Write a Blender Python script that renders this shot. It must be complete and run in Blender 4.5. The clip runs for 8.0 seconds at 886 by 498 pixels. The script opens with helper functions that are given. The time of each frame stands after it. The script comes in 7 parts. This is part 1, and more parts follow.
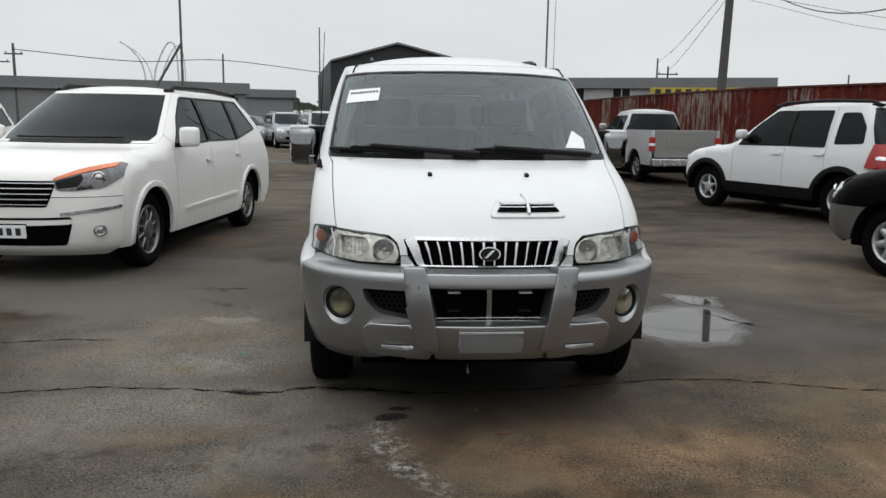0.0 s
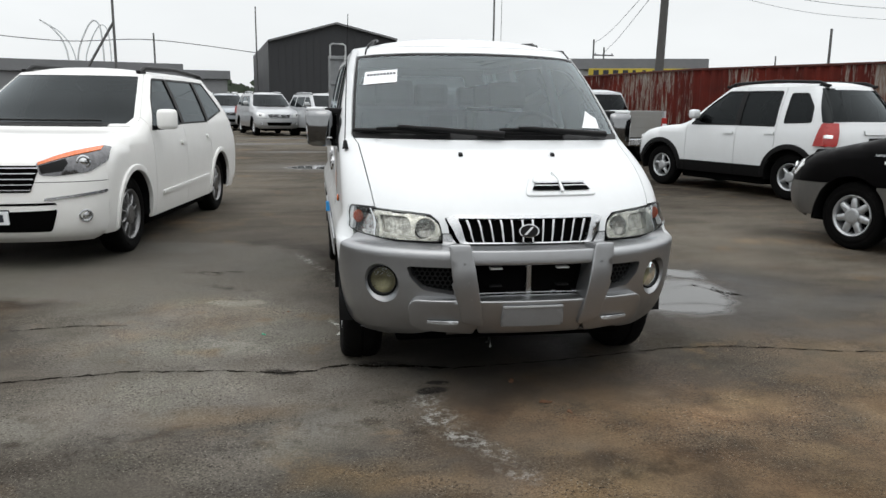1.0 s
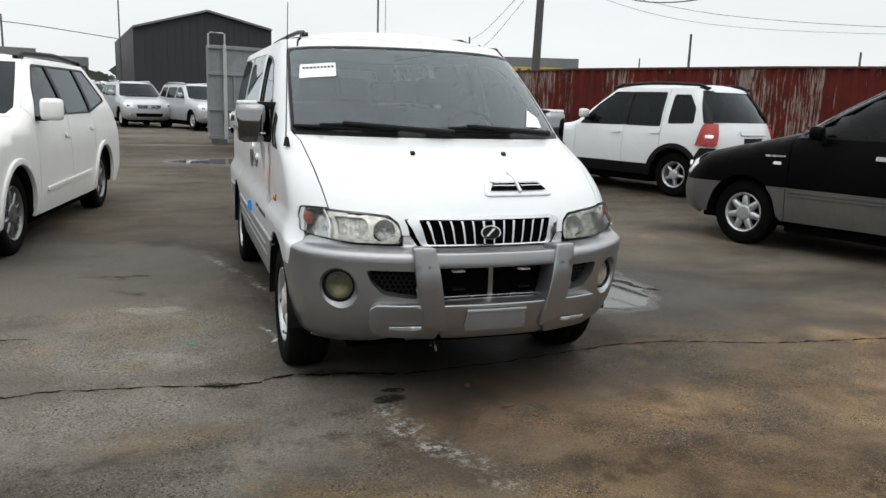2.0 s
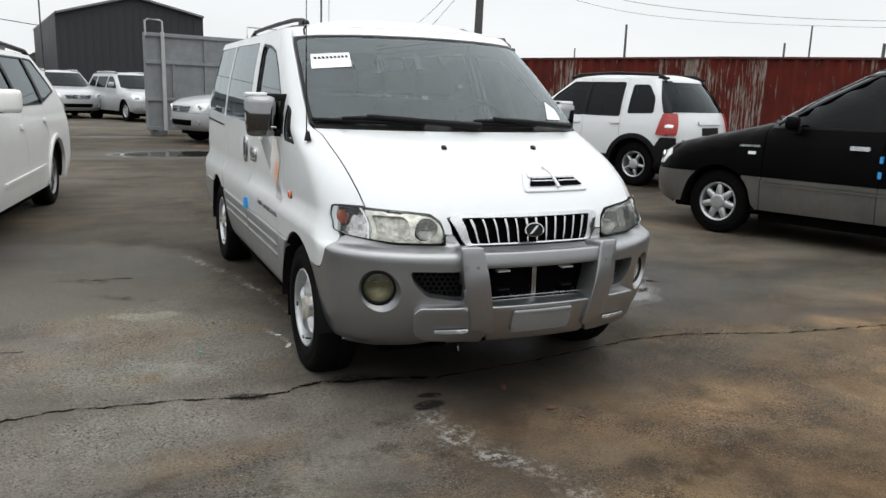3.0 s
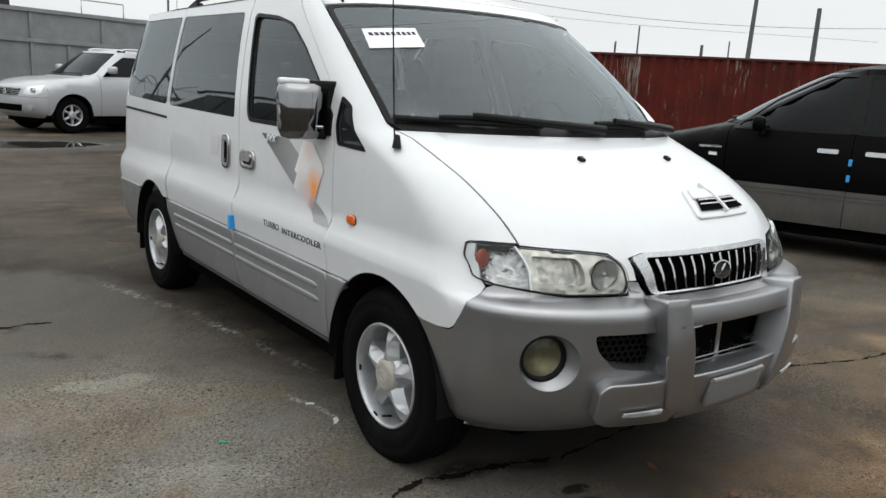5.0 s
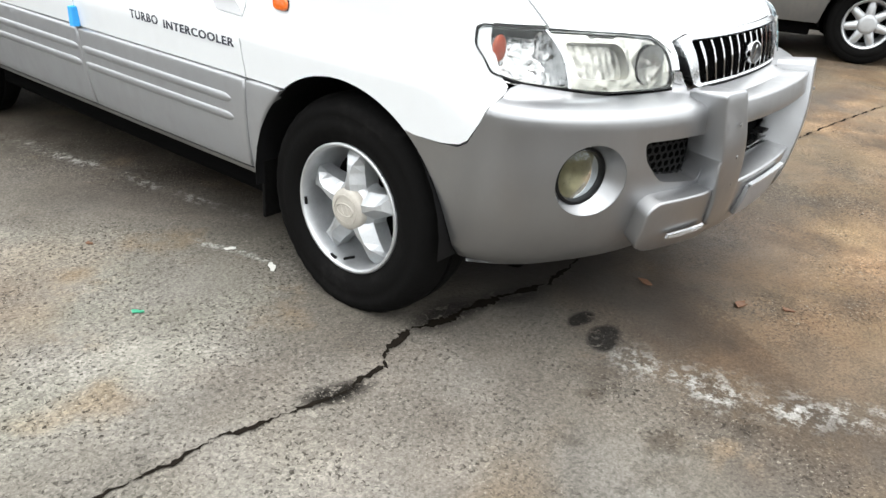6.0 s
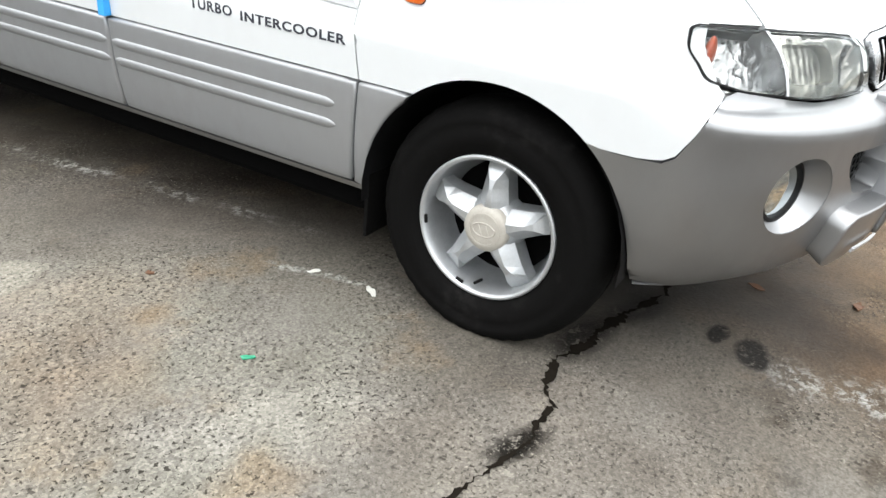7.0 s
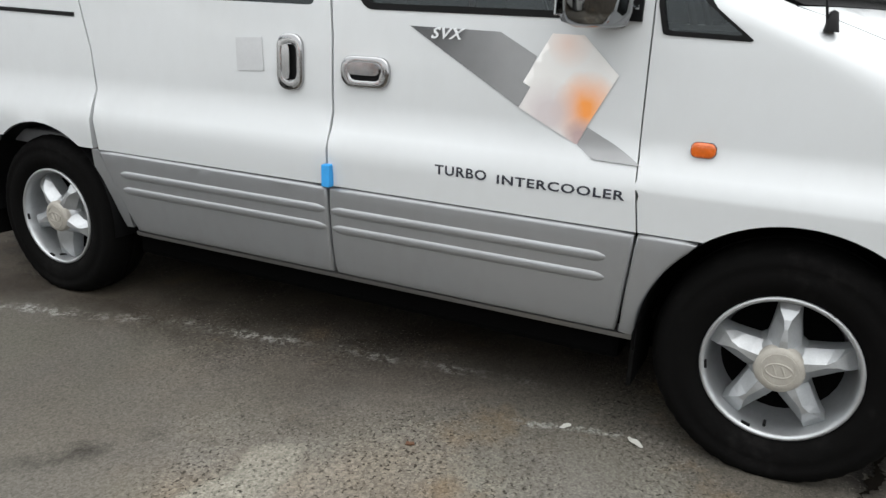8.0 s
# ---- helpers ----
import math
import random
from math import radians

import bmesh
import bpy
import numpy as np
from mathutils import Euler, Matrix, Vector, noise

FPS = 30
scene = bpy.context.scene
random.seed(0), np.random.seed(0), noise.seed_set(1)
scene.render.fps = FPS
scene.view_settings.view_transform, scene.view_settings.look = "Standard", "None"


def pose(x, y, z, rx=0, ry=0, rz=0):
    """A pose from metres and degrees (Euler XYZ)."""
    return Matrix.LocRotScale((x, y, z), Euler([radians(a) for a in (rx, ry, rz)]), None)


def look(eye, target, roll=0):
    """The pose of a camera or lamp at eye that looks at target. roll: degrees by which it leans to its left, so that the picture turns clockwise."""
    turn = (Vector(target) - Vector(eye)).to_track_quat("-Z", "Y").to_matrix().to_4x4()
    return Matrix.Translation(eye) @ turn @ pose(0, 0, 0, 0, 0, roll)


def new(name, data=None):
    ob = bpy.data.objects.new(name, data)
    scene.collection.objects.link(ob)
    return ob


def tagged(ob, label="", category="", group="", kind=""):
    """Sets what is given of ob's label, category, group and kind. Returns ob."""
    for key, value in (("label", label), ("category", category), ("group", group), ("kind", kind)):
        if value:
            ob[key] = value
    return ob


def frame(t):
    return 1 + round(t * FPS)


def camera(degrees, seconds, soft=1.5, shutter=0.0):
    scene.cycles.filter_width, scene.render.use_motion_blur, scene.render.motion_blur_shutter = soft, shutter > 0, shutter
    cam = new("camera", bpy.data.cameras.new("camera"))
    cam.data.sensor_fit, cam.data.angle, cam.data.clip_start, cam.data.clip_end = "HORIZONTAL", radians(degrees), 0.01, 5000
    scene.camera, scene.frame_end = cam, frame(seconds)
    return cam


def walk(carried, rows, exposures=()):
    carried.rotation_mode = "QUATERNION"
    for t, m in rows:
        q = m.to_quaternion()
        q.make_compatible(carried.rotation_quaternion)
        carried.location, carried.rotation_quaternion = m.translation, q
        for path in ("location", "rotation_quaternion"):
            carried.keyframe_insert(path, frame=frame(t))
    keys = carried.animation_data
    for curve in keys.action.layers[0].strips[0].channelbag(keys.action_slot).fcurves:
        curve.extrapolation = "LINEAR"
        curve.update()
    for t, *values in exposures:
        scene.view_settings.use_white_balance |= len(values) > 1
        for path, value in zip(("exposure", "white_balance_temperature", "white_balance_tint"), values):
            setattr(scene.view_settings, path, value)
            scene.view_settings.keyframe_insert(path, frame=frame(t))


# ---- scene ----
from mathutils.geometry import delaunay_2d_cdt

cam = camera(60.2, 8.0)
PATH = [
    (0, (-0.511, -4.233, 1.413), (-0.343, -2.266, 1.089), 0.9),
    (0.5, (-0.794, -4.39, 1.405), (-0.584, -2.427, 1.08), 0.3),
    (1, (-1.018, -4.285, 1.408), (-0.685, -2.348, 1.039), 0.7),
    (1.5, (-1.186, -4.172, 1.416), (-0.725, -2.264, 1.034), 2.1),
    (1.7, (-1.26, -4.142, 1.416), (-0.713, -2.255, 1.04), 1.7),
    (2.8, (-1.708, -3.77, 1.394), (-0.92, -1.974, 1.001), 2.8),
    (3, (-1.784, -3.731, 1.411), (-0.974, -1.946, 1.014), 1.8),
    (3.5, (-1.998, -3.481, 1.413), (-1.008, -1.767, 1.123), 1.7),
    (4, (-2.182, -3.127, 1.428), (-1.102, -1.482, 1.072), 1.1),
    (4.2, (-2.224, -2.953, 1.424), (-1.144, -1.297, 1.123), 0.9),
    (5.3, (-2.361, -2.01, 1.338), (-1.118, -0.551, 0.768), 3.6),
    (5.5, (-2.34, -1.836, 1.305), (-1.091, -0.456, 0.575), 2.4),
    (6, (-2.333, -1.488, 1.197), (-0.895, -0.394, 0.339), 4.3),
    (6.5, (-2.46, -1.179, 1.176), (-0.891, -0.305, 0.296), 3.9),
    (7, (-2.5, -0.777, 1.157), (-0.931, 0.078, 0.26), 5.9),
    (7.5, (-2.722, -0.376, 1.191), (-1.023, 0.408, 0.484), 6.5),
    (8, (-2.888, 0.0, 1.171), (-1.169, 0.837, 0.585), 2.2),
]
walk(cam, [(t, look(eye, target, roll)) for t, eye, target, roll in PATH],
     exposures=[(0, -0.5), (0.5, -0.4), (1.0, -0.2), (1.5, -0.2), (3.0, -0.16), (3.5, -0.40), (4.0, -0.52), (4.2, -0.52), (5.3, -0.1), (5.5, 0.05), (6.0, 1.05), (6.5, 1.1), (7.0, 1.06), (7.5, 0.52), (8.0, 0.22)])

# ---- light: overcast day ----
world = bpy.data.worlds.new("overcast")
scene.world = world
world.use_nodes = True
wn = world.node_tree
wn.nodes.clear()
sky = wn.nodes.new("ShaderNodeTexSky")
sky.sky_type, sky.sun_disc = "NISHITA", False
sky.sun_elevation, sky.sun_rotation = radians(55), radians(200)
sky.air_density, sky.dust_density = 1.0, 4.0
dim = wn.nodes.new("ShaderNodeMix")
dim.data_type, dim.blend_type = "RGBA", "MULTIPLY"
dim.inputs[0].default_value = 1.0
dim.inputs[7].default_value = (0.07, 0.07, 0.07, 1)
cloud = wn.nodes.new("ShaderNodeMix")
cloud.data_type = "RGBA"
cloud.inputs[0].default_value = 0.9
lift = wn.nodes.new("ShaderNodeTexCoord")
part_z = wn.nodes.new("ShaderNodeSeparateXYZ")
grow = wn.nodes.new("ShaderNodeMapRange")
grow.inputs[1].default_value, grow.inputs[2].default_value = 0.20, 0.92
high_cloud = wn.nodes.new("ShaderNodeMix")
high_cloud.data_type = "RGBA"
high_cloud.inputs[6].default_value = (1.13, 1.165, 1.18, 1)
high_cloud.inputs[7].default_value = (2.65, 2.69, 2.72, 1)
wn.links.new(lift.outputs["Generated"], part_z.inputs[0])
wn.links.new(part_z.outputs[2], grow.inputs[0])
wn.links.new(grow.outputs[0], high_cloud.inputs[0])
veil = wn.nodes.new("ShaderNodeTexNoise")
veil.inputs["Scale"].default_value, veil.inputs["Detail"].default_value = 2.2, 5.0
veil_map = wn.nodes.new("ShaderNodeMapping")
veil_map.inputs[3].default_value = (1, 1, 3.5)
tone = wn.nodes.new("ShaderNodeMapRange")
tone.inputs[1].default_value, tone.inputs[2].default_value = 0.3, 0.7
tone.inputs[3].default_value, tone.inputs[4].default_value = 0.93, 1.05
veiled = wn.nodes.new("ShaderNodeMix")
veiled.data_type, veiled.blend_type = "RGBA", "MULTIPLY"
veiled.inputs[0].default_value = 1.0
wn.links.new(lift.outputs["Generated"], veil_map.inputs[0])
wn.links.new(veil_map.outputs[0], veil.inputs["Vector"])
wn.links.new(veil.outputs[0], tone.inputs[0])
wn.links.new(high_cloud.outputs[2], veiled.inputs[6])
wn.links.new(tone.outputs[0], veiled.inputs[7])
wn.links.new(veiled.outputs[2], cloud.inputs[7])
shade = wn.nodes.new("ShaderNodeBackground")
shade.inputs[1].default_value = 1.0
wout = wn.nodes.new("ShaderNodeOutputWorld")
wn.links.new(sky.outputs[0], dim.inputs[6])
wn.links.new(dim.outputs[2], cloud.inputs[6])
wn.links.new(cloud.outputs[2], shade.inputs[0])
wn.links.new(shade.outputs[0], wout.inputs[0])
sun = new("sun", bpy.data.lights.new("sun", "SUN"))
sun.data.energy, sun.data.angle, sun.data.color = 0.4, radians(45), (1.0, 0.97, 0.93)
sun.matrix_world = look((0, 0, 30), (6, 10, 0))


# ---- materials ----
class Nodes:
    """Short-hand for building one node material."""

    def __init__(self, name):
        self.mat = bpy.data.materials.new(name)
        self.mat.use_nodes = True
        self.tree = self.mat.node_tree
        self.bsdf = self.tree.nodes["Principled BSDF"]
        self.out = self.tree.nodes["Material Output"]

    def node(self, kind, **props):
        n = self.tree.nodes.new("ShaderNode" + kind)
        for k, v in props.items():
            setattr(n, k, v)
        return n

    def link(self, a, b):
        self.tree.links.new(a, b)

    def put(self, socket, v):
        if hasattr(v, "is_linked"):
            self.link(v, socket)
        else:
            socket.default_value = v

    def math(self, op, a, b=0.0, c=0.0, clamp=False):
        n = self.node("Math", operation=op, use_clamp=clamp)
        for i, v in enumerate((a, b, c)):
            self.put(n.inputs[i], v)
        return n.outputs[0]

    def where(self, kind="Object"):
        if kind == "World":
            return self.node("NewGeometry").outputs["Position"]
        return self.node("TexCoord").outputs[kind]

    def noise(self, co, scale, detail=4.0, rough=0.55, distort=0.0, stretch=None):
        if stretch:
            m = self.node("Mapping")
            self.link(co, m.inputs[0])
            m.inputs[3].default_value = stretch
            co = m.outputs[0]
        n = self.node("TexNoise")
        self.link(co, n.inputs["Vector"])
        n.inputs["Scale"].default_value, n.inputs["Detail"].default_value = scale, detail
        n.inputs["Roughness"].default_value, n.inputs["Distortion"].default_value = rough, distort
        return n.outputs["Fac"]

    def ramp(self, v, a, b, lo=0.0, hi=1.0):
        n = self.node("MapRange", clamp=True)
        self.put(n.inputs[0], v)
        for i, x in enumerate((a, b, lo, hi)):
            n.inputs[i + 1].default_value = x
        return n.outputs[0]

    def mix(self, f, a, b, blend="MIX"):
        n = self.node("Mix", data_type="RGBA", blend_type=blend)
        self.put(n.inputs[0], f)
        for i, v in ((6, a), (7, b)):
            self.put(n.inputs[i], (*v, 1) if isinstance(v, tuple) and len(v) == 3 else v)
        return n.outputs[2]

    def set(self, **kw):
        for k, v in kw.items():
            key = {"base": "Base Color", "rough": "Roughness", "metal": "Metallic", "coat": "Coat Weight", "coatrough": "Coat Roughness",
                   "ior": "IOR", "spec": "Specular IOR Level", "emit": "Emission Color", "power": "Emission Strength", "alpha": "Alpha"}[k]
            if isinstance(v, tuple) and len(v) == 3:
                v = (*v, 1)
            self.put(self.bsdf.inputs[key], v)
        return self

    def bump(self, h, strength=0.3, dist=0.01):
        b = self.node("Bump")
        b.inputs["Strength"].default_value, b.inputs["Distance"].default_value = strength, dist
        self.link(h, b.inputs["Height"])
        self.link(b.outputs[0], self.bsdf.inputs["Normal"])
        return self


def plain(name, col, rough=0.5, metal=0.0, vary=0.15, scale=9.0, bump=0.0, coat=0.0, spec=0.5):
    """A material with grain and soiling at two scales."""
    n = Nodes(name)
    co = n.where()
    f = n.math("ADD", n.math("MULTIPLY", n.noise(co, scale), 0.6), n.math("MULTIPLY", n.noise(co, scale * 9), 0.4))
    dark = tuple(c * (1 - vary) for c in col)
    light = tuple(min(1, c * (1 + vary)) for c in col)
    n.set(base=n.mix(n.ramp(f, 0.3, 0.7), dark, light), metal=metal, coat=coat, spec=spec,
          rough=n.ramp(f, 0.3, 0.7, max(0.02, rough - 0.06), min(1, rough + 0.08)))
    if bump:
        n.bump(n.noise(co, scale * 14), bump, 0.004)
    return n.mat


def car_paint(name, col, metal=0.0, rough=0.38, dirt=0.16, coat=0.6, dirt_col=(0.23, 0.2, 0.16), spec=0.5):
    """Lacquered sheet metal with road film and faint streaks."""
    n = Nodes(name)
    co = n.where()
    film = n.ramp(n.math("ADD", n.math("MULTIPLY", n.noise(co, 2.2, 6), 0.65), n.math("MULTIPLY", n.noise(co, 14, 5, stretch=(1.6, 1.6, 0.8)), 0.35)), 0.42, 0.75, 0.0, dirt)
    flake = n.noise(co, 900, 1)
    base = n.mix(film, n.mix(n.ramp(flake, 0.3, 0.7, 0, 0.25 if metal else 0.02), col, tuple(c * 0.7 for c in col)), dirt_col)
    n.set(base=base, metal=metal, coat=coat, coatrough=0.06, spec=spec, rough=n.ramp(film, 0, dirt + 1e-3, rough, min(1, rough + 0.2)))
    return n.mat


def glass(name, tint, ior=1.5, rough=0.01, dust=0.0, haze=(0.46, 0.53, 0.55)):
    """A pane: what is behind it, tinted, under a real reflection."""
    n = Nodes(name)
    n.tree.nodes.remove(n.bsdf)
    see = n.node("BsdfTransparent")
    see.inputs[0].default_value = (*tint, 1)
    gloss = n.node("BsdfGlossy")
    gloss.inputs["Roughness"].default_value = rough
    gloss.inputs[0].default_value = (0.88, 0.96, 0.99, 1)
    fres = n.node("Fresnel")
    fres.inputs[0].default_value = ior
    m = n.node("MixShader")
    n.link(fres.outputs[0], m.inputs[0])
    n.link(see.outputs[0], m.inputs[1])
    n.link(gloss.outputs[0], m.inputs[2])
    last = m.outputs[0]
    if dust:
        film = n.node("BsdfDiffuse")
        film.inputs[0].default_value = (*haze, 1)
        over = n.node("MixShader")
        co = n.where()
        n.link(n.ramp(n.noise(co, 3.0, 5), 0.3, 0.75, dust * 0.5, dust * 1.5), over.inputs[0])
        n.link(last, over.inputs[1])
        n.link(film.outputs[0], over.inputs[2])
        last = over.outputs[0]
    n.link(last, n.out.inputs[0])
    return n.mat


WHITE = car_paint("white paint", (0.60, 0.62, 0.63), dirt=0.07)
SILVER = car_paint("silver paint", (0.335, 0.342, 0.35), metal=0.92, rough=0.30, dirt=0.15, coat=0.12, dirt_col=(0.19, 0.17, 0.15))
SIDE_SILVER = car_paint("silver side paint", (0.315, 0.325, 0.335), metal=0.5, rough=0.36, dirt=0.22, coat=0.3, dirt_col=(0.19, 0.17, 0.15))
CLAD = car_paint("warm silver cladding", (0.34, 0.33, 0.32), metal=0.3, rough=0.45, dirt=0.35, coat=0.2, dirt_col=(0.16, 0.14, 0.12))
PEARL = car_paint("cream white paint", (0.72, 0.72, 0.70), dirt=0.06)
BLACK_PAINT = car_paint("black paint", (0.002, 0.0018, 0.002), rough=0.35, dirt=0.004, coat=0.02, spec=0.05)
TAIL_RED = plain("dark red lamp plastic", (0.30, 0.009, 0.006), 0.3, vary=0.3, scale=30, coat=0.25)
GREY_CLAD = car_paint("grey cladding", (0.085, 0.083, 0.08), metal=0.3, rough=0.45, dirt=0.3)
DARK_ALLOY = plain("dark alloy", (0.20, 0.20, 0.20), 0.35, 0.8, vary=0.3, scale=25)
TAIL_GREY = car_paint("dull grey paint", (0.23, 0.232, 0.222), metal=0.3, rough=0.45, dirt=0.3)
LIGHT_SILVER = car_paint("light silver paint", (0.42, 0.435, 0.45), metal=0.35, rough=0.35, dirt=0.12)
FAR_GREY = car_paint("grey blue paint", (0.3, 0.33, 0.36), metal=0.3, rough=0.35, dirt=0.2)
def tyre_rubber():
    n = Nodes("tyre rubber")
    co = n.where()
    dust = n.math("MULTIPLY", n.ramp(n.noise(co, 7, 5, 0.65), 0.55, 0.75), n.ramp(n.noise(co, 40, 4), 0.4, 0.65))
    n.set(base=n.mix(dust, (0.0032, 0.0031, 0.003), (0.012, 0.0115, 0.011)), rough=0.8, spec=0.06)
    n.bump(n.noise(co, 60, 4), 0.35, 0.006)
    return n.mat


RUBBER = tyre_rubber()
TRIM = plain("black plastic", (0.005, 0.005, 0.0053), 0.45, vary=0.3, scale=20, bump=0.15, spec=0.16)
# near-black: shade of hollows and undersides put into the colour
DARK = plain("shaded black", (0.002, 0.002, 0.002), 0.9, vary=0.2, spec=0.02)
CHROME = plain("chrome", (0.55, 0.555, 0.56), 0.08, 1.0, vary=0.06)
# mirror shells: the dark reflected yard is put into a dim tint
MIRROR_CHROME = plain("dimmed chrome", (0.25, 0.255, 0.26), 0.03, 1.0, vary=0.06)
HANDLE_CHROME = plain("handle chrome", (0.42, 0.42, 0.425), 0.12, 1.0, vary=0.04)
DULL_CHROME = plain("dull chrome", (0.48, 0.49, 0.5), 0.24, 1.0, vary=0.12)
ALLOY = plain("alloy", (0.45, 0.465, 0.475), 0.42, 0.75, vary=0.14, scale=25)
HUB_GREY = plain("beige hub cap", (0.37, 0.35, 0.31), 0.55, 0.15, vary=0.15, scale=30)
YELLOWED = plain("yellowed lamp", (0.13, 0.118, 0.06), 0.3, 0.5, vary=0.35, scale=40)
BULB = plain("amber bulb", (0.32, 0.052, 0.014), 0.3, vary=0.2, scale=60)
AMBER = plain("amber plastic", (0.62, 0.115, 0.008), 0.25, vary=0.2, scale=60, coat=0.8)
CLEAR_LENS = plain("clear lens", (0.75, 0.77, 0.77), 0.15, 0.3, vary=0.25, scale=50, coat=0.8)
BLUE_FOAM = plain("blue foam", (0.03, 0.30, 0.68), 0.7, vary=0.1, scale=40)
PAPER = plain("white paper", (0.75, 0.77, 0.78), 0.7, vary=0.04)
INK = plain("dark ink", (0.016, 0.018, 0.028), 0.6, vary=0.1)
CLOTH = plain("grey seat cloth", (0.07, 0.072, 0.075), 0.9, vary=0.25, scale=30, bump=0.2)
DASH = plain("grey dashboard", (0.10, 0.10, 0.105), 0.7, vary=0.15, scale=20)
CLEAR_GLASS = glass("windscreen glass", (0.66, 0.77, 0.78), 1.62, 0.01, 0.03)
TINTED = glass("tinted glass", (0.22, 0.235, 0.235), 1.55, 0.01, 0.02)
DARK_TINT = glass("dark tinted glass", (0.04, 0.04, 0.042), 1.28)
LENS = glass("lamp lens", (0.93, 0.94, 0.935), 1.35, 0.01, 0.02, (0.6, 0.6, 0.57))
HAZY_LENS = glass("hazed lamp lens", (0.93, 0.93, 0.90), 1.3, 0.03, 0.03, (0.58, 0.58, 0.56))
SMOKE_LENS = plain("dark lamp housing", (0.09, 0.09, 0.095), 0.12, 0.6, vary=0.6, scale=24, coat=0.8)
PLATE = plain("grey blank plate", (0.19, 0.195, 0.20), 0.4, 0.3, vary=0.08)
GREY_PAPER = plain("grey paper patch", (0.5, 0.51, 0.52), 0.8, vary=0.06)


def decal_fade():
    n = Nodes("orange fading decal")
    co = n.where()
    wob = n.math("MULTIPLY", n.math("SUBTRACT", n.noise(co, 8, 4), 0.5), 0.06)

    def spot(y, z, near, far):
        d = n.node("VectorMath", operation="DISTANCE")
        n.link(co, d.inputs[0])
        d.inputs[1].default_value = (-0.872, y, z)
        return n.ramp(n.math("ADD", d.outputs["Value"], wob), near, far, 1.0, 0.0)
    c = n.mix(spot(0.575, 0.945, 0.015, 0.10), (0.80, 0.79, 0.77), (0.90, 0.33, 0.07))
    c = n.mix(n.math("MULTIPLY", spot(0.64, 1.11, 0.0, 0.07), 0.5), c, (0.85, 0.5, 0.36))
    c = n.mix(n.math("MULTIPLY", spot(0.68, 0.925, 0.03, 0.10), 0.8), c, (0.60, 0.53, 0.54))
    c = n.mix(n.math("MULTIPLY", spot(0.58, 0.862, 0.02, 0.06), 0.9), c, (0.46, 0.33, 0.33))
    n.set(base=c, rough=0.4, coat=0.4)
    return n.mat


def decal_stripe():
    """Printed stripe that fades along its length from near black to pale grey."""
    n = Nodes("grey fading stripe")
    co = n.where()
    axis = n.node("SeparateXYZ")
    n.link(co, axis.inputs[0])
    along = n.math("ADD", axis.outputs[1], n.math("MULTIPLY", n.math("SUBTRACT", n.noise(co, 9, 4), 0.5), 0.10))
    n.set(base=n.mix(n.ramp(along, 1.09, 0.74), (0.055, 0.057, 0.060), (0.30, 0.305, 0.31)), rough=0.4, coat=0.3)
    return n.mat


ORANGE_DECAL = decal_fade()
DECAL_GREY = decal_stripe()


def pressed(name, col, rough, scale, strength, metal=0.9):
    """Bright lamp metal with soft waves pressed into it."""
    n = Nodes(name)
    co = n.where()
    wave = n.noise(co, scale, 2, 0.4)
    n.set(base=n.mix(n.ramp(wave, 0.35, 0.65), tuple(c * 0.72 for c in col), col), metal=metal, rough=rough)
    n.bump(wave, strength, 0.02)
    return n.mat


def fluted(name, col):
    """Lamp metal pressed into upright flutes crossed by soft steps."""
    n = Nodes(name)
    co = n.where()
    wave = n.node("TexWave", wave_type="BANDS", bands_direction="X")
    n.link(co, wave.inputs["Vector"])
    wave.inputs["Scale"].default_value, wave.inputs["Distortion"].default_value, wave.inputs["Detail"].default_value = 17.0, 1.5, 1.0
    soft = n.noise(co, 38, 2, 0.4)
    n.set(base=n.mix(n.ramp(soft, 0.35, 0.65), tuple(c * 0.55 for c in col), col), metal=0.9, rough=0.30)
    n.bump(n.math("ADD", n.math("MULTIPLY", wave.outputs["Fac"], 0.14), soft), 0.3, 0.02)
    return n.mat


REFLECTOR = pressed("lamp reflector", (0.54, 0.54, 0.51), 0.22, 24, 0.35)
CORNER_METAL = pressed("corner lamp metal", (0.50, 0.50, 0.50), 0.22, 42, 0.55)
FLUTED = fluted("fluted reflector", (0.50, 0.50, 0.48))
STEEL_DARK = plain("dull dark steel", (0.03, 0.028, 0.026), 0.7, 0.3, vary=0.3, scale=12)
BOWL = pressed("lamp bowl", (0.42, 0.42, 0.41), 0.24, 55, 0.4, 0.75)


# ---- mesh helpers ----
def mesh_ob(name, verts, faces, material, parent=None, label="", smooth=True):
    me = bpy.data.meshes.new(name)
    me.from_pydata([tuple(v) for v in verts], [], [tuple(f) for f in faces])
    me.update()
    if smooth:
        me.polygons.foreach_set("use_smooth", [True] * len(me.polygons))
        me.set_sharp_from_angle(angle=1.15)
    if material:
        me.materials.append(material)
    ob = new(name, me)
    if parent:
        ob.parent = parent
    return tagged(ob, label)


def part(name, bm, material, parent=None, label="", smooth=False):
    me = bpy.data.meshes.new(name)
    bmesh.ops.recalc_face_normals(bm, faces=bm.faces)
    bm.to_mesh(me)
    bm.free()
    if smooth:
        me.polygons.foreach_set("use_smooth", [True] * len(me.polygons))
        me.set_sharp_from_angle(angle=1.15)
    if material:
        me.materials.append(material)
    ob = new(name, me)
    if parent:
        ob.parent = parent
    return tagged(ob, label)


def empty(name, m, label, category, group="", kind=""):
    ob = new(name)
    ob.matrix_world = m
    return tagged(ob, label, category, group, kind)


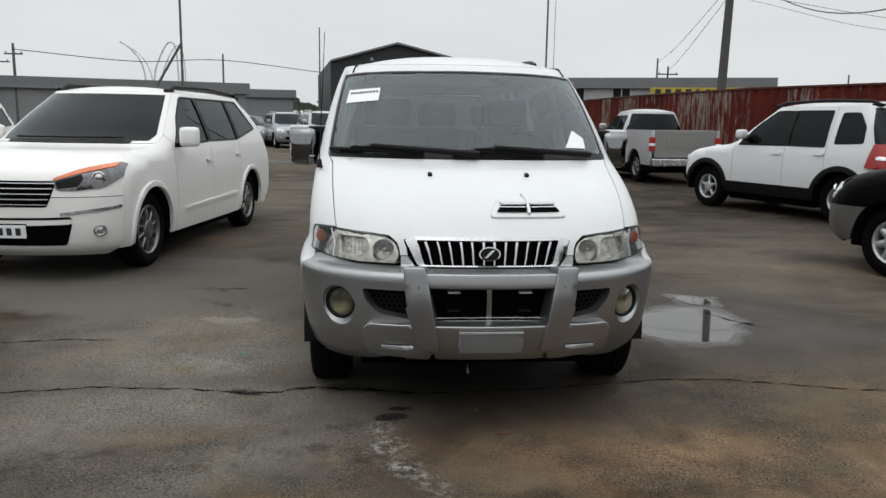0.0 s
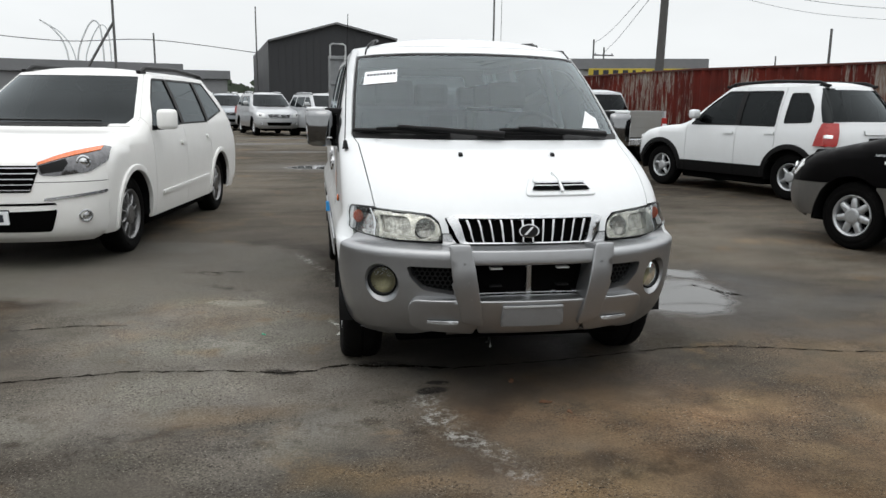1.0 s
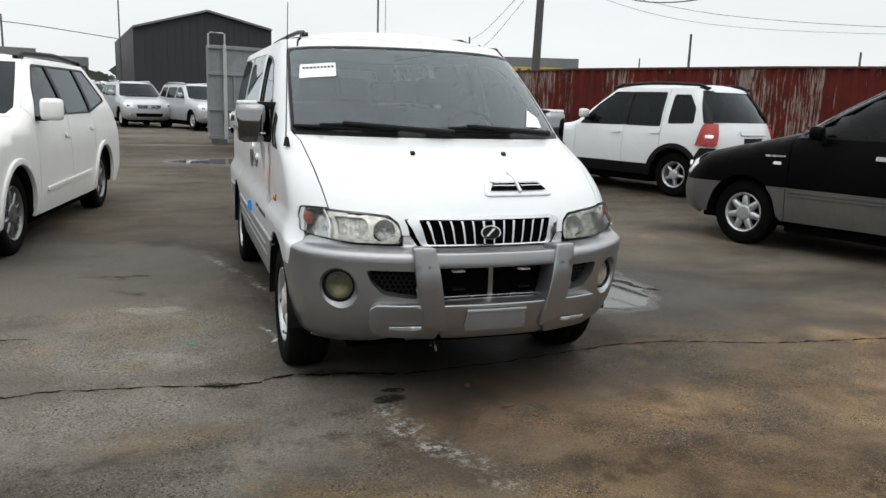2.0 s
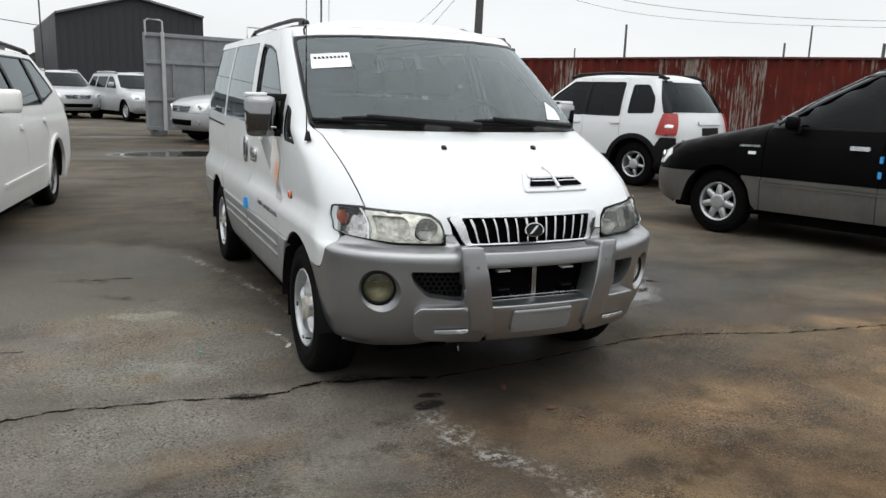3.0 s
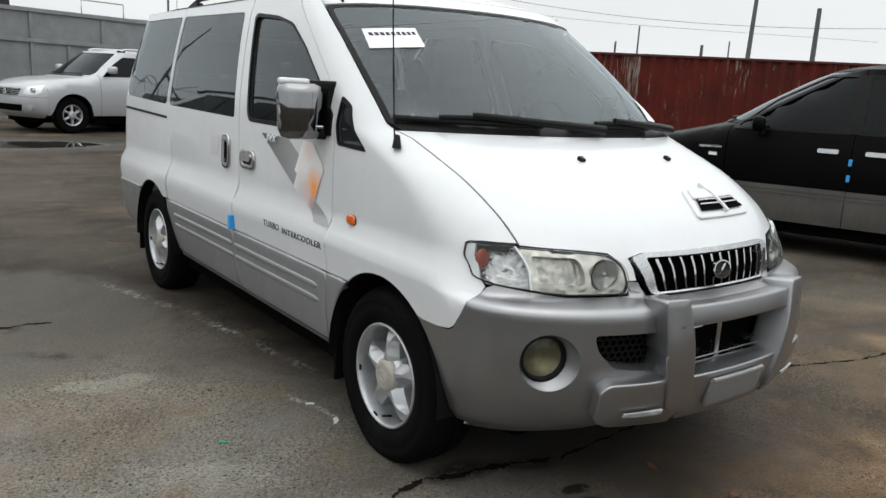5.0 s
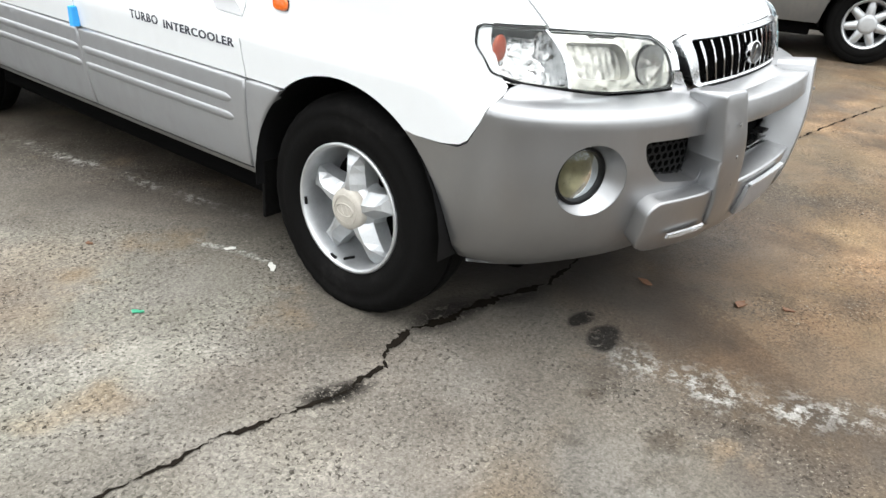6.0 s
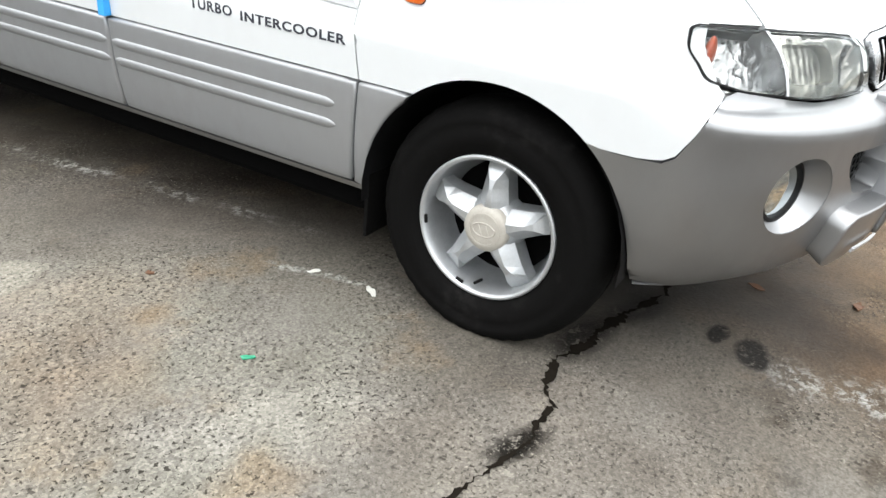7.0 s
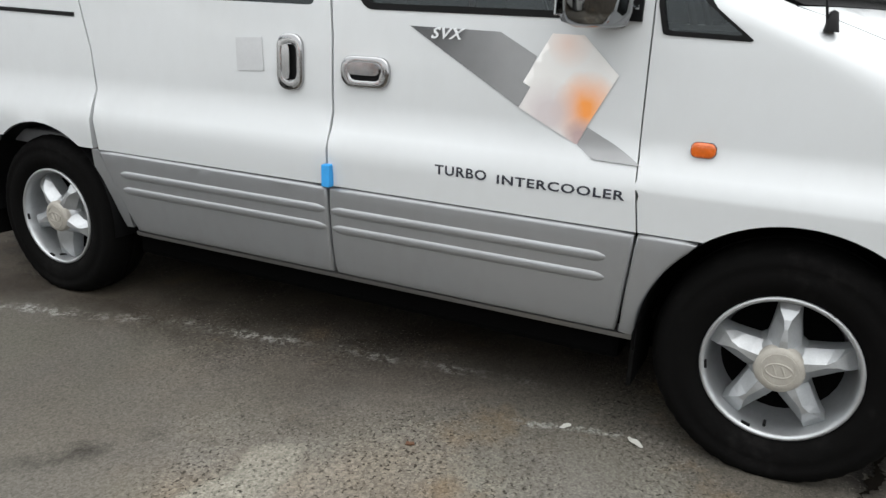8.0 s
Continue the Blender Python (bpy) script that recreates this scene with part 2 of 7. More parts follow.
def box(bm, lo, hi, bevel=0.0, m=None):
    """A box between two corners, with bevelled edges."""
    lo, hi = Vector(lo), Vector(hi)
    r = bmesh.ops.create_cube(bm, size=1)
    vs = r["verts"]
    bmesh.ops.scale(bm, vec=hi - lo, verts=vs)
    bmesh.ops.translate(bm, vec=(lo + hi) / 2, verts=vs)
    if bevel:
        es = {e for v in vs for e in v.link_edges}
        g = bmesh.ops.bevel(bm, geom=list(es), offset=bevel, segments=2, affect="EDGES", profile=0.6)
        vs = list({v for f in g["faces"] for v in f.verts} | {v for v in vs if v.is_valid})
    if m is not None:
        bmesh.ops.transform(bm, matrix=m, verts=vs)
    return vs


def boxed(name, lo, hi, material, parent=None, label="", bevel=0.0, m=None):
    bm = bmesh.new()
    box(bm, lo, hi, bevel, m)
    return part(name, bm, material, parent, label)


def tube(name, pts, r, material, parent=None, label="", n=8, taper=None, cap=True):
    """A round bar along points; taper: radius at the far end."""
    pts = [Vector(p) for p in pts]
    vs, fs = [], []
    side = Vector((0.3, 0.2, 1)).normalized()
    for i, p in enumerate(pts):
        d = (pts[min(i + 1, len(pts) - 1)] - pts[max(i - 1, 0)]).normalized()
        if abs(d.dot(side)) > 0.95:
            side = Vector((1, 0.1, 0))
        a = d.cross(side).normalized()
        b = d.cross(a)
        rr = r if taper is None else r + (taper - r) * i / (len(pts) - 1)
        for k in range(n):
            w = 2 * math.pi * k / n
            vs.append(p + rr * (math.cos(w) * a + math.sin(w) * b))
    for i in range(len(pts) - 1):
        for k in range(n):
            fs.append((i * n + k, i * n + (k + 1) % n, (i + 1) * n + (k + 1) % n, (i + 1) * n + k))
    if cap:
        fs += [tuple(range(n - 1, -1, -1)), tuple(range((len(pts) - 1) * n, len(pts) * n))]
    return mesh_ob(name, vs, fs, material, parent, label)


def lathe(name, prof, material, parent=None, label="", n=40, centre=(0, 0, 0), out=-1, closed=True):
    """Turns (radius, reach) round the x axis; reach is measured outward on the given side."""
    vs, fs = [], []
    cx, cy, cz = centre
    for k in range(n):
        w = 2 * math.pi * k / n
        for r, d in prof:
            vs.append((cx + out * d, cy + r * math.cos(w), cz + r * math.sin(w)))
    m = len(prof)
    for k in range(n):
        for i in range(m - 1 + (1 if closed else 0)):
            j = (i + 1) % m
            f = (k * m + i, k * m + j, ((k + 1) % n) * m + j, ((k + 1) % n) * m + i)
            fs.append(f if out > 0 else f[::-1])
    return mesh_ob(name, vs, fs, material, parent, label)


def inside(pts, poly):
    pts, poly = np.asarray(pts, float), np.asarray(poly, float)
    hit = np.zeros(len(pts), bool)
    x, y = pts[:, 0], pts[:, 1]
    for (x0, y0), (x1, y1) in zip(poly, np.roll(poly, -1, 0)):
        cross = (y0 > y) != (y1 > y)
        if y1 != y0:
            hit ^= cross & (x < (x1 - x0) * (y - y0) / (y1 - y0) + x0)
    return hit


def denser(poly, step):
    out = []
    poly = [np.array(p, float) for p in poly]
    for a, b in zip(poly, poly[1:] + poly[:1]):
        k = max(1, int(np.ceil(np.linalg.norm(b - a) / step)))
        out += [a + (b - a) * i / k for i in range(k)]
    return out


def rounded(poly, r, n=4):
    """The polygon with its corners rounded."""
    out = []
    poly = [np.array(p, float) for p in poly]
    for i, p in enumerate(poly):
        a, b = poly[i - 1] - p, poly[(i + 1) % len(poly)] - p
        k = min(r, 0.45 * np.linalg.norm(a), 0.45 * np.linalg.norm(b))
        a, b = p + a / np.linalg.norm(a) * k, p + b / np.linalg.norm(b) * k
        for j in range(n + 1):
            t = j / n
            out.append((1 - t) ** 2 * a + 2 * t * (1 - t) * p + t * t * b)
    return out


def sheet(name, outline, to3d, material, parent, label="", holes=(), step=0.05, thick=0.012, off=0.0, centre=(0, 0, 0.8), soft=0.0):
    """A curved panel: a flat outline with holes, filled with a fine mesh, laid on a surface, with turned-in edges."""
    loops = [denser(outline, step)] + [denser(h, step) for h in holes]
    pts = [p for lp in loops for p in lp]
    edges, n0 = [], 0
    for lp in loops:
        edges += [(n0 + i, n0 + (i + 1) % len(lp)) for i in range(len(lp))]
        n0 += len(lp)
    lo, hi = np.min(loops[0], 0), np.max(loops[0], 0)
    gx, gy = np.meshgrid(np.arange(lo[0] + step / 2, hi[0], step), np.arange(lo[1] + step / 2, hi[1], step))
    grid = np.stack([gx.ravel(), gy.ravel()], 1)
    if len(grid):
        keep = inside(grid, loops[0])
        for lp in loops[1:]:
            keep &= ~inside(grid, lp)
        grid = grid[keep]
        rim = np.array(pts)
        if len(grid):
            near = np.min(((grid[:, None] - rim[None]) ** 2).sum(-1), 1)
            grid = grid[near > (0.45 * step) ** 2]
    co = [Vector(p) for p in pts] + [Vector(p) for p in grid]
    v2, _, f2, *_ = delaunay_2d_cdt(co, edges, [], 0, 1e-6)
    flat = np.array([tuple(v) for v in v2])
    tris = [tuple(f) for f in f2]
    mid = np.array([flat[list(f)].mean(0) for f in tris])
    keep = inside(mid, loops[0])
    for lp in loops[1:]:
        keep &= ~inside(mid, lp)
    tris = np.array([f for f, k in zip(tris, keep) if k])
    v3 = np.array([to3d(*p) for p in flat], float)
    a, b, c = v3[tris[:, 0]], v3[tris[:, 1]], v3[tris[:, 2]]
    fn = np.cross(b - a, c - a)
    turn = ((fn * ((a + b + c) / 3 - np.array(centre))).sum() < 0)
    if turn:
        tris, fn = tris[:, ::-1], -fn
    vn = np.zeros_like(v3)
    for k in range(3):
        np.add.at(vn, tris[:, k], fn)
    vn /= np.maximum(np.linalg.norm(vn, axis=1, keepdims=True), 1e-9)
    v3 = v3 + vn * off
    once = {}
    for f in tris:
        for i in range(3):
            e = (f[i], f[(i + 1) % 3])
            if (e[1], e[0]) in once:
                del once[(e[1], e[0])]
            else:
                once[e] = 1
    verts, faces = list(v3), [tuple(f) for f in tris]
    if thick:
        top, low = {}, {}
        if soft:
            away = {}
            for i, j in once:
                d = np.cross(v3[j] - v3[i], vn[i])
                d /= max(np.linalg.norm(d), 1e-9)
                for q in (i, j):
                    away[q] = away.get(q, 0) + d
            last = {i: i for i in away}
            for w in (0.5, 1.05, 1.57):
                ring = {}
                for i, d in away.items():
                    d = d / max(np.linalg.norm(d), 1e-9)
                    ring[i] = len(verts)
                    verts.append(v3[i] + d * soft * math.sin(w) - vn[i] * soft * (1 - math.cos(w)))
                for i, j in once:
                    faces.append((last[j], last[i], ring[i], ring[j]))
                last = ring
            low = {i: len(verts) + k for k, i in enumerate(away)}
            verts += [verts[last[i]] - vn[i] * max(thick - soft, 0.001) for i in away]
            for i, j in once:
                faces.append((last[j], last[i], low[i], low[j]))
            once = {}
        for e in once:
            for i in e:
                if i not in top:
                    top[i] = i
                    low[i] = len(verts)
                    verts.append(v3[i] - vn[i] * thick)
        for i, j in once:
            faces.append((top[j], top[i], low[i], low[j]))
    used = sorted({i for f in faces for i in f})
    at = {i: k for k, i in enumerate(used)}
    return mesh_ob(name, [verts[i] for i in used], [tuple(at[i] for i in f) for f in faces], material, parent, label)


def smooth_line(pts, n=8):
    """Points on a soft curve through the given ones."""
    p = [np.array(q, float) for q in pts]
    p = [2 * p[0] - p[1]] + p + [2 * p[-1] - p[-2]]
    out = []
    for i in range(1, len(p) - 2):
        for k in range(n):
            t = k / n
            out.append(0.5 * (2 * p[i] + (p[i + 1] - p[i - 1]) * t + (2 * p[i - 1] - 5 * p[i] + 4 * p[i + 1] - p[i + 2]) * t**2
                              + (3 * p[i] - p[i - 1] - 3 * p[i + 1] + p[i + 2]) * t**3))
    return np.array(out + [p[-2]])


class Form:
    """A vehicle's outer surface: nose and tail profiles (y, z) at the middle, half widths (z, w), and how far the corners sweep back."""

    def __init__(self, nose, tail, width, sweep=0.48, power=2.2, tail_sweep=0.3):
        self.nose, self.tail = smooth_line(nose), smooth_line(tail)
        self.width = smooth_line(width)
        self.sweep, self.power, self.tail_sweep = sweep, power, tail_sweep
        self.s = np.r_[0, np.cumsum(np.linalg.norm(np.diff(self.nose, axis=0), axis=1))]
        self.top = float(self.nose[-1, 1])
        wt = self.W(0.7)
        u = np.sin(np.linspace(0, math.pi / 2, 200))
        d = np.array([self.shift(k) for k in u])
        self.tu, self.ta = u, np.r_[0, np.cumsum(np.hypot(np.diff(u * wt), np.diff(d)))]

    def W(self, z):
        return float(np.interp(z, self.width[:, 0], self.width[:, 1]))

    def yf(self, z):
        return float(np.interp(z, self.nose[:, 1], self.nose[:, 0]))

    def yr(self, z):
        return float(np.interp(z, self.tail[:, 1], self.tail[:, 0]))

    def shift(self, u, depth=None):
        return (depth or self.sweep) * (1 - math.sqrt(max(0.0, 1 - min(abs(u), 1.0) ** self.power)))

    def back(self, d, depth):
        return (1 - (1 - min(max(d / depth, 0.0), 1.0)) ** 2) ** (1 / self.power)

    def fx(self, x, z):
        """The flat place of a point of the front at x and height z."""
        u = min(abs(x) / self.W(z), 1.0)
        return (math.copysign(float(np.interp(u, self.tu, self.ta)), x), float(np.interp(z, self.nose[:, 1], self.s)))

    def fy(self, y, z, side=-1):
        """The flat place of a point of the front corner or side at y and height z."""
        d = y - self.yf(z)
        a = float(np.interp(self.back(d, self.sweep), self.tu, self.ta)) + max(0.0, d - self.sweep)
        return (side * a, float(np.interp(z, self.nose[:, 1], self.s)))

    def front(self, a, s):
        z = float(np.interp(s, self.s, self.nose[:, 1]))
        u = float(np.interp(abs(a), self.ta, self.tu))
        y = float(np.interp(s, self.s, self.nose[:, 0])) + self.shift(u) + max(0.0, abs(a) - self.ta[-1])
        return (math.copysign(u * self.W(z), a), y, z)

    def side(self, sign):
        def at(y, z):
            u = min(self.back(y - self.yf(z), self.sweep), self.back(self.yr(z) - y, self.tail_sweep))
            return (sign * u * self.W(z), y, z)
        return at

    def rear(self, x, z):
        return (x, self.yr(z) - self.shift(x / self.W(z), self.tail_sweep), z)

    def edge(self, u, z):
        return self.yf(z) + self.shift(u)

    def tail_edge(self, u, z):
        return self.yr(z) - self.shift(u, self.tail_sweep)


def roof(form, parent, material, crown=0.09, step=0.08, name="roof", label=""):
    wt, zt = form.W(form.top) * 0.999, form.top
    xs = np.sin(np.linspace(-1, 1, 25) * math.pi / 2) * wt
    line = [(x, form.yf(zt) + form.shift(x / wt)) for x in xs] + [(x, form.yr(zt) - form.shift(x / wt, form.tail_sweep)) for x in xs[::-1]]

    def at(x, y):
        u = min(abs(x) / wt, 1)
        a = y - form.yf(zt) - form.shift(u)
        b = form.yr(zt) - form.shift(u, form.tail_sweep) - y
        k = (1 - (1 - min(max(a / 0.55, 0), 1)) ** 2) * (1 - (1 - min(max(b / 0.35, 0), 1)) ** 2)
        return (x, y, zt + crown * k * (1 - u**2.6))
    sheet(name, line, at, material, parent, label, step=step, thick=0.004, centre=(0, 1.5, 0))
    return at


def wheel(parent, x, y, r, rim_r, sign, spokes=5, w=0.2, alloy=None, tilt=0.0, narrow=0.06):
    """A road wheel: tyre with tread blocks and side wall, rim, spokes, cap."""
    alloy = alloy or ALLOY
    hub = new("wheel")
    hub.parent = parent
    hub.location = (x, y, r)
    h = w / 2
    lathe("tyre", [(rim_r, -h * 0.8), (rim_r + 0.02, -h), (r - 0.04, -h * 1.02), (r - 0.008, -h * 0.86), (r, -h * 0.6), (r, -h * 0.1), (r - 0.008, -h * 0.08), (r - 0.008, h * 0.08), (r, h * 0.1), (r, h * 0.6), (r - 0.008, h * 0.84),
                          (r - 0.03, h * 0.97), (r - 0.055, h * 1.04), (r - 0.062, h * 1.02), ((r + rim_r) / 2, h * 1.06), (rim_r + 0.025, h * 1.0), (rim_r, h * 0.85)], RUBBER, hub, "black worn rubber tyre", 56, out=sign)
    lathe("rim", [(rim_r + 0.004, h * 0.9), (rim_r - 0.004, h * 0.97), (rim_r - 0.016, h * 0.92), (rim_r - 0.024, h * 0.72), (rim_r - 0.028, h * 0.1), (rim_r - 0.045, -h * 0.5), (0.04, -h * 0.5), (0.04, -h * 0.55), (rim_r + 0.002, -h * 0.55)], alloy, hub, "", 48, out=sign)
    # wide near-black disc paints the shade seen between the spokes
    lathe("brake_drum", [(0.02, -h * 0.42), (rim_r * 0.84, -h * 0.42), (rim_r * 0.84, -h * 0.3), (0.02, -h * 0.3)], DARK, hub, "brake disc painted near-black for shade", 24, out=sign)
    for k in range(spokes):
        a = tilt + 2 * math.pi * k / spokes
        vs = []
        rows = ((0.30, 0.56, 0.70, 0.05), (0.45, 0.52, 0.74, 0.045), (0.62, 0.47, 0.73, 0.04), (0.78, 0.45, 0.69, 0.04), (0.95, 0.36, 0.58, 0.035))
        for rr, wd, dep, th in rows:
            wd *= narrow
            for q, lift in ((-1, -0.006), (-0.8, 0.005), (-0.4, 0.013), (0, 0.015), (0.4, 0.013), (0.8, 0.005), (1, -0.006)):
                vs.append((h * dep + lift, q * wd, rr * rim_r))
            for q in (wd, -wd):
                vs.append((h * dep - th, q, rr * rim_r))
        fs = []
        for i in range(len(rows) - 1):
            for j in range(9):
                fs.append((i * 9 + j, i * 9 + (j + 1) % 9, (i + 1) * 9 + (j + 1) % 9, (i + 1) * 9 + j))
        fs += [tuple(range(8, -1, -1)), tuple(range(36, 45))]
        ca, sa = math.cos(a), math.sin(a)
        out = [(sign * X, Y * ca - Z * sa, Y * sa + Z * ca) for X, Y, Z in vs]
        mesh_ob("spoke", out, fs if sign < 0 else [f[::-1] for f in fs], alloy, hub)
    lathe("hub_cap", [(0.0, h * 1.0), (rim_r * 0.2, h * 0.995), (rim_r * 0.33, h * 0.97), (rim_r * 0.38, h * 0.93), (rim_r * 0.395, h * 0.84), (rim_r * 0.395, h * 0.4), (0, h * 0.4)], alloy, hub, "", 32, out=sign, closed=False)
    lathe("cap_ring", [(rim_r * 0.25, h * 0.97), (rim_r * 0.25, h * 1.02), (rim_r * 0.215, h * 1.02), (rim_r * 0.215, h * 0.97)], alloy, hub, "", 28, out=sign)
    return hub


def arch_floor(y, sill, arches):
    """The lower edge of a flank at y: the sill, or a wheel opening."""
    z = sill
    for cy, cz, r in arches:
        if abs(y - cy) < r:
            z = max(z, cz + math.sqrt(r * r - (y - cy) ** 2))
    return z


def flank(form, root, sign, y0, y1, low, high, material, name, label="", holes=(), step=0.06, off=0.0, thick=0.02):
    """A side panel from y0 to y1 between two edges given as functions of y."""
    ys = list(np.linspace(y0, y1, max(3, int((y1 - y0) / (step * 0.6)) + 2)))
    open_run, runs = [], []
    for y in ys + [None]:
        if y is not None and high(y) - low(y) > 0.006:
            open_run.append(y)
        else:
            runs += [open_run] if len(open_run) > 2 else []
            open_run = []
    if not runs:
        return None
    for extra in runs[1:]:
        sheet(name, [(y, low(y)) for y in extra] + [(y, high(y)) for y in extra[::-1]], form.side(sign), material, root, label, (), step, thick, off, centre=(0, (y0 + y1) / 2, 0.9))
    ys = runs[0]
    line = [(y, low(y)) for y in ys] + [(y, high(y)) for y in ys[::-1]]
    return sheet(name, line, form.side(sign), material, root, label, holes, step, thick, off, centre=(0, (y0 + y1) / 2, 0.9))


def upper_edge(form, cowl, u_low=0.83, u_high=0.93):
    """The upper edge of the flanks, where they meet bonnet, windscreen and roof, as a function of y."""
    zs = np.linspace(0.3, form.top, 160)
    us = np.array([u_low + (u_high - u_low) * min(max((z - cowl + 0.06) / 0.12, 0), 1) for z in zs])
    yf = np.array([form.edge(u, z) for u, z in zip(us, zs)])
    yr = np.array([form.tail_edge(0.9, z) for z in zs])
    m = zs > 0.95

    def high(y):
        z = float(np.interp(y, yf, zs))
        return min(z, float(np.interp(-y, -yr[m], zs[m]))) if y > yr[-1] else z
    return high, zs, us


# ---- the white van ----
def van_wheel(parent, x, y, sign, tilt):
    """The van's wheel: tyre flattened on the ground, shoulder lugs, deep rim, five faceted spokes, beige cap."""
    r, h, hz = 0.336, 0.104, 0.317
    hub = new("wheel")
    hub.parent = parent
    hub.location = (x, y, hz)
    prof = [(0.190, -h * 0.8), (0.215, -h), (0.30, -h * 1.02), (r - 0.008, -h * 0.80), (r, -h * 0.45), (r, -h * 0.10), (r - 0.009, -h * 0.07), (r - 0.009, h * 0.07), (r, h * 0.10), (r, h * 0.42), (r - 0.003, h * 0.58),
            (r - 0.009, h * 0.75), (r - 0.019, h * 0.89), (r - 0.034, h * 0.985), (r - 0.050, h * 1.035), (r - 0.053, h * 1.02), (r - 0.075, h * 1.045), (r - 0.078, h * 1.055), (0.228, h * 1.02), (0.226, h * 1.005), (0.208, h * 0.95), (0.199, h * 0.86)]
    n, m = 108, len(prof)
    vs, fs = [], []
    for k in range(n):
        a = 2 * math.pi * k / n
        for i, (rr, d) in enumerate(prof):
            if k % 3 == 0 and 10 <= i <= 13:
                rr -= 0.003
            p = [sign * d, rr * math.cos(a), rr * math.sin(a)]
            low = max(0.0, (-p[2] - 0.19) / 0.13)
            if d > 0.5 * h and rr > 0.21:
                p[0] += sign * 0.010 * min(low, 1.0) ** 2
            p[2] = max(p[2], 0.003 - hz)
            vs.append(p)
        for i in range(m):
            j = (i + 1) % m
            f = (k * m + i, k * m + j, ((k + 1) % n) * m + j, ((k + 1) % n) * m + i)
            fs.append(f if sign > 0 else f[::-1])
    mesh_ob("tyre", vs, fs, RUBBER, hub, "black worn rubber tyre")
    lathe("rim", [(0.200, h * 0.84), (0.2005, h * 0.93), (0.197, h * 0.965), (0.191, h * 0.955), (0.1865, h * 0.88), (0.184, h * 0.70), (0.181, h * 0.25), (0.172, -h * 0.2), (0.155, -h * 0.40), (0.04, -h * 0.42), (0.04, -h * 0.5), (0.198, -h * 0.5)], ALLOY, hub, "", 64, out=sign)
    # disc coloured near-black so the spoke gaps read as shaded
    lathe("brake_disc", [(0.02, -h * 0.36), (0.158, -h * 0.36), (0.158, -h * 0.15), (0.02, -h * 0.15)], DARK, hub, "brake disc painted near-black for shade", 32, out=sign)
    rows = ((0.046, 0.90, 0.52, 0.044, 0.30), (0.080, 0.92, 0.54, 0.040, 0.22), (0.112, 0.89, 0.54, 0.0345, 0.12), (0.136, 0.83, 0.52, 0.031, 0.30), (0.160, 0.70, 0.49, 0.029, 0.78), (0.1845, 0.50, 0.44, 0.030, 0.96))
    for q in range(5):
        a = tilt + 2 * math.pi * q / 5
        ca, sa = math.cos(a), math.sin(a)
        vs, fs = [], []
        for rr, top, brow, wb, flat in rows:
            sec = ((-wb * 1.06, 0.05), (-wb, brow), (-wb * flat, top - 0.02), (wb * flat, top - 0.02), (wb, brow), (wb * 1.06, 0.05))
            vs += [(sign * h * e, w * ca - rr * sa, w * sa + rr * ca) for w, e in sec]
        for i in range(len(rows) - 1):
            for j in range(6):
                f = (i * 6 + j, i * 6 + (j + 1) % 6, (i + 1) * 6 + (j + 1) % 6, (i + 1) * 6 + j)
                fs.append(f if sign < 0 else f[::-1])
        fs += [tuple(range(5, -1, -1)), tuple(range(len(vs) - 6, len(vs)))]
        mesh_ob("spoke", vs, fs, ALLOY, hub, smooth=False)
    lathe("hub_ring", [(0.088, h * 0.10), (0.084, h * 0.42), (0.074, h * 0.62), (0.066, h * 0.72), (0.060, h * 0.1)], ALLOY, hub, "", 40, out=sign)
    lathe("hub_cap", [(0.0, h * 0.985), (0.030, h * 0.98), (0.048, h * 0.965), (0.058, h * 0.93), (0.064, h * 0.86), (0.065, h * 0.4), (0, h * 0.4)], HUB_GREY, hub, "beige faded cap", 40, out=sign, closed=False)
    lathe("cap_ring", [(0.047, h * 0.95), (0.047, h * 0.99), (0.041, h * 0.995), (0.041, h * 0.95)], HUB_GREY, hub, "", 36, out=sign)
    oval = [(0.033 * math.cos(w), 0.019 * math.sin(w)) for w in np.linspace(0, 2 * math.pi, 29)]
    tube("emblem", [(sign * h * 0.985, p, q) for p, q in oval], 0.0024, HUB_GREY, hub, "raised oval emblem", 6, cap=False)
    for o in (-0.011, 0.011):
        tube("emblem_stroke", [(sign * h * 0.988, o - 0.006, -0.013), (sign * h * 0.988, o + 0.006, 0.013)], 0.0024, HUB_GREY, hub, "", 6)
    tube("valve", [(sign * h * 0.45, 0.012, -0.176), (sign * h * 0.85, 0.012, -0.168)], 0.0045, TRIM, hub, "black valve", 8)
    for a in (-1.25, -0.15):
        boxed("balance_weight", (-0.004, -0.012, -0.005), (0.004, 0.012, 0.004), TRIM, hub, "small dark balance weight", 0.001, Matrix.Translation((sign * h * 0.86, 0.185 * math.cos(a), 0.185 * math.sin(a))) @ pose(0, 0, 0, math.degrees(a) + 90))
    return hub


def circle(cx, cz, r, n=28, k=1.0):
    return [(cx + r * k * math.cos(2 * math.pi * i / n), cz + r * math.sin(2 * math.pi * i / n)) for i in range(n)]


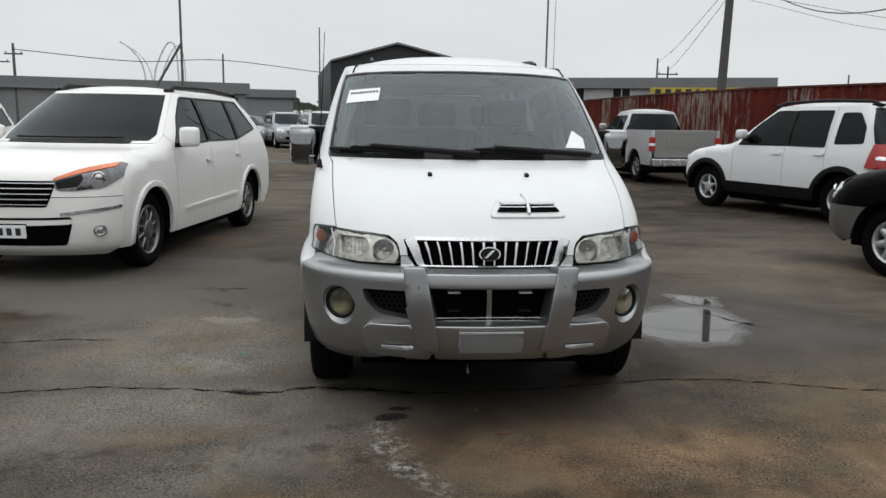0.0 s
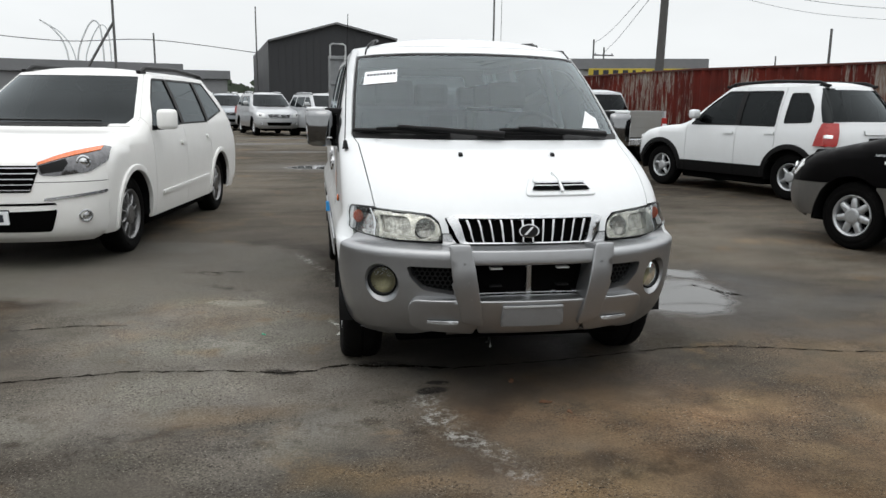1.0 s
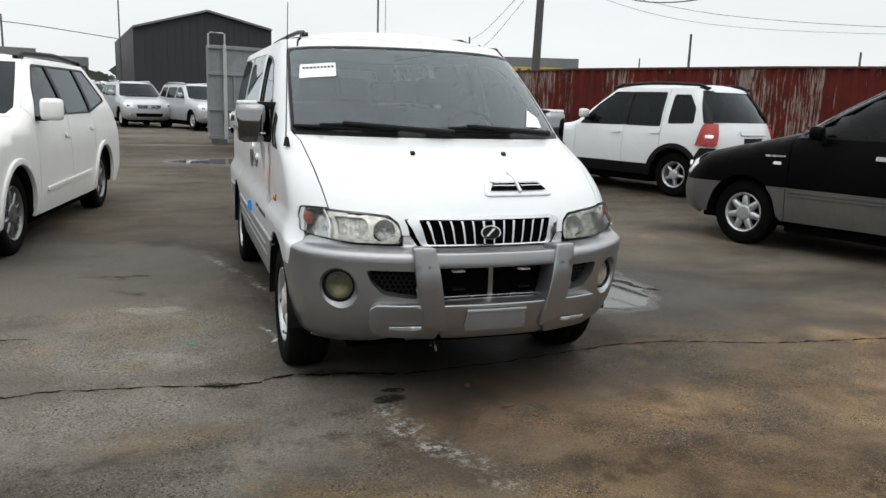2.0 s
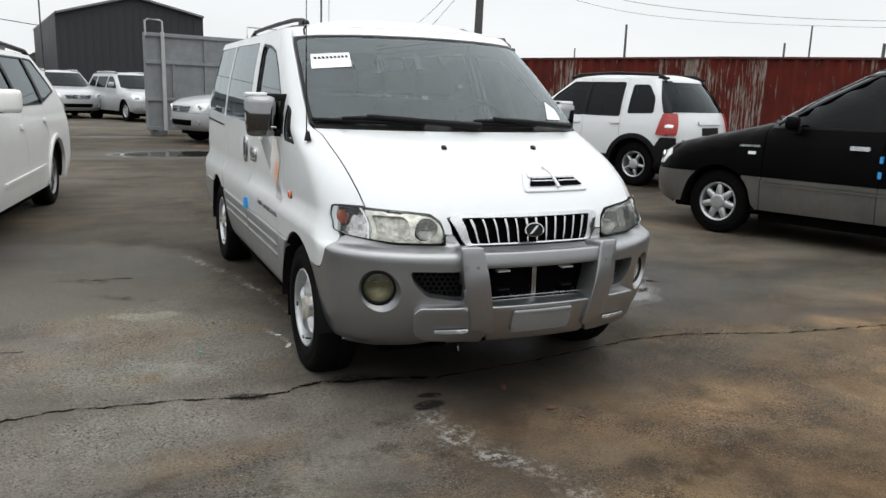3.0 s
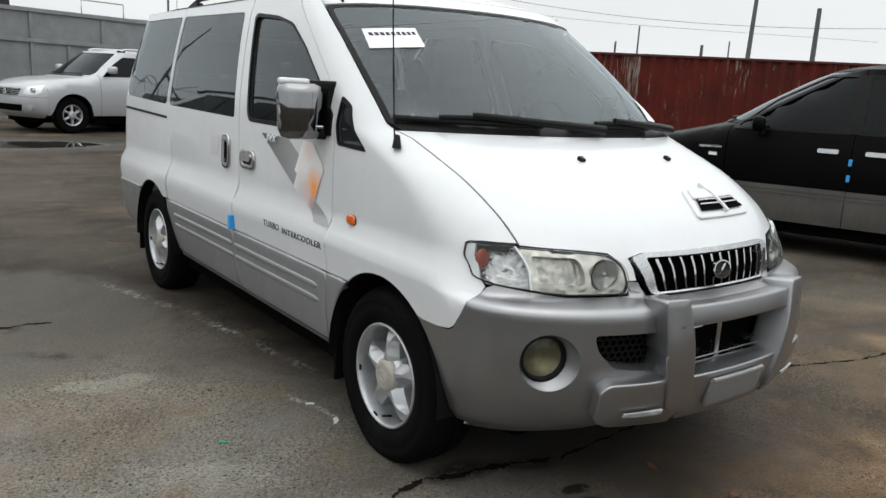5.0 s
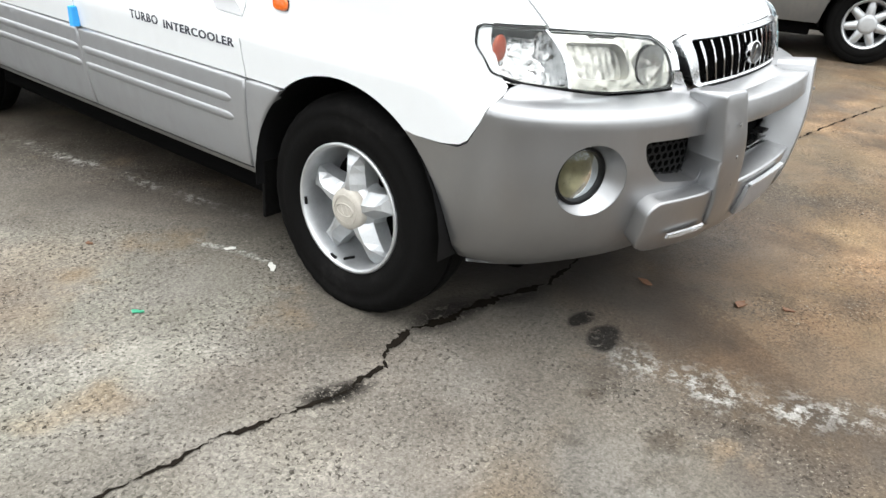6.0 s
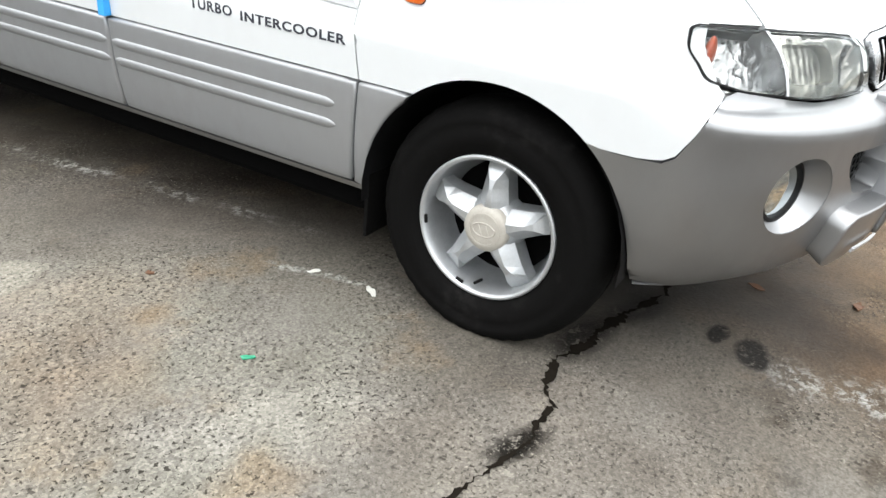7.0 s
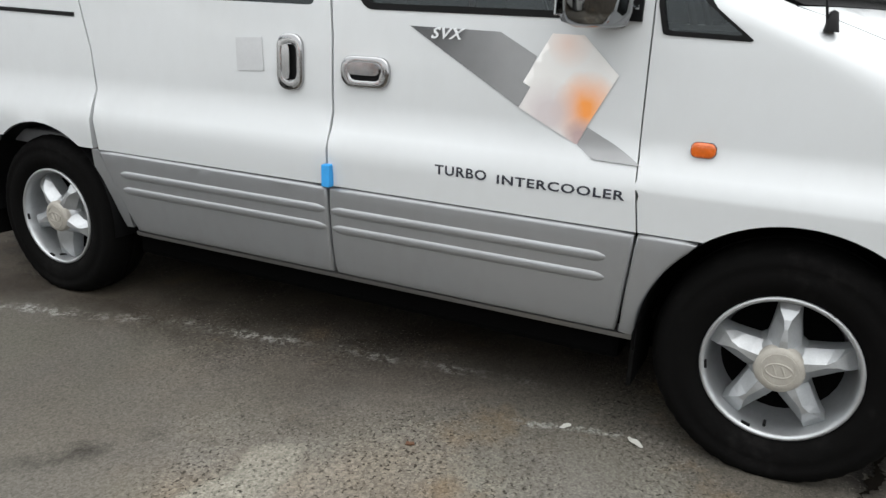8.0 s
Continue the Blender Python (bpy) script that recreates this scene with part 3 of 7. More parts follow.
def seat(root, x, y, z, w, tall=0.62, lean=12, material=None):
    chair = new("seat")
    chair.parent = root
    chair.location = (x, y, z)
    bm = bmesh.new()
    box(bm, (-w / 2, -0.26, 0), (w / 2, 0.24, 0.16), 0.05)
    part("cushion", bm, material or CLOTH, chair)
    bm = bmesh.new()
    box(bm, (-w / 2, -0.08, 0), (w / 2, 0.08, tall), 0.06, pose(0, 0.2, 0.1, -lean))
    part("backrest", bm, material or CLOTH, chair)
    bm = bmesh.new()
    box(bm, (-0.14, -0.06, tall + 0.03), (0.14, 0.05, tall + 0.22), 0.04, pose(0, 0.2, 0.1, -lean))
    part("headrest", bm, material or CLOTH, chair)


def lettering(name, body, size, m, material, parent, label="", shear=0.0, width=1.0, thick=0.0015, fit=0.0):
    """Raised letters in the built-in font, as a mesh."""
    cu = bpy.data.curves.new(name, "FONT")
    cu.body, cu.size, cu.extrude, cu.shear = body, size, thick, shear
    cu.align_x, cu.align_y = "LEFT", "BOTTOM"
    cu.resolution_u = 3
    cu.space_character, cu.offset = 1.12, 0.0007
    tmp = bpy.data.objects.new(name, cu)
    scene.collection.objects.link(tmp)
    me = bpy.data.meshes.new_from_object(tmp.evaluated_get(bpy.context.evaluated_depsgraph_get()))
    bpy.data.objects.remove(tmp)
    if fit:
        width = fit / max(v.co.x for v in me.vertices)
    me.transform(Matrix.Diagonal((width, 1, 1, 1)))
    me.transform(m)
    me.materials.clear()
    me.materials.append(material)
    ob = new(name, me)
    ob.parent = parent
    return tagged(ob, label)


def white_van():
    root = empty("minivan", pose(0, 0, 0), "white minivan with silver lower body and bull bar, parked on concrete", "van")
    f = Form([(-0.66, 0.225), (-0.705, 0.262), (-0.79, 0.325), (-0.843, 0.42), (-0.866, 0.55), (-0.868, 0.64), (-0.869, 0.704), (-0.866, 0.721), (-0.856, 0.7325), (-0.797, 0.749), (-0.773, 0.760), (-0.765, 0.82), (-0.745, 0.875),
              (-0.70, 0.935), (-0.635, 0.995), (-0.50, 1.08), (-0.342, 1.15), (-0.22, 1.20), (-0.15, 1.235), (-0.02, 1.345), (0.25, 1.56), (0.46, 1.71), (0.55, 1.77)],
             [(3.70, 0.3), (3.79, 0.42), (3.79, 0.62), (3.77, 0.9), (3.74, 1.15), (3.66, 1.5), (3.58, 1.77)],
             [(0.2, 0.80), (0.3, 0.838), (0.4, 0.866), (0.5, 0.883), (0.6, 0.893), (0.70, 0.902), (0.745, 0.906), (0.768, 0.905), (0.80, 0.891), (0.832, 0.871), (0.86, 0.866), (0.95, 0.868), (1.15, 0.865), (1.25, 0.858), (1.45, 0.822), (1.65, 0.775), (1.77, 0.735)],
             sweep=0.48, tail_sweep=0.32)
    F, fx, fy = f.front, f.fx, f.fy
    C = (0, 0.3, 0.6)
    AR = 0.38

    def uz(z):
        return 0.828 + 0.06 * (z - 0.91) / 0.29 if z < 1.2 else 0.888 + 0.038 * min((z - 1.2) / 0.035, 1) + 0.039 * max(0, (z - 1.235) / 0.535)

    def seam(z, side, gap=0.0):
        return fy(f.edge(uz(z) + gap, z), z, side)

    def stand(x, z):
        """The bumper face carried straight up past its ledge."""
        q = min(z, 0.64)
        return (x, F(*fx(x, q))[1] + (z - q) * 0.12, z)

    # bumper with its openings
    ring = [(AR * math.cos(w), 0.33 + AR * math.sin(w)) for w in np.linspace(math.pi, math.pi - math.asin(0.295 / AR), 12)]
    left = [fx(0.0, 0.7515), fx(0.332, 0.7515), fx(0.372, 0.80), fx(0.407, 0.80), fx(0.407, 0.757), fx(0.62, 0.758), fx(0.80, 0.785), fy(-0.50, 0.775, 1)] + [fy(np.interp(z, [0.622, 0.637, 0.70, 0.775], [-0.415, -0.44, -0.475, -0.50]), z, 1) for z in np.linspace(0.77, 0.622, 10)] + [fy(-0.36, 0.619, 1), fy(-0.30, 0.617, 1)]
    left += [fy(y, z, 1) for y, z in ring[::-1]] + [fy(-0.385, 0.290, 1), fy(-0.46, 0.272, 1), fx(0.78, 0.262), fx(0.66, 0.262), fx(0.54, 0.288), fx(0.42, 0.338), fx(0.0, 0.350)]
    outline = left + [(-a, s) for a, s in left[::-1][1:-1]]
    centre_hole = rounded([fx(0.312, 0.674), fx(-0.312, 0.674), fx(-0.262, 0.506), fx(0.262, 0.506)], 0.02)
    holes = [centre_hole]
    for k in (1, -1):
        holes.append(rounded([fx(k * 0.36, 0.658), fx(k * 0.588, 0.658), fx(k * 0.572, 0.604), fx(k * 0.515, 0.545), fx(k * 0.36, 0.524)], 0.02))
        cx, cs = fx(k * 0.702, 0.562)
        holes.append(circle(cx, cs, 0.097, 40))
    bumper = sheet("front_bumper", outline, F, SILVER, root, "silver painted plastic front bumper", holes, 0.02, 0.06, centre=C)
    # what lies behind the openings; near-black sheets paint in their shade
    sheet("intake_shade", rounded([fx(0.335, 0.69), fx(-0.335, 0.69), fx(-0.295, 0.488), fx(0.295, 0.488)], 0.01), F, DARK, bumper, "radiator opening, its shade painted near-black", step=0.06, thick=0, off=-0.075, centre=C)
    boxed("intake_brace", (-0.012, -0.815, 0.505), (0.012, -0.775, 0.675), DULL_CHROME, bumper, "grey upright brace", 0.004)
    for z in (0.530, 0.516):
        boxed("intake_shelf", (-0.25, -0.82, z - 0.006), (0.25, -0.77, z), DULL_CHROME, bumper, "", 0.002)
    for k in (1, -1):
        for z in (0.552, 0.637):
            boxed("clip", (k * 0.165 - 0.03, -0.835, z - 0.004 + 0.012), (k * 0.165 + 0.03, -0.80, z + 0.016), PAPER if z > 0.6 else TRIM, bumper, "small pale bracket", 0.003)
        sheet("vent_shade", [fx(k * 0.34, 0.672), fx(k * 0.61, 0.672), fx(k * 0.59, 0.53), fx(k * 0.34, 0.51)], F, DARK, bumper, "", step=0.05, thick=0, off=-0.055, centre=C)
        # honeycomb mesh
        vs, fs = [], []
        for i in range(10):
            for j in range(7):
                hx, hz = k * (0.365 + 0.024 * i + 0.012 * (j % 2)), 0.532 + 0.021 * j
                if hz < 0.53 + max(0, (abs(hx) - 0.49)) * 1.0 or abs(hx) > 0.59:
                    continue
                b = len(vs)
                for q in range(6):
                    w = math.pi / 6 + q * math.pi / 3
                    for rr in (0.0135, 0.0095):
                        px, py, pz = F(*fx(hx + rr * math.cos(w), hz + rr * math.sin(w)))
                        vs.append((px, py + 0.05, pz))
                for q in range(6):
                    fs.append((b + 2 * q, b + 2 * ((q + 1) % 6), b + 2 * ((q + 1) % 6) + 1, b + 2 * q + 1))
        mesh_ob("vent_mesh", vs, fs, TRIM, bumper, "black honeycomb mesh", smooth=False)
        # fog lamp in its dish
        a0, s0 = fx(k * 0.702, 0.562)
        px, py, pz = F(a0, s0)
        fog = new("fog_lamp")
        fog.parent = root
        tagged(fog, "round yellowed fog lamp")
        seat_m = Matrix.Translation((px - k * 0.012, py + 0.046, pz + 0.004)) @ pose(0, 0, 0, 0, 0, k * 24 + 90)
        fog.matrix_local = seat_m
        back = seat_m.inverted()
        vs, fs = [], []
        for i, c in enumerate(circle(a0, s0, 0.0985, 40)):
            w = 2 * math.pi * i / 40
            o = back @ Vector(F(*c))
            q = Vector((0.0, o.y, o.z)).normalized() * 0.074
            for t in (0.0, 0.12, 0.4, 0.75, 1.0):
                p = o.lerp(q, t)
                p.x += 0.004 * math.sin(min(t * 8, 1) * math.pi)
                vs.append(p)
            for j in range(4):
                a, b = i * 5 + j, (i + 1) % 40 * 5 + j
                fs.append((a, b, b + 1, a + 1))
        mesh_ob("dish", vs, fs, SILVER, fog, "silver moulded dish")
        lathe("bezel", [(0.077, -0.05), (0.077, 0.006), (0.068, 0.008), (0.064, -0.004), (0.064, -0.05)], TRIM, fog, "", 40)
        lathe("reflector", [(0.068, -0.006), (0.05, -0.03), (0.02, -0.042), (0.0, -0.044)], YELLOWED, fog, "yellowed reflector", 32, closed=False)
        lathe("lens", [(0.066, 0.0), (0.045, 0.006), (0.02, 0.009), (0.0, 0.010)], LENS, fog, "", 32, closed=False).visible_shadow = False
        # posts of the bull bar, lower guards
        post = sheet("bull_bar_post", rounded([(k * 0.298, 0.763), (k * 0.384, 0.763), (k * 0.366, 0.60), (k * 0.322, 0.42), (k * 0.232, 0.40), (k * 0.268, 0.60)], 0.008), stand, SILVER, root, "silver bull bar upright", (), 0.025, 0.11, 0.062, C, 0.006)
        for z in (0.69, 0.60, 0.52):
            x, y, zz = F(*fx(k * (0.333 - 0.22 * (0.69 - z)), z))
            lathe("bolt", [(0.0, 0.003), (0.005, 0.003), (0.006, 0.0), (0.0, 0.0)], SILVER, post, "", 10, centre=(0, 0, 0)).matrix_local = pose(x, y - 0.0635, zz, 0, 0, -90)
        guard = sheet("lower_guard", rounded([fx(k * 0.27, 0.510), fx(k * 0.538, 0.508), fx(k * 0.560, 0.488), fx(k * 0.548, 0.392), fx(k * 0.50, 0.370), fx(k * 0.27, 0.362)], 0.014), F, SILVER, root, "silver lower guard block", (), 0.025, 0.08, 0.05, C, 0.006)
        sheet("slot", rounded([fx(k * 0.340, 0.427), fx(k * 0.478, 0.425), fx(k * 0.478, 0.413), fx(k * 0.340, 0.414)], 0.005), F, LIGHT_SILVER, guard, "bright slot", (), 0.02, 0.006, 0.064, C)
    sheet("bull_bar_upper", rounded([(0.31, 0.734), (-0.31, 0.734), (-0.30, 0.684), (0.30, 0.684)], 0.012), stand, SILVER, root, "silver upper cross bar", (), 0.03, 0.07, 0.05, C, 0.009)
    sheet("bull_bar_lower", rounded([fx(0.27, 0.506), fx(-0.27, 0.506), fx(-0.24, 0.362), fx(0.24, 0.362)], 0.012), F, SILVER, root, "silver lower cross bar", (), 0.03, 0.07, 0.045, C, 0.007)
    plate = sheet("plate_holder", rounded([fx(0.143, 0.486), fx(-0.143, 0.486), fx(-0.143, 0.400), fx(0.143, 0.400)], 0.006), F, PLATE, root, "blank grey plate holder", (), 0.03, 0.012, 0.058, C)
    sheet("plate_edge", rounded([fx(0.143, 0.493), fx(-0.143, 0.493), fx(-0.143, 0.486), fx(0.143, 0.486)], 0.002), F, LIGHT_SILVER, plate, "", (), 0.03, 0.012, 0.064, C)
    for k in (1, -1):
        tube("tow_loop", [(k * 0.33 - 0.05, -0.62, 0.33), (k * 0.33 - 0.045, -0.70, 0.302), (k * 0.33 + 0.045, -0.70, 0.302), (k * 0.33 + 0.05, -0.62, 0.33)], 0.009, GREY_CLAD, root, "dark steel towing loop")

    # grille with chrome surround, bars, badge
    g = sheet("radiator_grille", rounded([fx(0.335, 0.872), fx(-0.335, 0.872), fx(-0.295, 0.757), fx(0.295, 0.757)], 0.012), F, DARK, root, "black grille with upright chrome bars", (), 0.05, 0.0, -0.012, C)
    outer = rounded([fx(0.392, 0.874), fx(0.34, 0.887), fx(-0.34, 0.887), fx(-0.392, 0.874), fx(-0.318, 0.7525), fx(0.318, 0.7525)], 0.02)
    inner = rounded([fx(0.335, 0.872), fx(-0.335, 0.872), fx(-0.295, 0.757), fx(0.295, 0.757)], 0.012)
    sheet("surround", outer, F, DULL_CHROME, g, "dull chrome surround", [inner], 0.03, 0.035, 0.012, C)
    for i in range(12):
        x = -0.292 + 0.584 * i / 11
        xb = x * 0.9
        sheet("grille_bar", [fx(x - 0.0044, 0.868), fx(x + 0.0044, 0.868), fx(xb + 0.0034, 0.766), fx(xb - 0.0034, 0.766)], F, CHROME, g, "", (), 0.03, 0.02, 0.012, C)
    ex, es = fx(0.0, 0.817)
    badge = sheet("badge", circle(ex, es, 0.029, 32, 1.75), F, CHROME, g, "oval chrome badge", [circle(ex, es, 0.0245, 32, 1.82)], 0.02, 0.012, 0.032, C)
    sheet("badge_back", circle(ex, es, 0.0262, 28, 1.78), F, TRIM, badge, "black badge ground", (), 0.02, 0.004, 0.024, C)
    sheet("badge_stroke", [(ex - 0.026, es - 0.016), (ex - 0.012, es - 0.016), (ex + 0.026, es + 0.016), (ex + 0.012, es + 0.016)], F, CHROME, badge, "", (), 0.02, 0.008, 0.030, C)
    for k in (1, -1):
        sheet("side_trim", rounded([fx(k * 0.375, 0.802), fx(k * 0.407, 0.802), fx(k * 0.405, 0.775), fx(k * 0.362, 0.766)], 0.006), F, DULL_CHROME, g, "", (), 0.03, 0.01, 0.004, C)

    # headlamps
    for k in (1, -1):
        top = [fx(k * 0.413, 0.80), fx(k * 0.428, 0.855), fx(k * 0.468, 0.884), fx(k * 0.55, 0.893), fx(k * 0.65, 0.899), fx(k * 0.73, 0.903), fx(k * 0.828, 0.906)]
        bot = [fx(k * 0.838, 0.86), fx(k * 0.84, 0.805), fx(k * 0.80, 0.787), fx(k * 0.62, 0.764), fx(k * 0.43, 0.764), fx(k * 0.413, 0.772)]
        lamp = new("headlamp")
        lamp.parent = root
        tagged(lamp, "clear headlamp with amber bulb behind a corner lens")
        line = rounded(top + bot, 0.018)
        mid = np.mean(line, 0)
        wide = [mid + (np.array(p) - mid) * (1.005, 1.024) for p in line]
        inner = [mid + (np.array(p) - mid) * (0.989, 0.962) for p in line]
        sheet("gasket", wide, F, TRIM, lamp, "black rubber gasket", [inner], 0.03, 0.03, 0.004, C)
        bowls = ((0.488, 0.826, 0.050),)
        oblong = rounded([fx(k * 0.556, 0.792), fx(k * 0.690, 0.800), fx(k * 0.700, 0.880), fx(k * 0.566, 0.876)], 0.022)
        face = rounded([fx(k * 0.417, 0.80), fx(k * 0.431, 0.853), fx(k * 0.47, 0.880), fx(k * 0.55, 0.889), fx(k * 0.65, 0.895), fx(k * 0.725, 0.897), fx(k * 0.715, 0.779), fx(k * 0.62, 0.767), fx(k * 0.43, 0.767)], 0.014)
        sheet("housing", face, F, REFLECTOR, lamp, "bright pressed reflector", [circle(*fx(k * bx, bz), br, 28) for bx, bz, br in bowls] + [oblong], 0.03, 0.035, 0.0, C)
        sheet("beam_reflector", oblong, F, FLUTED, lamp, "fluted bright reflector", (), 0.02, 0.002, -0.03, C)
        corner = rounded([fx(k * 0.728, 0.899), fx(k * 0.826, 0.903), fx(k * 0.836, 0.86), fx(k * 0.838, 0.806), fx(k * 0.80, 0.79), fx(k * 0.714, 0.779)], 0.012)
        cm = np.mean(corner, 0)
        sheet("corner_reflector", [cm + (np.array(p) - cm) * 0.98 for p in corner], F, CORNER_METAL, lamp, "bright corner reflector", (), 0.025, 0.003, -0.048, C)
        core = [mid + (np.array(p) - mid) * (0.978, 0.925) for p in line]
        sheet("bezel", [mid + (np.array(p) - mid) * (0.984, 0.948) for p in line], F, REFLECTOR, lamp, "bright inner bezel", [core], 0.03, 0.02, -0.006, C)
        for pane, m, said in ((face, HAZY_LENS, "hazed clear lens"), (corner, LENS, "clear corner lens")):
            pm = np.mean(pane, 0)
            sheet("lens", [pm + (np.array(p) - pm) * 1.03 for p in pane], F, m, lamp, said, (), 0.03, 0.004, 0.016, C).visible_shadow = False
        split = [fx(k * 0.726, 0.900), fx(k * 0.732, 0.900), fx(k * 0.719, 0.777), fx(k * 0.713, 0.776)]
        sheet("divider", split, F, DULL_CHROME, lamp, "grey divider", (), 0.03, 0.07, 0.019, C)
        for bx, bz, br in bowls:
            p = Vector(F(*fx(k * bx, bz)))
            d = lathe("reflector_bowl", [(br, 0.002), (br * 0.9, -0.007), (br * 0.68, -0.012), (br * 0.42, -0.016), (0.011, -0.018), (0.009, -0.006), (0.006, -0.003), (0.0, -0.002)], BOWL, lamp, "", 28, closed=False)
            d.matrix_local = Matrix.Translation(p + Vector((0, -0.002, 0.0))) @ pose(0, 0, 0, 0, 0, 90 + k * 14)
            b = lathe("bulb_ring", [(br + 0.003, -0.006), (br + 0.003, 0.006), (br - 0.002, 0.006), (br - 0.002, -0.006)], BOWL, lamp, "", 28)
            b.matrix_local = d.matrix_local
        bm = bmesh.new()
        bmesh.ops.create_uvsphere(bm, u_segments=20, v_segments=12, radius=1.0)
        bmesh.ops.scale(bm, vec=(0.026, 0.011, 0.033), verts=bm.verts)
        bulb = part("amber_bulb", bm, BULB, lamp, "orange bulb", smooth=True)
        bulb.location = Vector(F(*fx(k * 0.806, 0.855))) + Vector((-k * 0.012, 0.018, 0))

    # bonnet
    zs = list(np.linspace(0.912, 1.222, 14))
    line = [fx(0.0, 0.890)] + [fx(0.335, 0.890), fx(0.396, 0.876), fx(0.378, 0.806), fx(0.411, 0.806), fx(0.425, 0.862), fx(0.462, 0.892), fx(0.55, 0.900), fx(0.65, 0.905), fx(0.715, 0.909)] + [seam(z, 1, -0.006) for z in zs]
    line += [fx(0.6, 1.226), fx(0.3, 1.228), fx(0.0, 1.228)]
    line += [(-a, s) for a, s in line[::-1][1:-1]]
    bonnet = sheet("bonnet", line, F, WHITE, root, "", (), 0.045, 0.02, 0.0, C)
    # bonnet scoop, washer jets
    sc = rounded([fx(0.024, 0.975), fx(0.386, 0.975), fx(0.384, 0.992), fx(0.350, 1.055), fx(0.066, 1.055), fx(0.026, 0.992)], 0.02)
    scoop = sheet("bonnet_scoop", sc, F, WHITE, root, "white bonnet air scoop", (), 0.025, 0.02, 0.010, C, 0.005)
    sheet("scoop_lip", rounded([fx(0.070, 1.026), fx(0.340, 1.026), fx(0.325, 1.050), fx(0.085, 1.050)], 0.012), F, WHITE, scoop, "", (), 0.025, 0.02, 0.020, C, 0.006)
    for a, b, t0, t1 in ((0.050, 0.196, 0.088, 0.198), (0.214, 0.360, 0.212, 0.322)):
        # no real opening: the mouth's shade is a near-black sheet on the skin
        sheet("scoop_mouth", rounded([fx(a, 0.990), fx(b, 0.990), fx(t1, 1.030), fx(t0, 1.030)], 0.006), F, DARK, scoop, "scoop mouth, its inner shade painted near-black", (), 0.02, 0.003, 0.018, C)
        for z in (1.004, 1.016):
            q = (z - 0.990) / 0.040
            sheet("scoop_slat", [fx(a + (t0 - a) * q + 0.005, z), fx(b + (t1 - b) * q - 0.005, z), fx(b + (t1 - b) * q - 0.006, z + 0.004), fx(a + (t0 - a) * q + 0.006, z + 0.004)], F, DULL_CHROME, scoop, "", (), 0.03, 0.005, 0.023, C)
    sheet("scoop_fin", rounded([fx(0.199, 0.982), fx(0.210, 0.982), fx(0.209, 1.036), fx(0.186, 1.066), fx(0.180, 1.063), fx(0.200, 1.033)], 0.003), F, WHITE, scoop, "", (), 0.02, 0.016, 0.026, C, 0.002)
    for x in (-0.25, 0.25):
        p = Vector(F(*fx(x, 1.152)))
        bm = bmesh.new()
        box(bm, (-0.011, -0.014, -0.004), (0.011, 0.012, 0.013), 0.004, Matrix.Translation(p) @ pose(0, 0, 0, 25))
        part("washer_jet", bm, TRIM, root, "black washer jet")

    # fenders with pillars
    door_top = [(0.42, 1.30), (0.56, 1.42), (0.70, 1.53), (0.93, 1.70), (1.0, 1.768)]
    for k in (-1, 1):
        zz = list(np.linspace(1.768, 0.914, 40))
        line = [fy(np.interp(z, [0.635, 0.85], [0.396, 0.42]), z, k) for z in np.linspace(0.635, 1.29, 24)] + [fy(np.interp(z, [q[1] for q in door_top], [q[0] for q in door_top]), z, k) for z in np.linspace(1.30, 1.768, 18)] + [seam(z, k, 0.001) for z in zz]
        line += [fx(k * 0.80, 0.913)] + [fy(np.interp(z, [0.628, 0.642, 0.70, 0.775, 0.80, 0.87, 0.912], [-0.4135, -0.4385, -0.4735, -0.4985, -0.475, -0.43, -0.425]), z, k) for z in np.linspace(0.912, 0.63, 20)] + [fy(-0.36, 0.6205, k), fy(-0.30, 0.6195, k)]
        w0 = math.asin(0.2895 / AR)
        line += [fy(AR * math.cos(w), 0.33 + AR * math.sin(w), k) for w in np.linspace(math.pi - w0, math.asin(0.3045 / AR), 22)]
        quarter = rounded([fy(0.395, 1.142, k), fy(0.175, 1.135, k), fy(0.33, 1.30, k), fy(0.405, 1.335, k)], 0.02)
        sheet("front_fender", line, F, WHITE, root, "", [quarter], 0.045, 0.02, 0.0, C)
        sheet("quarter_glass", [np.array(p) for p in quarter], F, TINTED, root, "small tinted quarter window", (), 0.06, 0.0, -0.008, C).visible_shadow = False
        sheet("quarter_seal", quarter, F, TRIM, root, "", [[np.mean(quarter, 0) + (np.array(p) - np.mean(quarter, 0)) * 0.82 for p in quarter]], 0.05, 0.006, 0.003, C)
        sheet("fender_cladding", [((AR + 0.009) * math.cos(w), 0.33 + AR * math.sin(w)) for w in np.linspace(math.asin(0.292 / AR), 0.0, 16)] + [(0.420, 0.335), (0.388, 0.622)], f.side(k), SIDE_SILVER, root, "", (), 0.03, 0.03, 0.010, (0, 1, 0.9), 0.009)
        # side indicator
        ind = sheet("side_indicator", rounded([(0.236, 0.853), (0.286, 0.853), (0.286, 0.880), (0.236, 0.880)], 0.0132), f.side(k), AMBER, root, "oval orange side indicator", (), 0.02, 0.012, 0.012, C, 0.006)
        sheet("seal", rounded([(0.232, 0.849), (0.290, 0.849), (0.290, 0.884), (0.232, 0.884)], 0.017), f.side(k), TRIM, ind, "thin dark rubber seal", (), 0.02, 0.008, 0.006, C, 0.003)

    # windscreen with its black border
    zz = list(np.linspace(1.246, 1.705, 14))
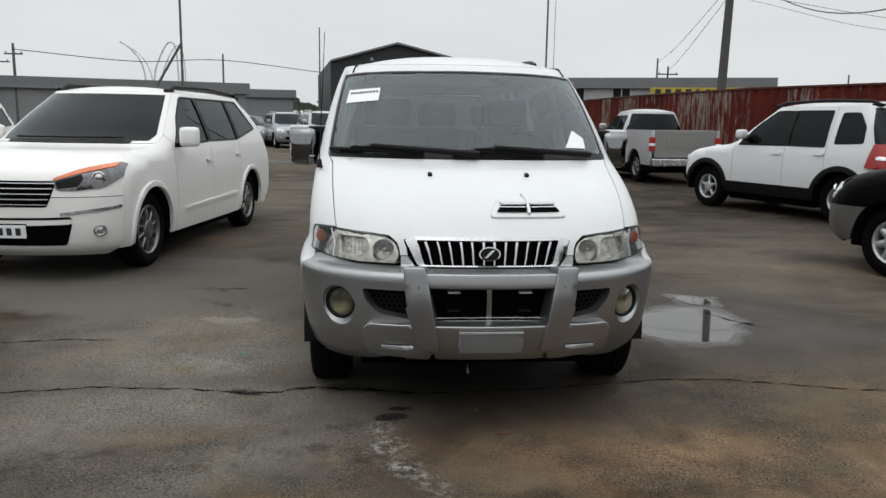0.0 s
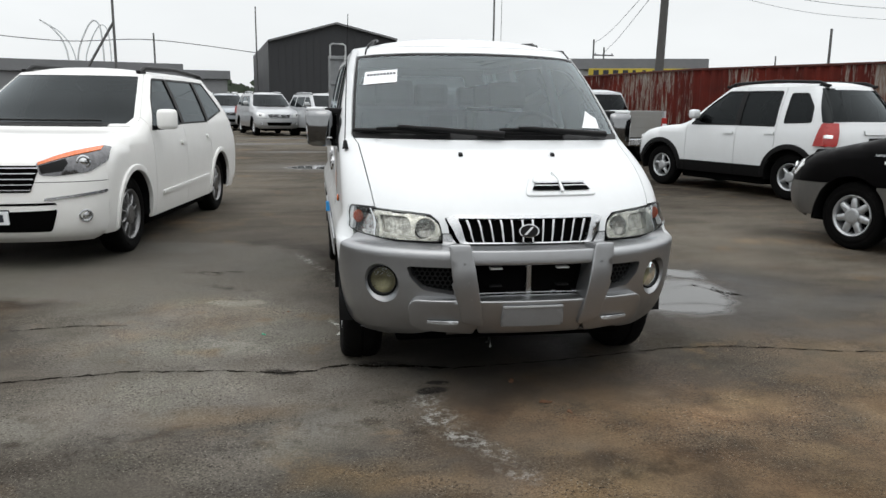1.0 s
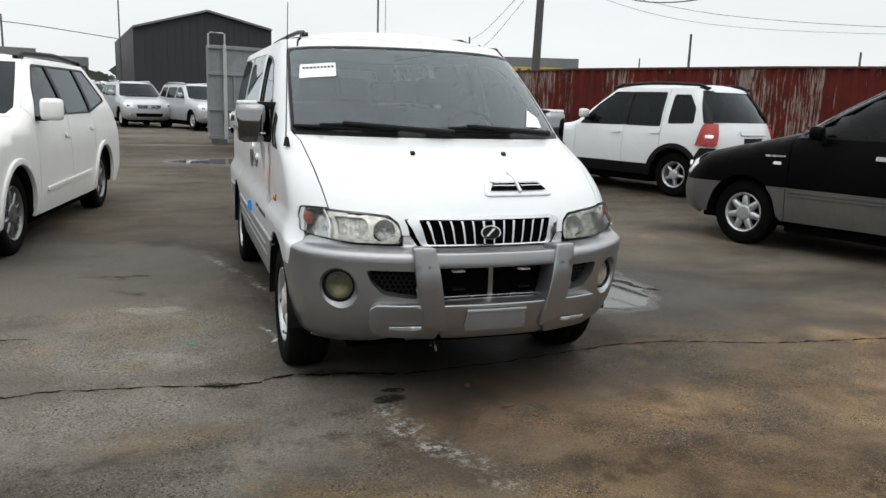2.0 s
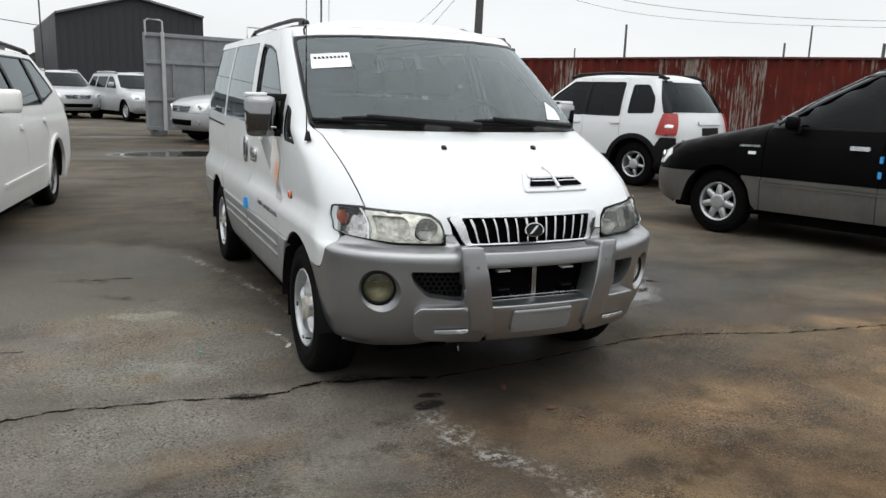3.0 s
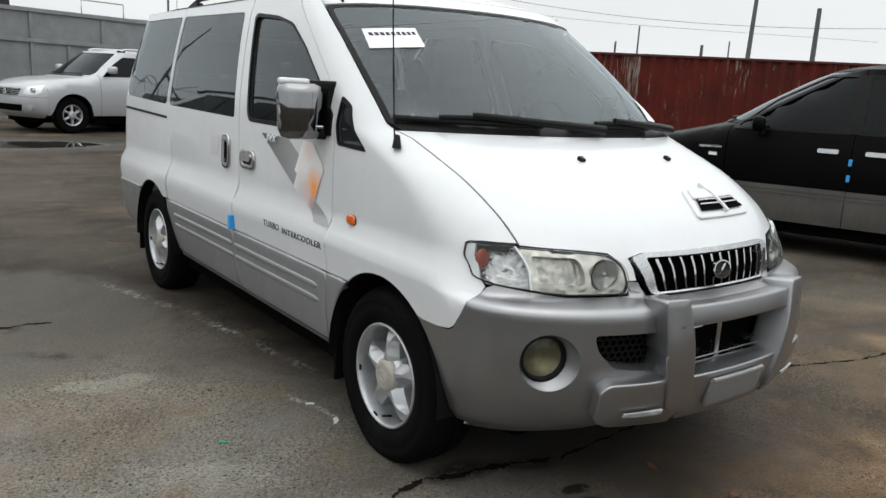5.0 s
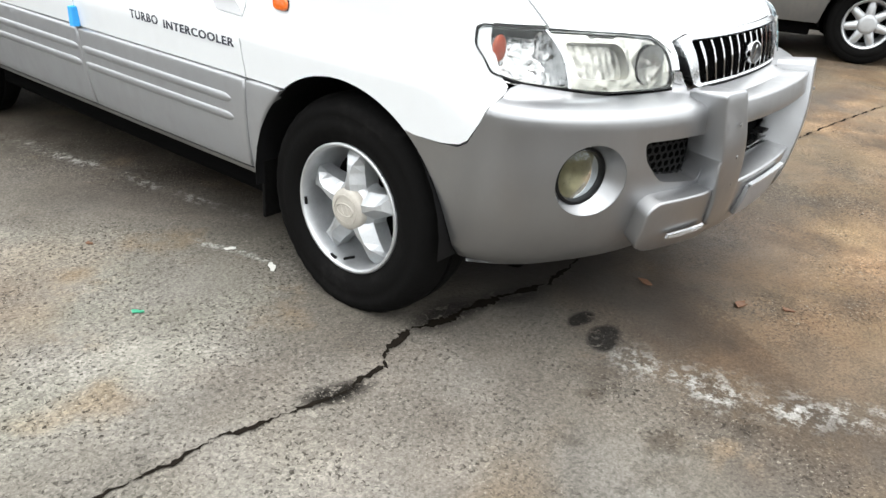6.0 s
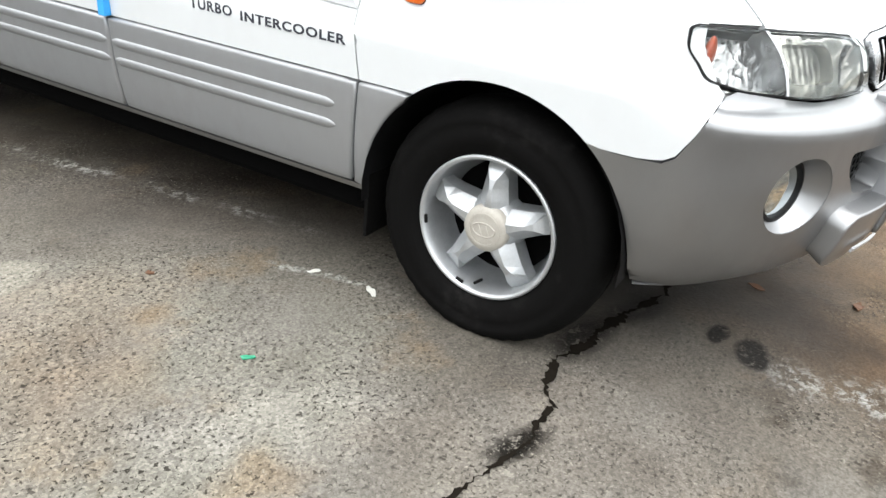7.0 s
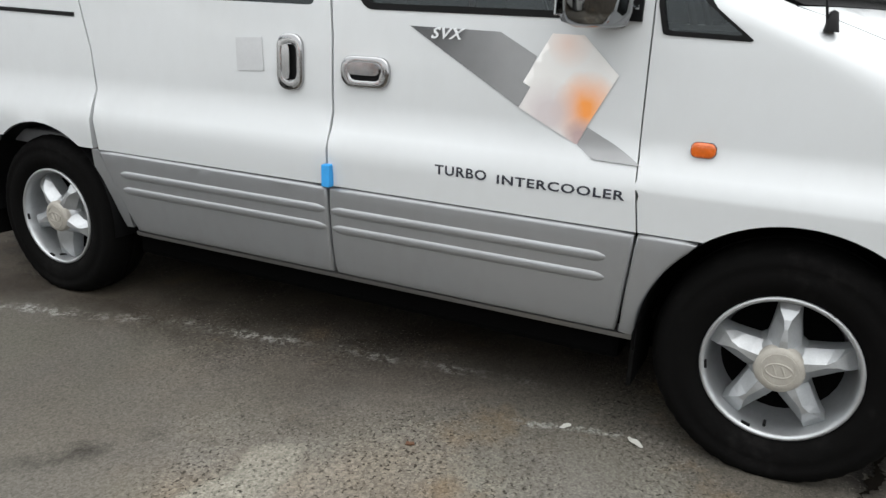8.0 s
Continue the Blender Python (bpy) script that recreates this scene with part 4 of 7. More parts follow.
    out = [seam(z, 1, -0.004) for z in zz] + [fx(0.62, 1.716), fx(0.4, 1.722), fx(0.0, 1.726), fx(-0.4, 1.722), fx(-0.62, 1.716)] + [seam(z, -1, -0.004) for z in zz[::-1]] + [fx(-0.4, 1.24), fx(0, 1.24), fx(0.4, 1.24)]
    lip = [seam(z, 1, -0.0005) for z in (1.71, 1.74, 1.768)] + [fx(0.4, 1.768), fx(0.0, 1.768), fx(-0.4, 1.768)] + [seam(z, -1, -0.0005) for z in (1.768, 1.74, 1.71)] + [fx(-0.62, 1.719), fx(-0.4, 1.725), fx(0.0, 1.729), fx(0.4, 1.725), fx(0.62, 1.719)]
    sheet("roof_header", lip, F, WHITE, root, "", (), 0.05, 0.02, 0.0, C)
    mid = np.mean(out, 0)
    inn = rounded([mid + (np.array(p) - mid) * (0.972, 0.960) for p in out], 0.02, 1)
    sheet("windscreen_border", out, F, TRIM, root, "black windscreen border", [inn], 0.03, 0.006, -0.004, C)
    ws = sheet("windscreen", inn, F, CLEAR_GLASS, root, "clear curved windscreen", (), 0.035, 0.0, -0.005, C)
    ws.visible_shadow = False
    slip = sheet("paper_notice", [fx(-0.706, 1.524), fx(-0.514, 1.542), fx(-0.500, 1.620), fx(-0.686, 1.604)], F, PAPER, root, "white paper notice behind windscreen", (), 0.05, 0.0, 0.0, C)
    for i in range(9):
        x = -0.678 + i * 0.0188
        z = 1.576 + 0.0016 * i
        sheet("print_bar", [fx(x, z), fx(x + 0.013, z + 0.001), fx(x + 0.013, z + 0.014), fx(x, z + 0.013)], F, INK, slip, "", (), 0.05, 0.0, 0.001, C)
    sheet("paper_slip", [fx(0.53, 1.29), fx(0.66, 1.285), fx(0.665, 1.34), fx(0.60, 1.385)], F, PAPER, root, "torn paper slip behind windscreen", (), 0.05, 0.0, 0.0, C)
    # cowl and wipers
    sheet("cowl", [fx(-0.77, 1.224), fx(0.77, 1.224), fx(0.79, 1.25), fx(0.4, 1.262), fx(-0.4, 1.262), fx(-0.79, 1.25)], F, TRIM, root, "black cowl below the windscreen", (), 0.05, 0.01, 0.003, C)
    for joint, pivot in ((-0.53, 0.02), (0.13, 0.66)):
        w = new("wiper")
        w.parent = root
        tagged(w, "black windscreen wiper")

        def on(x, z, lift):
            return Vector(F(*fx(x, z))) + Vector((0, -lift, lift * 0.5))
        tube("blade", [on(joint + q, 1.258 - 0.008 * (q + 0.25), 0.018) for q in np.linspace(-0.25, 0.26, 12)], 0.012, TRIM, w)
        tube("yoke", [on(joint + q, 1.266 - 0.03 * abs(q), 0.034) for q in np.linspace(-0.13, 0.13, 9)], 0.010, TRIM, w)
        tube("arm", [on(joint + (pivot - joint) * q, 1.268 - 0.030 * q, 0.046 - 0.012 * q) for q in np.linspace(-0.04, 1.0, 10)], 0.012, TRIM, w, taper=0.019)

    # doors
    def rib(d, k, y0, y1, z):
        """A pressed, round-ended moulding on the cladding."""
        ys = y0 + (y1 - y0) * (0.5 - 0.5 * np.cos(np.linspace(0.0, math.pi, 44)))
        vs, fs = [], []
        n = 9
        for i, y in enumerate(ys):
            t = min(1.0, (y - y0) / 0.03 + 0.02, (y1 - y) / 0.03 + 0.02) ** 0.5
            for j in range(n):
                q = -1 + 2 * j / (n - 1)
                x, _, zz = f.side(k)(y, z + q * 0.0165 * t)
                vs.append((x + k * (0.008 + 0.0085 * t * (1 - q * q) ** 0.7 * (1 if abs(q) < 0.999 else 0)), y, zz))
        for i in range(len(ys) - 1):
            for j in range(n - 1):
                q = (i * n + j, i * n + j + 1, (i + 1) * n + j + 1, (i + 1) * n + j)
                fs.append(q if k < 0 else q[::-1])
        mesh_ob("rib", vs, fs, SIDE_SILVER, d)

    def door(k):
        d = new("front_door")
        d.parent = root
        line = [(0.424, 0.85), (0.401, 0.635), (1.383, 0.635), (1.384, 1.10), (1.39, 1.2), (1.49, 1.70), (1.497, 1.768), (1.012, 1.768)] + [(y + 0.005, z) for y, z in door_top[::-1][1:]]
        hole = rounded([(0.45, 1.172), (1.268, 1.178), (1.30, 1.22), (1.425, 1.68), (1.40, 1.695), (1.15, 1.672), (0.98, 1.635), (0.80, 1.53), (0.60, 1.38), (0.45, 1.255)], 0.03)
        sheet("panel", line, f.side(k), WHITE, d, "", [hole], 0.05, 0.025, 0.0, (0, 1, 0.9))
        mid = np.mean(hole, 0)
        sheet("seal", hole, f.side(k), TRIM, d, "black window seal", [[mid + (np.array(p) - mid) * (0.955, 0.93) for p in hole]], 0.06, 0.01, 0.002, (0, 1, 0.9))
        sheet("window", hole, f.side(k), TINTED, d, "half-lowered tinted window", (), 0.08, 0.0, -0.012, (0, 1, 0.9)).visible_shadow = False
        sheet("sail", [(0.45, 1.172), (0.66, 1.174), (0.62, 1.36), (0.58, 1.37), (0.45, 1.258)], f.side(k), TRIM, d, "black plastic mirror base", (), 0.05, 0.02, 0.008, (0, 1, 0.9))
        sheet("cladding", [(0.446, 0.338), (1.374, 0.338), (1.373, 0.620), (0.412, 0.620)], f.side(k), SIDE_SILVER, d, "silver ribbed cladding", (), 0.04, 0.03, 0.010, (0, 1, 0.9), 0.011)
        for z in (0.553, 0.492):
            rib(d, k, 0.472, 1.378, z)
        if k < 0:
            handle(d, k, 1.265, 0.996, 0.16, 0.082)
        return d

    def handle(d, k, y, z, w, h):
        line = rounded([(y - w / 2, z - h / 2), (y + w / 2, z - h / 2), (y + w / 2, z + h / 2), (y - w / 2, z + h / 2)], min(w, h) * 0.48)
        c = np.array((y, z))
        cup = [c + (np.array(p) - c) * 0.72 for p in line]
        hd = sheet("handle", line, f.side(k), HANDLE_CHROME, d, "chrome door handle", [cup], 0.02, 0.018, 0.014, (0, 1, 0.9), 0.006)
        # black sheet stands in for the dark reflection in the chrome cup
        sheet("cup", cup, f.side(k), TRIM, hd, "handle recess, its dark reflection painted black", (), 0.03, 0.004, 0.004, (0, 1, 0.9))
        if w > h:
            bar = [c + (np.array(p) - c) * (0.70, 0.46) + (0, h * 0.12) for p in line]
        else:
            bar = [c + (np.array(p) - c) * (0.34, 0.66) + (w * 0.1, 0) for p in line]
        sheet("grip", bar, f.side(k), HANDLE_CHROME, hd, "", (), 0.02, 0.012, 0.02, (0, 1, 0.9))

    def rear_side(k):
        arches = [(2.765, 0.33, AR)]
        d = new("sliding_door")
        d.parent = root
        seam2 = [(2.43, 0.637), (2.442, 0.86), (2.452, 1.0), (2.504, 1.2), (2.515, 1.768)]
        line = [(1.391, 0.637)] + seam2 + [(1.505, 1.768), (1.498, 1.70), (1.398, 1.2), (1.392, 1.10)]
        hole = rounded([(1.452, 1.185), (2.488, 1.198), (2.498, 1.722), (1.572, 1.708)], 0.03)
        sheet("panel", line, f.side(k), WHITE, d, "", [hole], 0.06, 0.025, 0.0, (0, 2, 0.9))
        sheet("window", hole, f.side(k), TINTED, d, "dark tinted window", (), 0.1, 0.0, -0.004, (0, 2, 0.9)).visible_shadow = False
        sheet("cladding", [(1.402, 0.338), (2.292, 0.338), (2.336, 0.46), (2.410, 0.624), (1.401, 0.620)], f.side(k), SIDE_SILVER, d, "silver ribbed cladding", (), 0.04, 0.03, 0.010, (0, 2, 0.9), 0.011)
        for z in (0.555, 0.494):
            rib(d, k, 1.398, 2.325, z)
        if k < 0:
            handle(d, k, 1.545, 1.01, 0.088, 0.165)
            sheet("paper_patch", [(1.655, 0.975), (1.765, 0.97), (1.768, 1.075), (1.66, 1.08)], f.side(k), GREY_PAPER, d, "grey paper patch", (), 0.05, 0.002, 0.003, (0, 2, 0.9))
        # quarter
        y1 = 3.56
        ys = np.linspace(2.765 - AR, 2.765 + AR, 30)
        low = [(y, max(0.637, arch_floor(y, 0.0, arches))) for y in ys if y > 2.44]
        line = low + [(3.30, 0.637), (f.tail_edge(0.93, 0.637), 0.637)] + [(f.tail_edge(0.93, z), z) for z in np.linspace(0.75, 1.768, 10)] + [(2.523, 1.768), (2.512, 1.2), (2.46, 1.0), (2.45, 0.86)]
        hole = rounded([(2.53, 1.2), (3.41, 1.225), (3.44, 1.722), (2.535, 1.722)], 0.04)
        q = sheet("rear_quarter", line, f.side(k), WHITE, root, "", [hole], 0.06, 0.025, 0.0, (0, 3, 0.9))
        sheet("rear_window", hole, f.side(k), TINTED, q, "dark tinted window", (), 0.1, 0.0, -0.004, (0, 3, 0.9)).visible_shadow = False
        sheet("door_rail", [(2.53, 1.115), (3.42, 1.135), (3.42, 1.15), (2.53, 1.13)], f.side(k), TRIM, q, "dark sliding door rail", (), 0.06, 0.004, 0.003, (0, 3, 0.9))
        flank(f, root, k, 2.30, 2.47, lambda y: max(arch_floor(y, 0.335, arches), 0.335), lambda y: min(0.633, 0.34 + (y - 2.30) * 2.25), SIDE_SILVER, "quarter_cladding")
        flank(f, root, k, 2.765 + AR - 0.16, f.tail_edge(0.93, 0.5), lambda y: max(arch_floor(y, 0.36, arches), 0.36), lambda y: 0.637, SIDE_SILVER, "rear_corner_cladding", off=0.006)
        sheet("sill", [(0.385, 0.308), (2.32, 0.308), (2.32, 0.324), (0.385, 0.324)], f.side(k), SILVER, root, "", (), 0.06, 0.04, 0.004, (0, 1.4, 0.9))
        for ay, fl in ((0.0, 0.40), (2.765, 3.215)):
            boxed("mud_flap", (min(k * 0.62, k * 0.86), fl - 0.025, 0.17), (max(k * 0.62, k * 0.86), fl - 0.012, 0.5), RUBBER, root, "black rubber mud flap", 0.004)
            # wheel opening lining
            vs, fs = [], []
            for i, w in enumerate(np.linspace(-0.1, math.pi + 0.1, 20)):
                for x in (0.892, 0.50):
                    vs.append((k * x, ay + (AR - 0.003) * math.cos(w), 0.33 + (AR - 0.003) * math.sin(w)))
                if i:
                    fs.append((2 * i - 2, 2 * i - 1, 2 * i + 1, 2 * i))
            mesh_ob("wheel_liner", vs, fs, TRIM, root, "black wheel arch liner")

    for k in (-1, 1):
        door(k)
        rear_side(k)
    # tail
    zs2 = np.linspace(0.40, 1.768, 16)
    tail = [(f.W(z) * 0.93, z) for z in zs2]
    line = [(x, z) for x, z in tail] + [(-x, z) for x, z in tail[::-1]]
    hole = rounded([(-0.6, 1.18), (0.6, 1.18), (0.52, 1.70), (-0.52, 1.70)], 0.05)
    tg = sheet("tailgate", line, f.rear, WHITE, root, "", [hole], 0.08, 0.02, 0.0, (0, 2, 0.9))
    sheet("rear_screen", hole, f.rear, TINTED, tg, "tinted rear window", (), 0.15, 0.0, -0.004, (0, 2, 0.9)).visible_shadow = False
    at = roof(f, root, WHITE, 0.085)
    for k in (-1, 1):
        rail = new("roof_rail")
        rail.parent = root
        tagged(rail, "dark roof rail")
        tube("bar", [Vector(at(k * 0.56, y)) + Vector((0, 0, h)) for y, h in ((1.1, 0.004), (1.22, 0.03), (1.45, 0.045), (1.9, 0.05), (2.4, 0.05), (2.8, 0.045), (2.98, 0.005))], 0.014, TRIM, rail)
        for y in (1.2, 2.85):
            p = at(k * 0.56, y)
            boxed("foot", (p[0] - 0.02, y - 0.06, p[2] - 0.005), (p[0] + 0.02, y + 0.06, p[2] + 0.026), TRIM, rail, "", 0.008)
        tube("roof_gutter", [Vector(F(*fx(k * 0.672, 1.722))) + Vector((0, -0.004, 0)), Vector(F(*fx(k * 0.662, 1.755)))] + [Vector(at(k * x, y)) + Vector((0, 0, 0.001)) for x, y in zip(np.r_[0.650, 0.638, 0.632, np.full(10, 0.63)], np.r_[0.78, 0.90, 1.05, np.linspace(1.2, 3.25, 10)])], 0.006, TRIM, root, "dark roof seam strip", 6)
        # mirrors
        mir = new("door_mirror")
        mir.parent = root
        tagged(mir, "chrome door mirror on a black arm")
        mm = pose(k * 0.955, 0.555, 1.275, 0, 0, k * 20)
        bm = bmesh.new()
        vs = box(bm, (-0.092, -0.055, -0.122), (0.092, 0.055, 0.10), 0.04)
        for v in bm.verts:
            v.co.y -= 0.035 * (1 - (v.co.x / 0.11) ** 2) * (1 if v.co.y < 0 else 0)
            v.co.x *= 1 - 0.12 * max(0, -v.co.z) / 0.115
        bmesh.ops.transform(bm, matrix=mm, verts=bm.verts)
        part("shell", bm, MIRROR_CHROME, mir, "chrome shell", smooth=True)
        boxed("mirror_glass", (-0.08, 0.053, -0.095), (0.08, 0.06, 0.085), CHROME, mir, "", 0.003, mm)
        bm = bmesh.new()
        box(bm, (min(-k * 0.03, -k * 0.20), -0.035, 0.07), (max(-k * 0.03, -k * 0.20), 0.03, 0.112), 0.012, mm)
        part("upper_arm", bm, TRIM, mir)
        bm = bmesh.new()
        box(bm, (min(k * 0.085, -k * 0.035), -0.05, 0.088), (max(k * 0.085, -k * 0.035), 0.035, 0.116), 0.012, mm)
        part("cap", bm, WHITE, mir, "white cap strip", smooth=True)
        bm = bmesh.new()
        box(bm, (min(k * 0.06, -k * 0.09), -0.075, -0.075), (max(k * 0.06, -k * 0.09), -0.045, -0.062), 0.005, mm)
        part("fin", bm, CHROME, mir, "bright fin")
        bm = bmesh.new()
        box(bm, (min(-k * 0.06, -k * 0.17), -0.03, -0.12), (max(-k * 0.06, -k * 0.17), 0.03, -0.08), 0.012, mm)
        part("lower_arm", bm, TRIM, mir)
        bm = bmesh.new()
        box(bm, (min(-k * 0.105, -k * 0.155), -0.035, -0.125), (max(-k * 0.105, -k * 0.155), 0.035, 0.105), 0.014, mm)
        part("mount", bm, TRIM, mir)
    ant = new("aerial")
    ant.parent = root
    tagged(ant, "thin black whip aerial")
    tube("whip", [(-0.838, 0.03, 1.18), (-0.82, 0.10, 1.6), (-0.808, 0.14, 1.9)], 0.0035, TRIM, ant, "", 6, 0.002)
    lathe("base", [(0.0, 0.05), (0.010, 0.045), (0.018, 0.0), (0.0, 0.0)], TRIM, ant, "", 12).matrix_local = pose(-0.835, 0.02, 1.165, 0, 90, 0)
    # wheels
    for y in (0.0, 2.765):
        for k in (-1, 1):
            van_wheel(root, k * 0.765, y, k, 0.0 if y == 0 else math.pi)
    # cabin and underside; pan, tray and crossmember added to block light below
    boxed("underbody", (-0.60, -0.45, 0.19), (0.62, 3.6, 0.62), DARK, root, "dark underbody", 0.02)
    boxed("shade_floor_pan", (-0.80, 0.43, 0.215), (0.80, 2.36, 0.335), DARK, root, "low dark floor pan that blocks light below", 0.02)
    boxed("shade_under_tray", (-0.48, -0.58, 0.265), (0.48, -0.30, 0.31), DARK, root, "dark tray added to block light under the bumper", 0.01)
    boxed("shade_crossmember", (-0.60, -0.12, 0.175), (0.60, 0.10, 0.27), DARK, root, "dark crossmember added to block light", 0.02)
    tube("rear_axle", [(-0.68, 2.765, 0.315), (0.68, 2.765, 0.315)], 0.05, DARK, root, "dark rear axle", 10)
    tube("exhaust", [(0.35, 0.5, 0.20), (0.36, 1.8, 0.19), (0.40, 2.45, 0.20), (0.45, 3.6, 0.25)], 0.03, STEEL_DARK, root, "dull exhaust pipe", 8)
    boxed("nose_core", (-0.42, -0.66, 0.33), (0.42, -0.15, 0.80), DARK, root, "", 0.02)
    boxed("cabin_floor", (-0.82, 0.43, 0.60), (0.82, 3.6, 0.66), DASH, root, "", 0.01)
    bm = bmesh.new()
    box(bm, (-0.76, 0.0, 0.76), (0.76, 0.42, 1.17), 0.06)
    part("dashboard", bm, DASH, root, "grey dashboard")
    ringpts = [(0.38 + 0.19 * math.cos(w), 0.50 + 0.06 * math.sin(w), 1.19 + 0.18 * math.sin(w)) for w in np.linspace(0, 2 * math.pi, 28)]
    tube("steering_wheel", ringpts, 0.015, TRIM, root, "black steering wheel", 8, cap=False)
    for x in (-0.42, 0.42):
        seat(root, x, 1.02, 0.66, 0.5)
    for y in (1.95, 2.75):
        for x in (-0.5, 0.0, 0.5):
            seat(root, x, y, 0.66, 0.44)
    # marks on the flank
    S = f.side(-1)
    c = (0, 1, 0.9)
    dec = sheet("grey_band", [(1.117, 1.137), (0.834, 1.132), (0.723, 1.073), (0.758, 1.002), (0.736, 0.99), (0.767, 0.933)], S, DECAL_GREY, root, "dark grey diagonal stripe sticker", (), 0.04, 0.001, 0.0018, c)
    sheet("lower_band", [(0.566, 0.897), (0.492, 0.86), (0.41, 0.808), (0.541, 0.812), (0.590, 0.845)], S, DECAL_GREY, dec, "grey tail of the stripe", (), 0.016, 0.001, 0.006, c)
    sheet("orange_square", [(0.757, 1.002), (0.683, 1.134), (0.595, 1.133), (0.494, 1.036), (0.568, 0.897), (0.591, 0.845), (0.764, 0.932), (0.735, 0.99)], S, ORANGE_DECAL, dec, "white square fading to orange", (), 0.02, 0.001, 0.004, c)
    lettering("trim_letters", "SVX", 0.042, pose(-0.876, 1.045, 1.098, 92, 0, -90), PAPER, dec, "white letters SVX", 0.35, 1.2)
    lettering("side_word", "TURBO", 0.040, pose(-0.9045, 1.002, 0.714, 90, 0, -90), INK, root, "dark letters TURBO", fit=0.165)
    lettering("side_word", "INTERCOOLER", 0.036, pose(-0.9045, 0.807, 0.711, 90, 0, -90), INK, root, "dark letters INTERCOOLER", fit=0.368)
    boxed("edge_guard", (-0.924, 1.366, 0.634), (-0.895, 1.396, 0.706), BLUE_FOAM, root, "blue foam door edge guard", 0.004)
    return root


white_van()


# ---- the other vehicles ----
def motor_car(name, m, label, category, nose, tail, width, wb, paint, clad=None, clad_z=0.0, sill=0.3, cowl=1.05, lip=0.72, splits=(), windows=(), r=0.34, rim=0.2, spokes=5,
              arch=0.4, glass_mat=None, sweep=0.4, step=0.08, lamps=(), grille=None, rails=None, track=0.06, rear_lamps=(), bumper_mat=None, mirrors=True, handles=(), crown=0.07,
              plate=None, narrow=0.05, tail_glass=True, lower_intake=None, tail_plate=None, fogs=None, alloy=None, mirror_at=(0.0, 0.0), projector=None, mirror_tall=1.0):
    """A parked car, van or pick-up: panels, windows, wheels, lamps and fittings. The front axle is the origin, the nose looks along -y."""
    glass_mat = glass_mat or DARK_TINT
    root = empty(name, m, label, category)
    f = Form(nose, tail, width, sweep=sweep, tail_sweep=0.28)
    arches = [(0.0, r, arch), (wb, r, arch)]
    high, zs, us = upper_edge(f, cowl)
    zlow = float(f.nose[0, 1])
    lowz = np.linspace(zlow, lip, 20)
    y0 = max(f.edge(0.86, z) for z in lowz)
    y1 = min(f.tail_edge(0.9, z) for z in np.linspace(float(f.tail[0, 1]), min(0.95, f.top - 0.3), 12))
    C = (0, 0.6, 0.7)

    def border(z, k, gap=0.0):
        u = float(np.interp(z, zs, us))
        return f.fy(max(y0, f.edge(u, z)) - gap, z, k)

    def strip(a, b, n=8):
        z = list(np.linspace(a, b, n))
        return [border(q, 1, 0.003) for q in z] + [f.fx(x, b) for x in (0.4, 0.0, -0.4)] + [border(q, -1, 0.003) for q in z[::-1]] + [f.fx(x, a) for x in (-0.4, 0.0, 0.4)]

    sheet("front_bumper", strip(zlow, lip), f.front, bumper_mat or paint, root, "", (), step * 0.7, 0.03, 0, C)
    sheet("bonnet", strip(lip + 0.006, cowl), f.front, paint, root, "", (), step * 0.8, 0.02, 0, C)
    fr = strip(cowl + 0.006, f.top - 0.002, 10)
    mid = np.mean(fr, 0)
    hole = [mid + (np.array(p) - mid) * (0.93, 0.9) for p in fr]
    sheet("windscreen_frame", fr, f.front, paint, root, "", [hole], step, 0.02, 0, C)
    sheet("windscreen", hole, f.front, glass_mat, root, "tinted windscreen", (), step * 1.5, 0, -0.004, C).visible_shadow = False
    sheet("cowl", [f.fx(-0.62, cowl + 0.002), f.fx(0.62, cowl + 0.002), f.fx(0.62, cowl + 0.03), f.fx(-0.62, cowl + 0.03)], f.front, TRIM, root, "", (), 0.1, 0.01, 0.006, C)
    for a in ((-0.55, 0.0), (0.0, 0.55)):
        tube("wiper", [Vector(f.front(*f.fx(x, cowl + 0.045))) + Vector((0, -0.012, 0.012)) for x in np.linspace(*a, 6)], 0.01, TRIM, root, "black wiper", 6)
    edges = [y0] + list(splits) + [y1]
    for k in (-1, 1):
        for a, b in zip(edges, edges[1:]):
            a, b = a + (0.004 if a != y0 else 0), b - (0.004 if b != y1 else 0)
            cut = [w for w in windows if w[0][0] > a - 0.02 and max(p[0] for p in w) < b + 0.02]
            lowf = (lambda y: max(arch_floor(y, sill, arches), clad_z)) if clad else (lambda y: arch_floor(y, sill, arches))
            p = flank(f, root, k, a, b, lowf, high, paint, "side_panel", "", [rounded(w, 0.04) for w in cut], step)
            for w in cut:
                sheet("side_window", rounded(w, 0.04), f.side(k), glass_mat, p, "dark tinted side window", (), step * 2, 0, -0.004, (0, 1.5, 0.9)).visible_shadow = False
                mw = np.mean(w, 0)
                q = rounded(w, 0.04)
                sheet("seal", [mw + (np.array(v) - mw) * 1.02 for v in q], f.side(k), TRIM, p, "", [[mw + (np.array(v) - mw) * (0.965, 0.94) for v in q]], step * 1.5, 0.003, 0.003, (0, 1.5, 0.9))
            if clad:
                flank(f, root, k, a, b, lambda y: arch_floor(y, sill, arches), lambda y: clad_z - 0.004, clad, "cladding", "", (), step, 0.012)
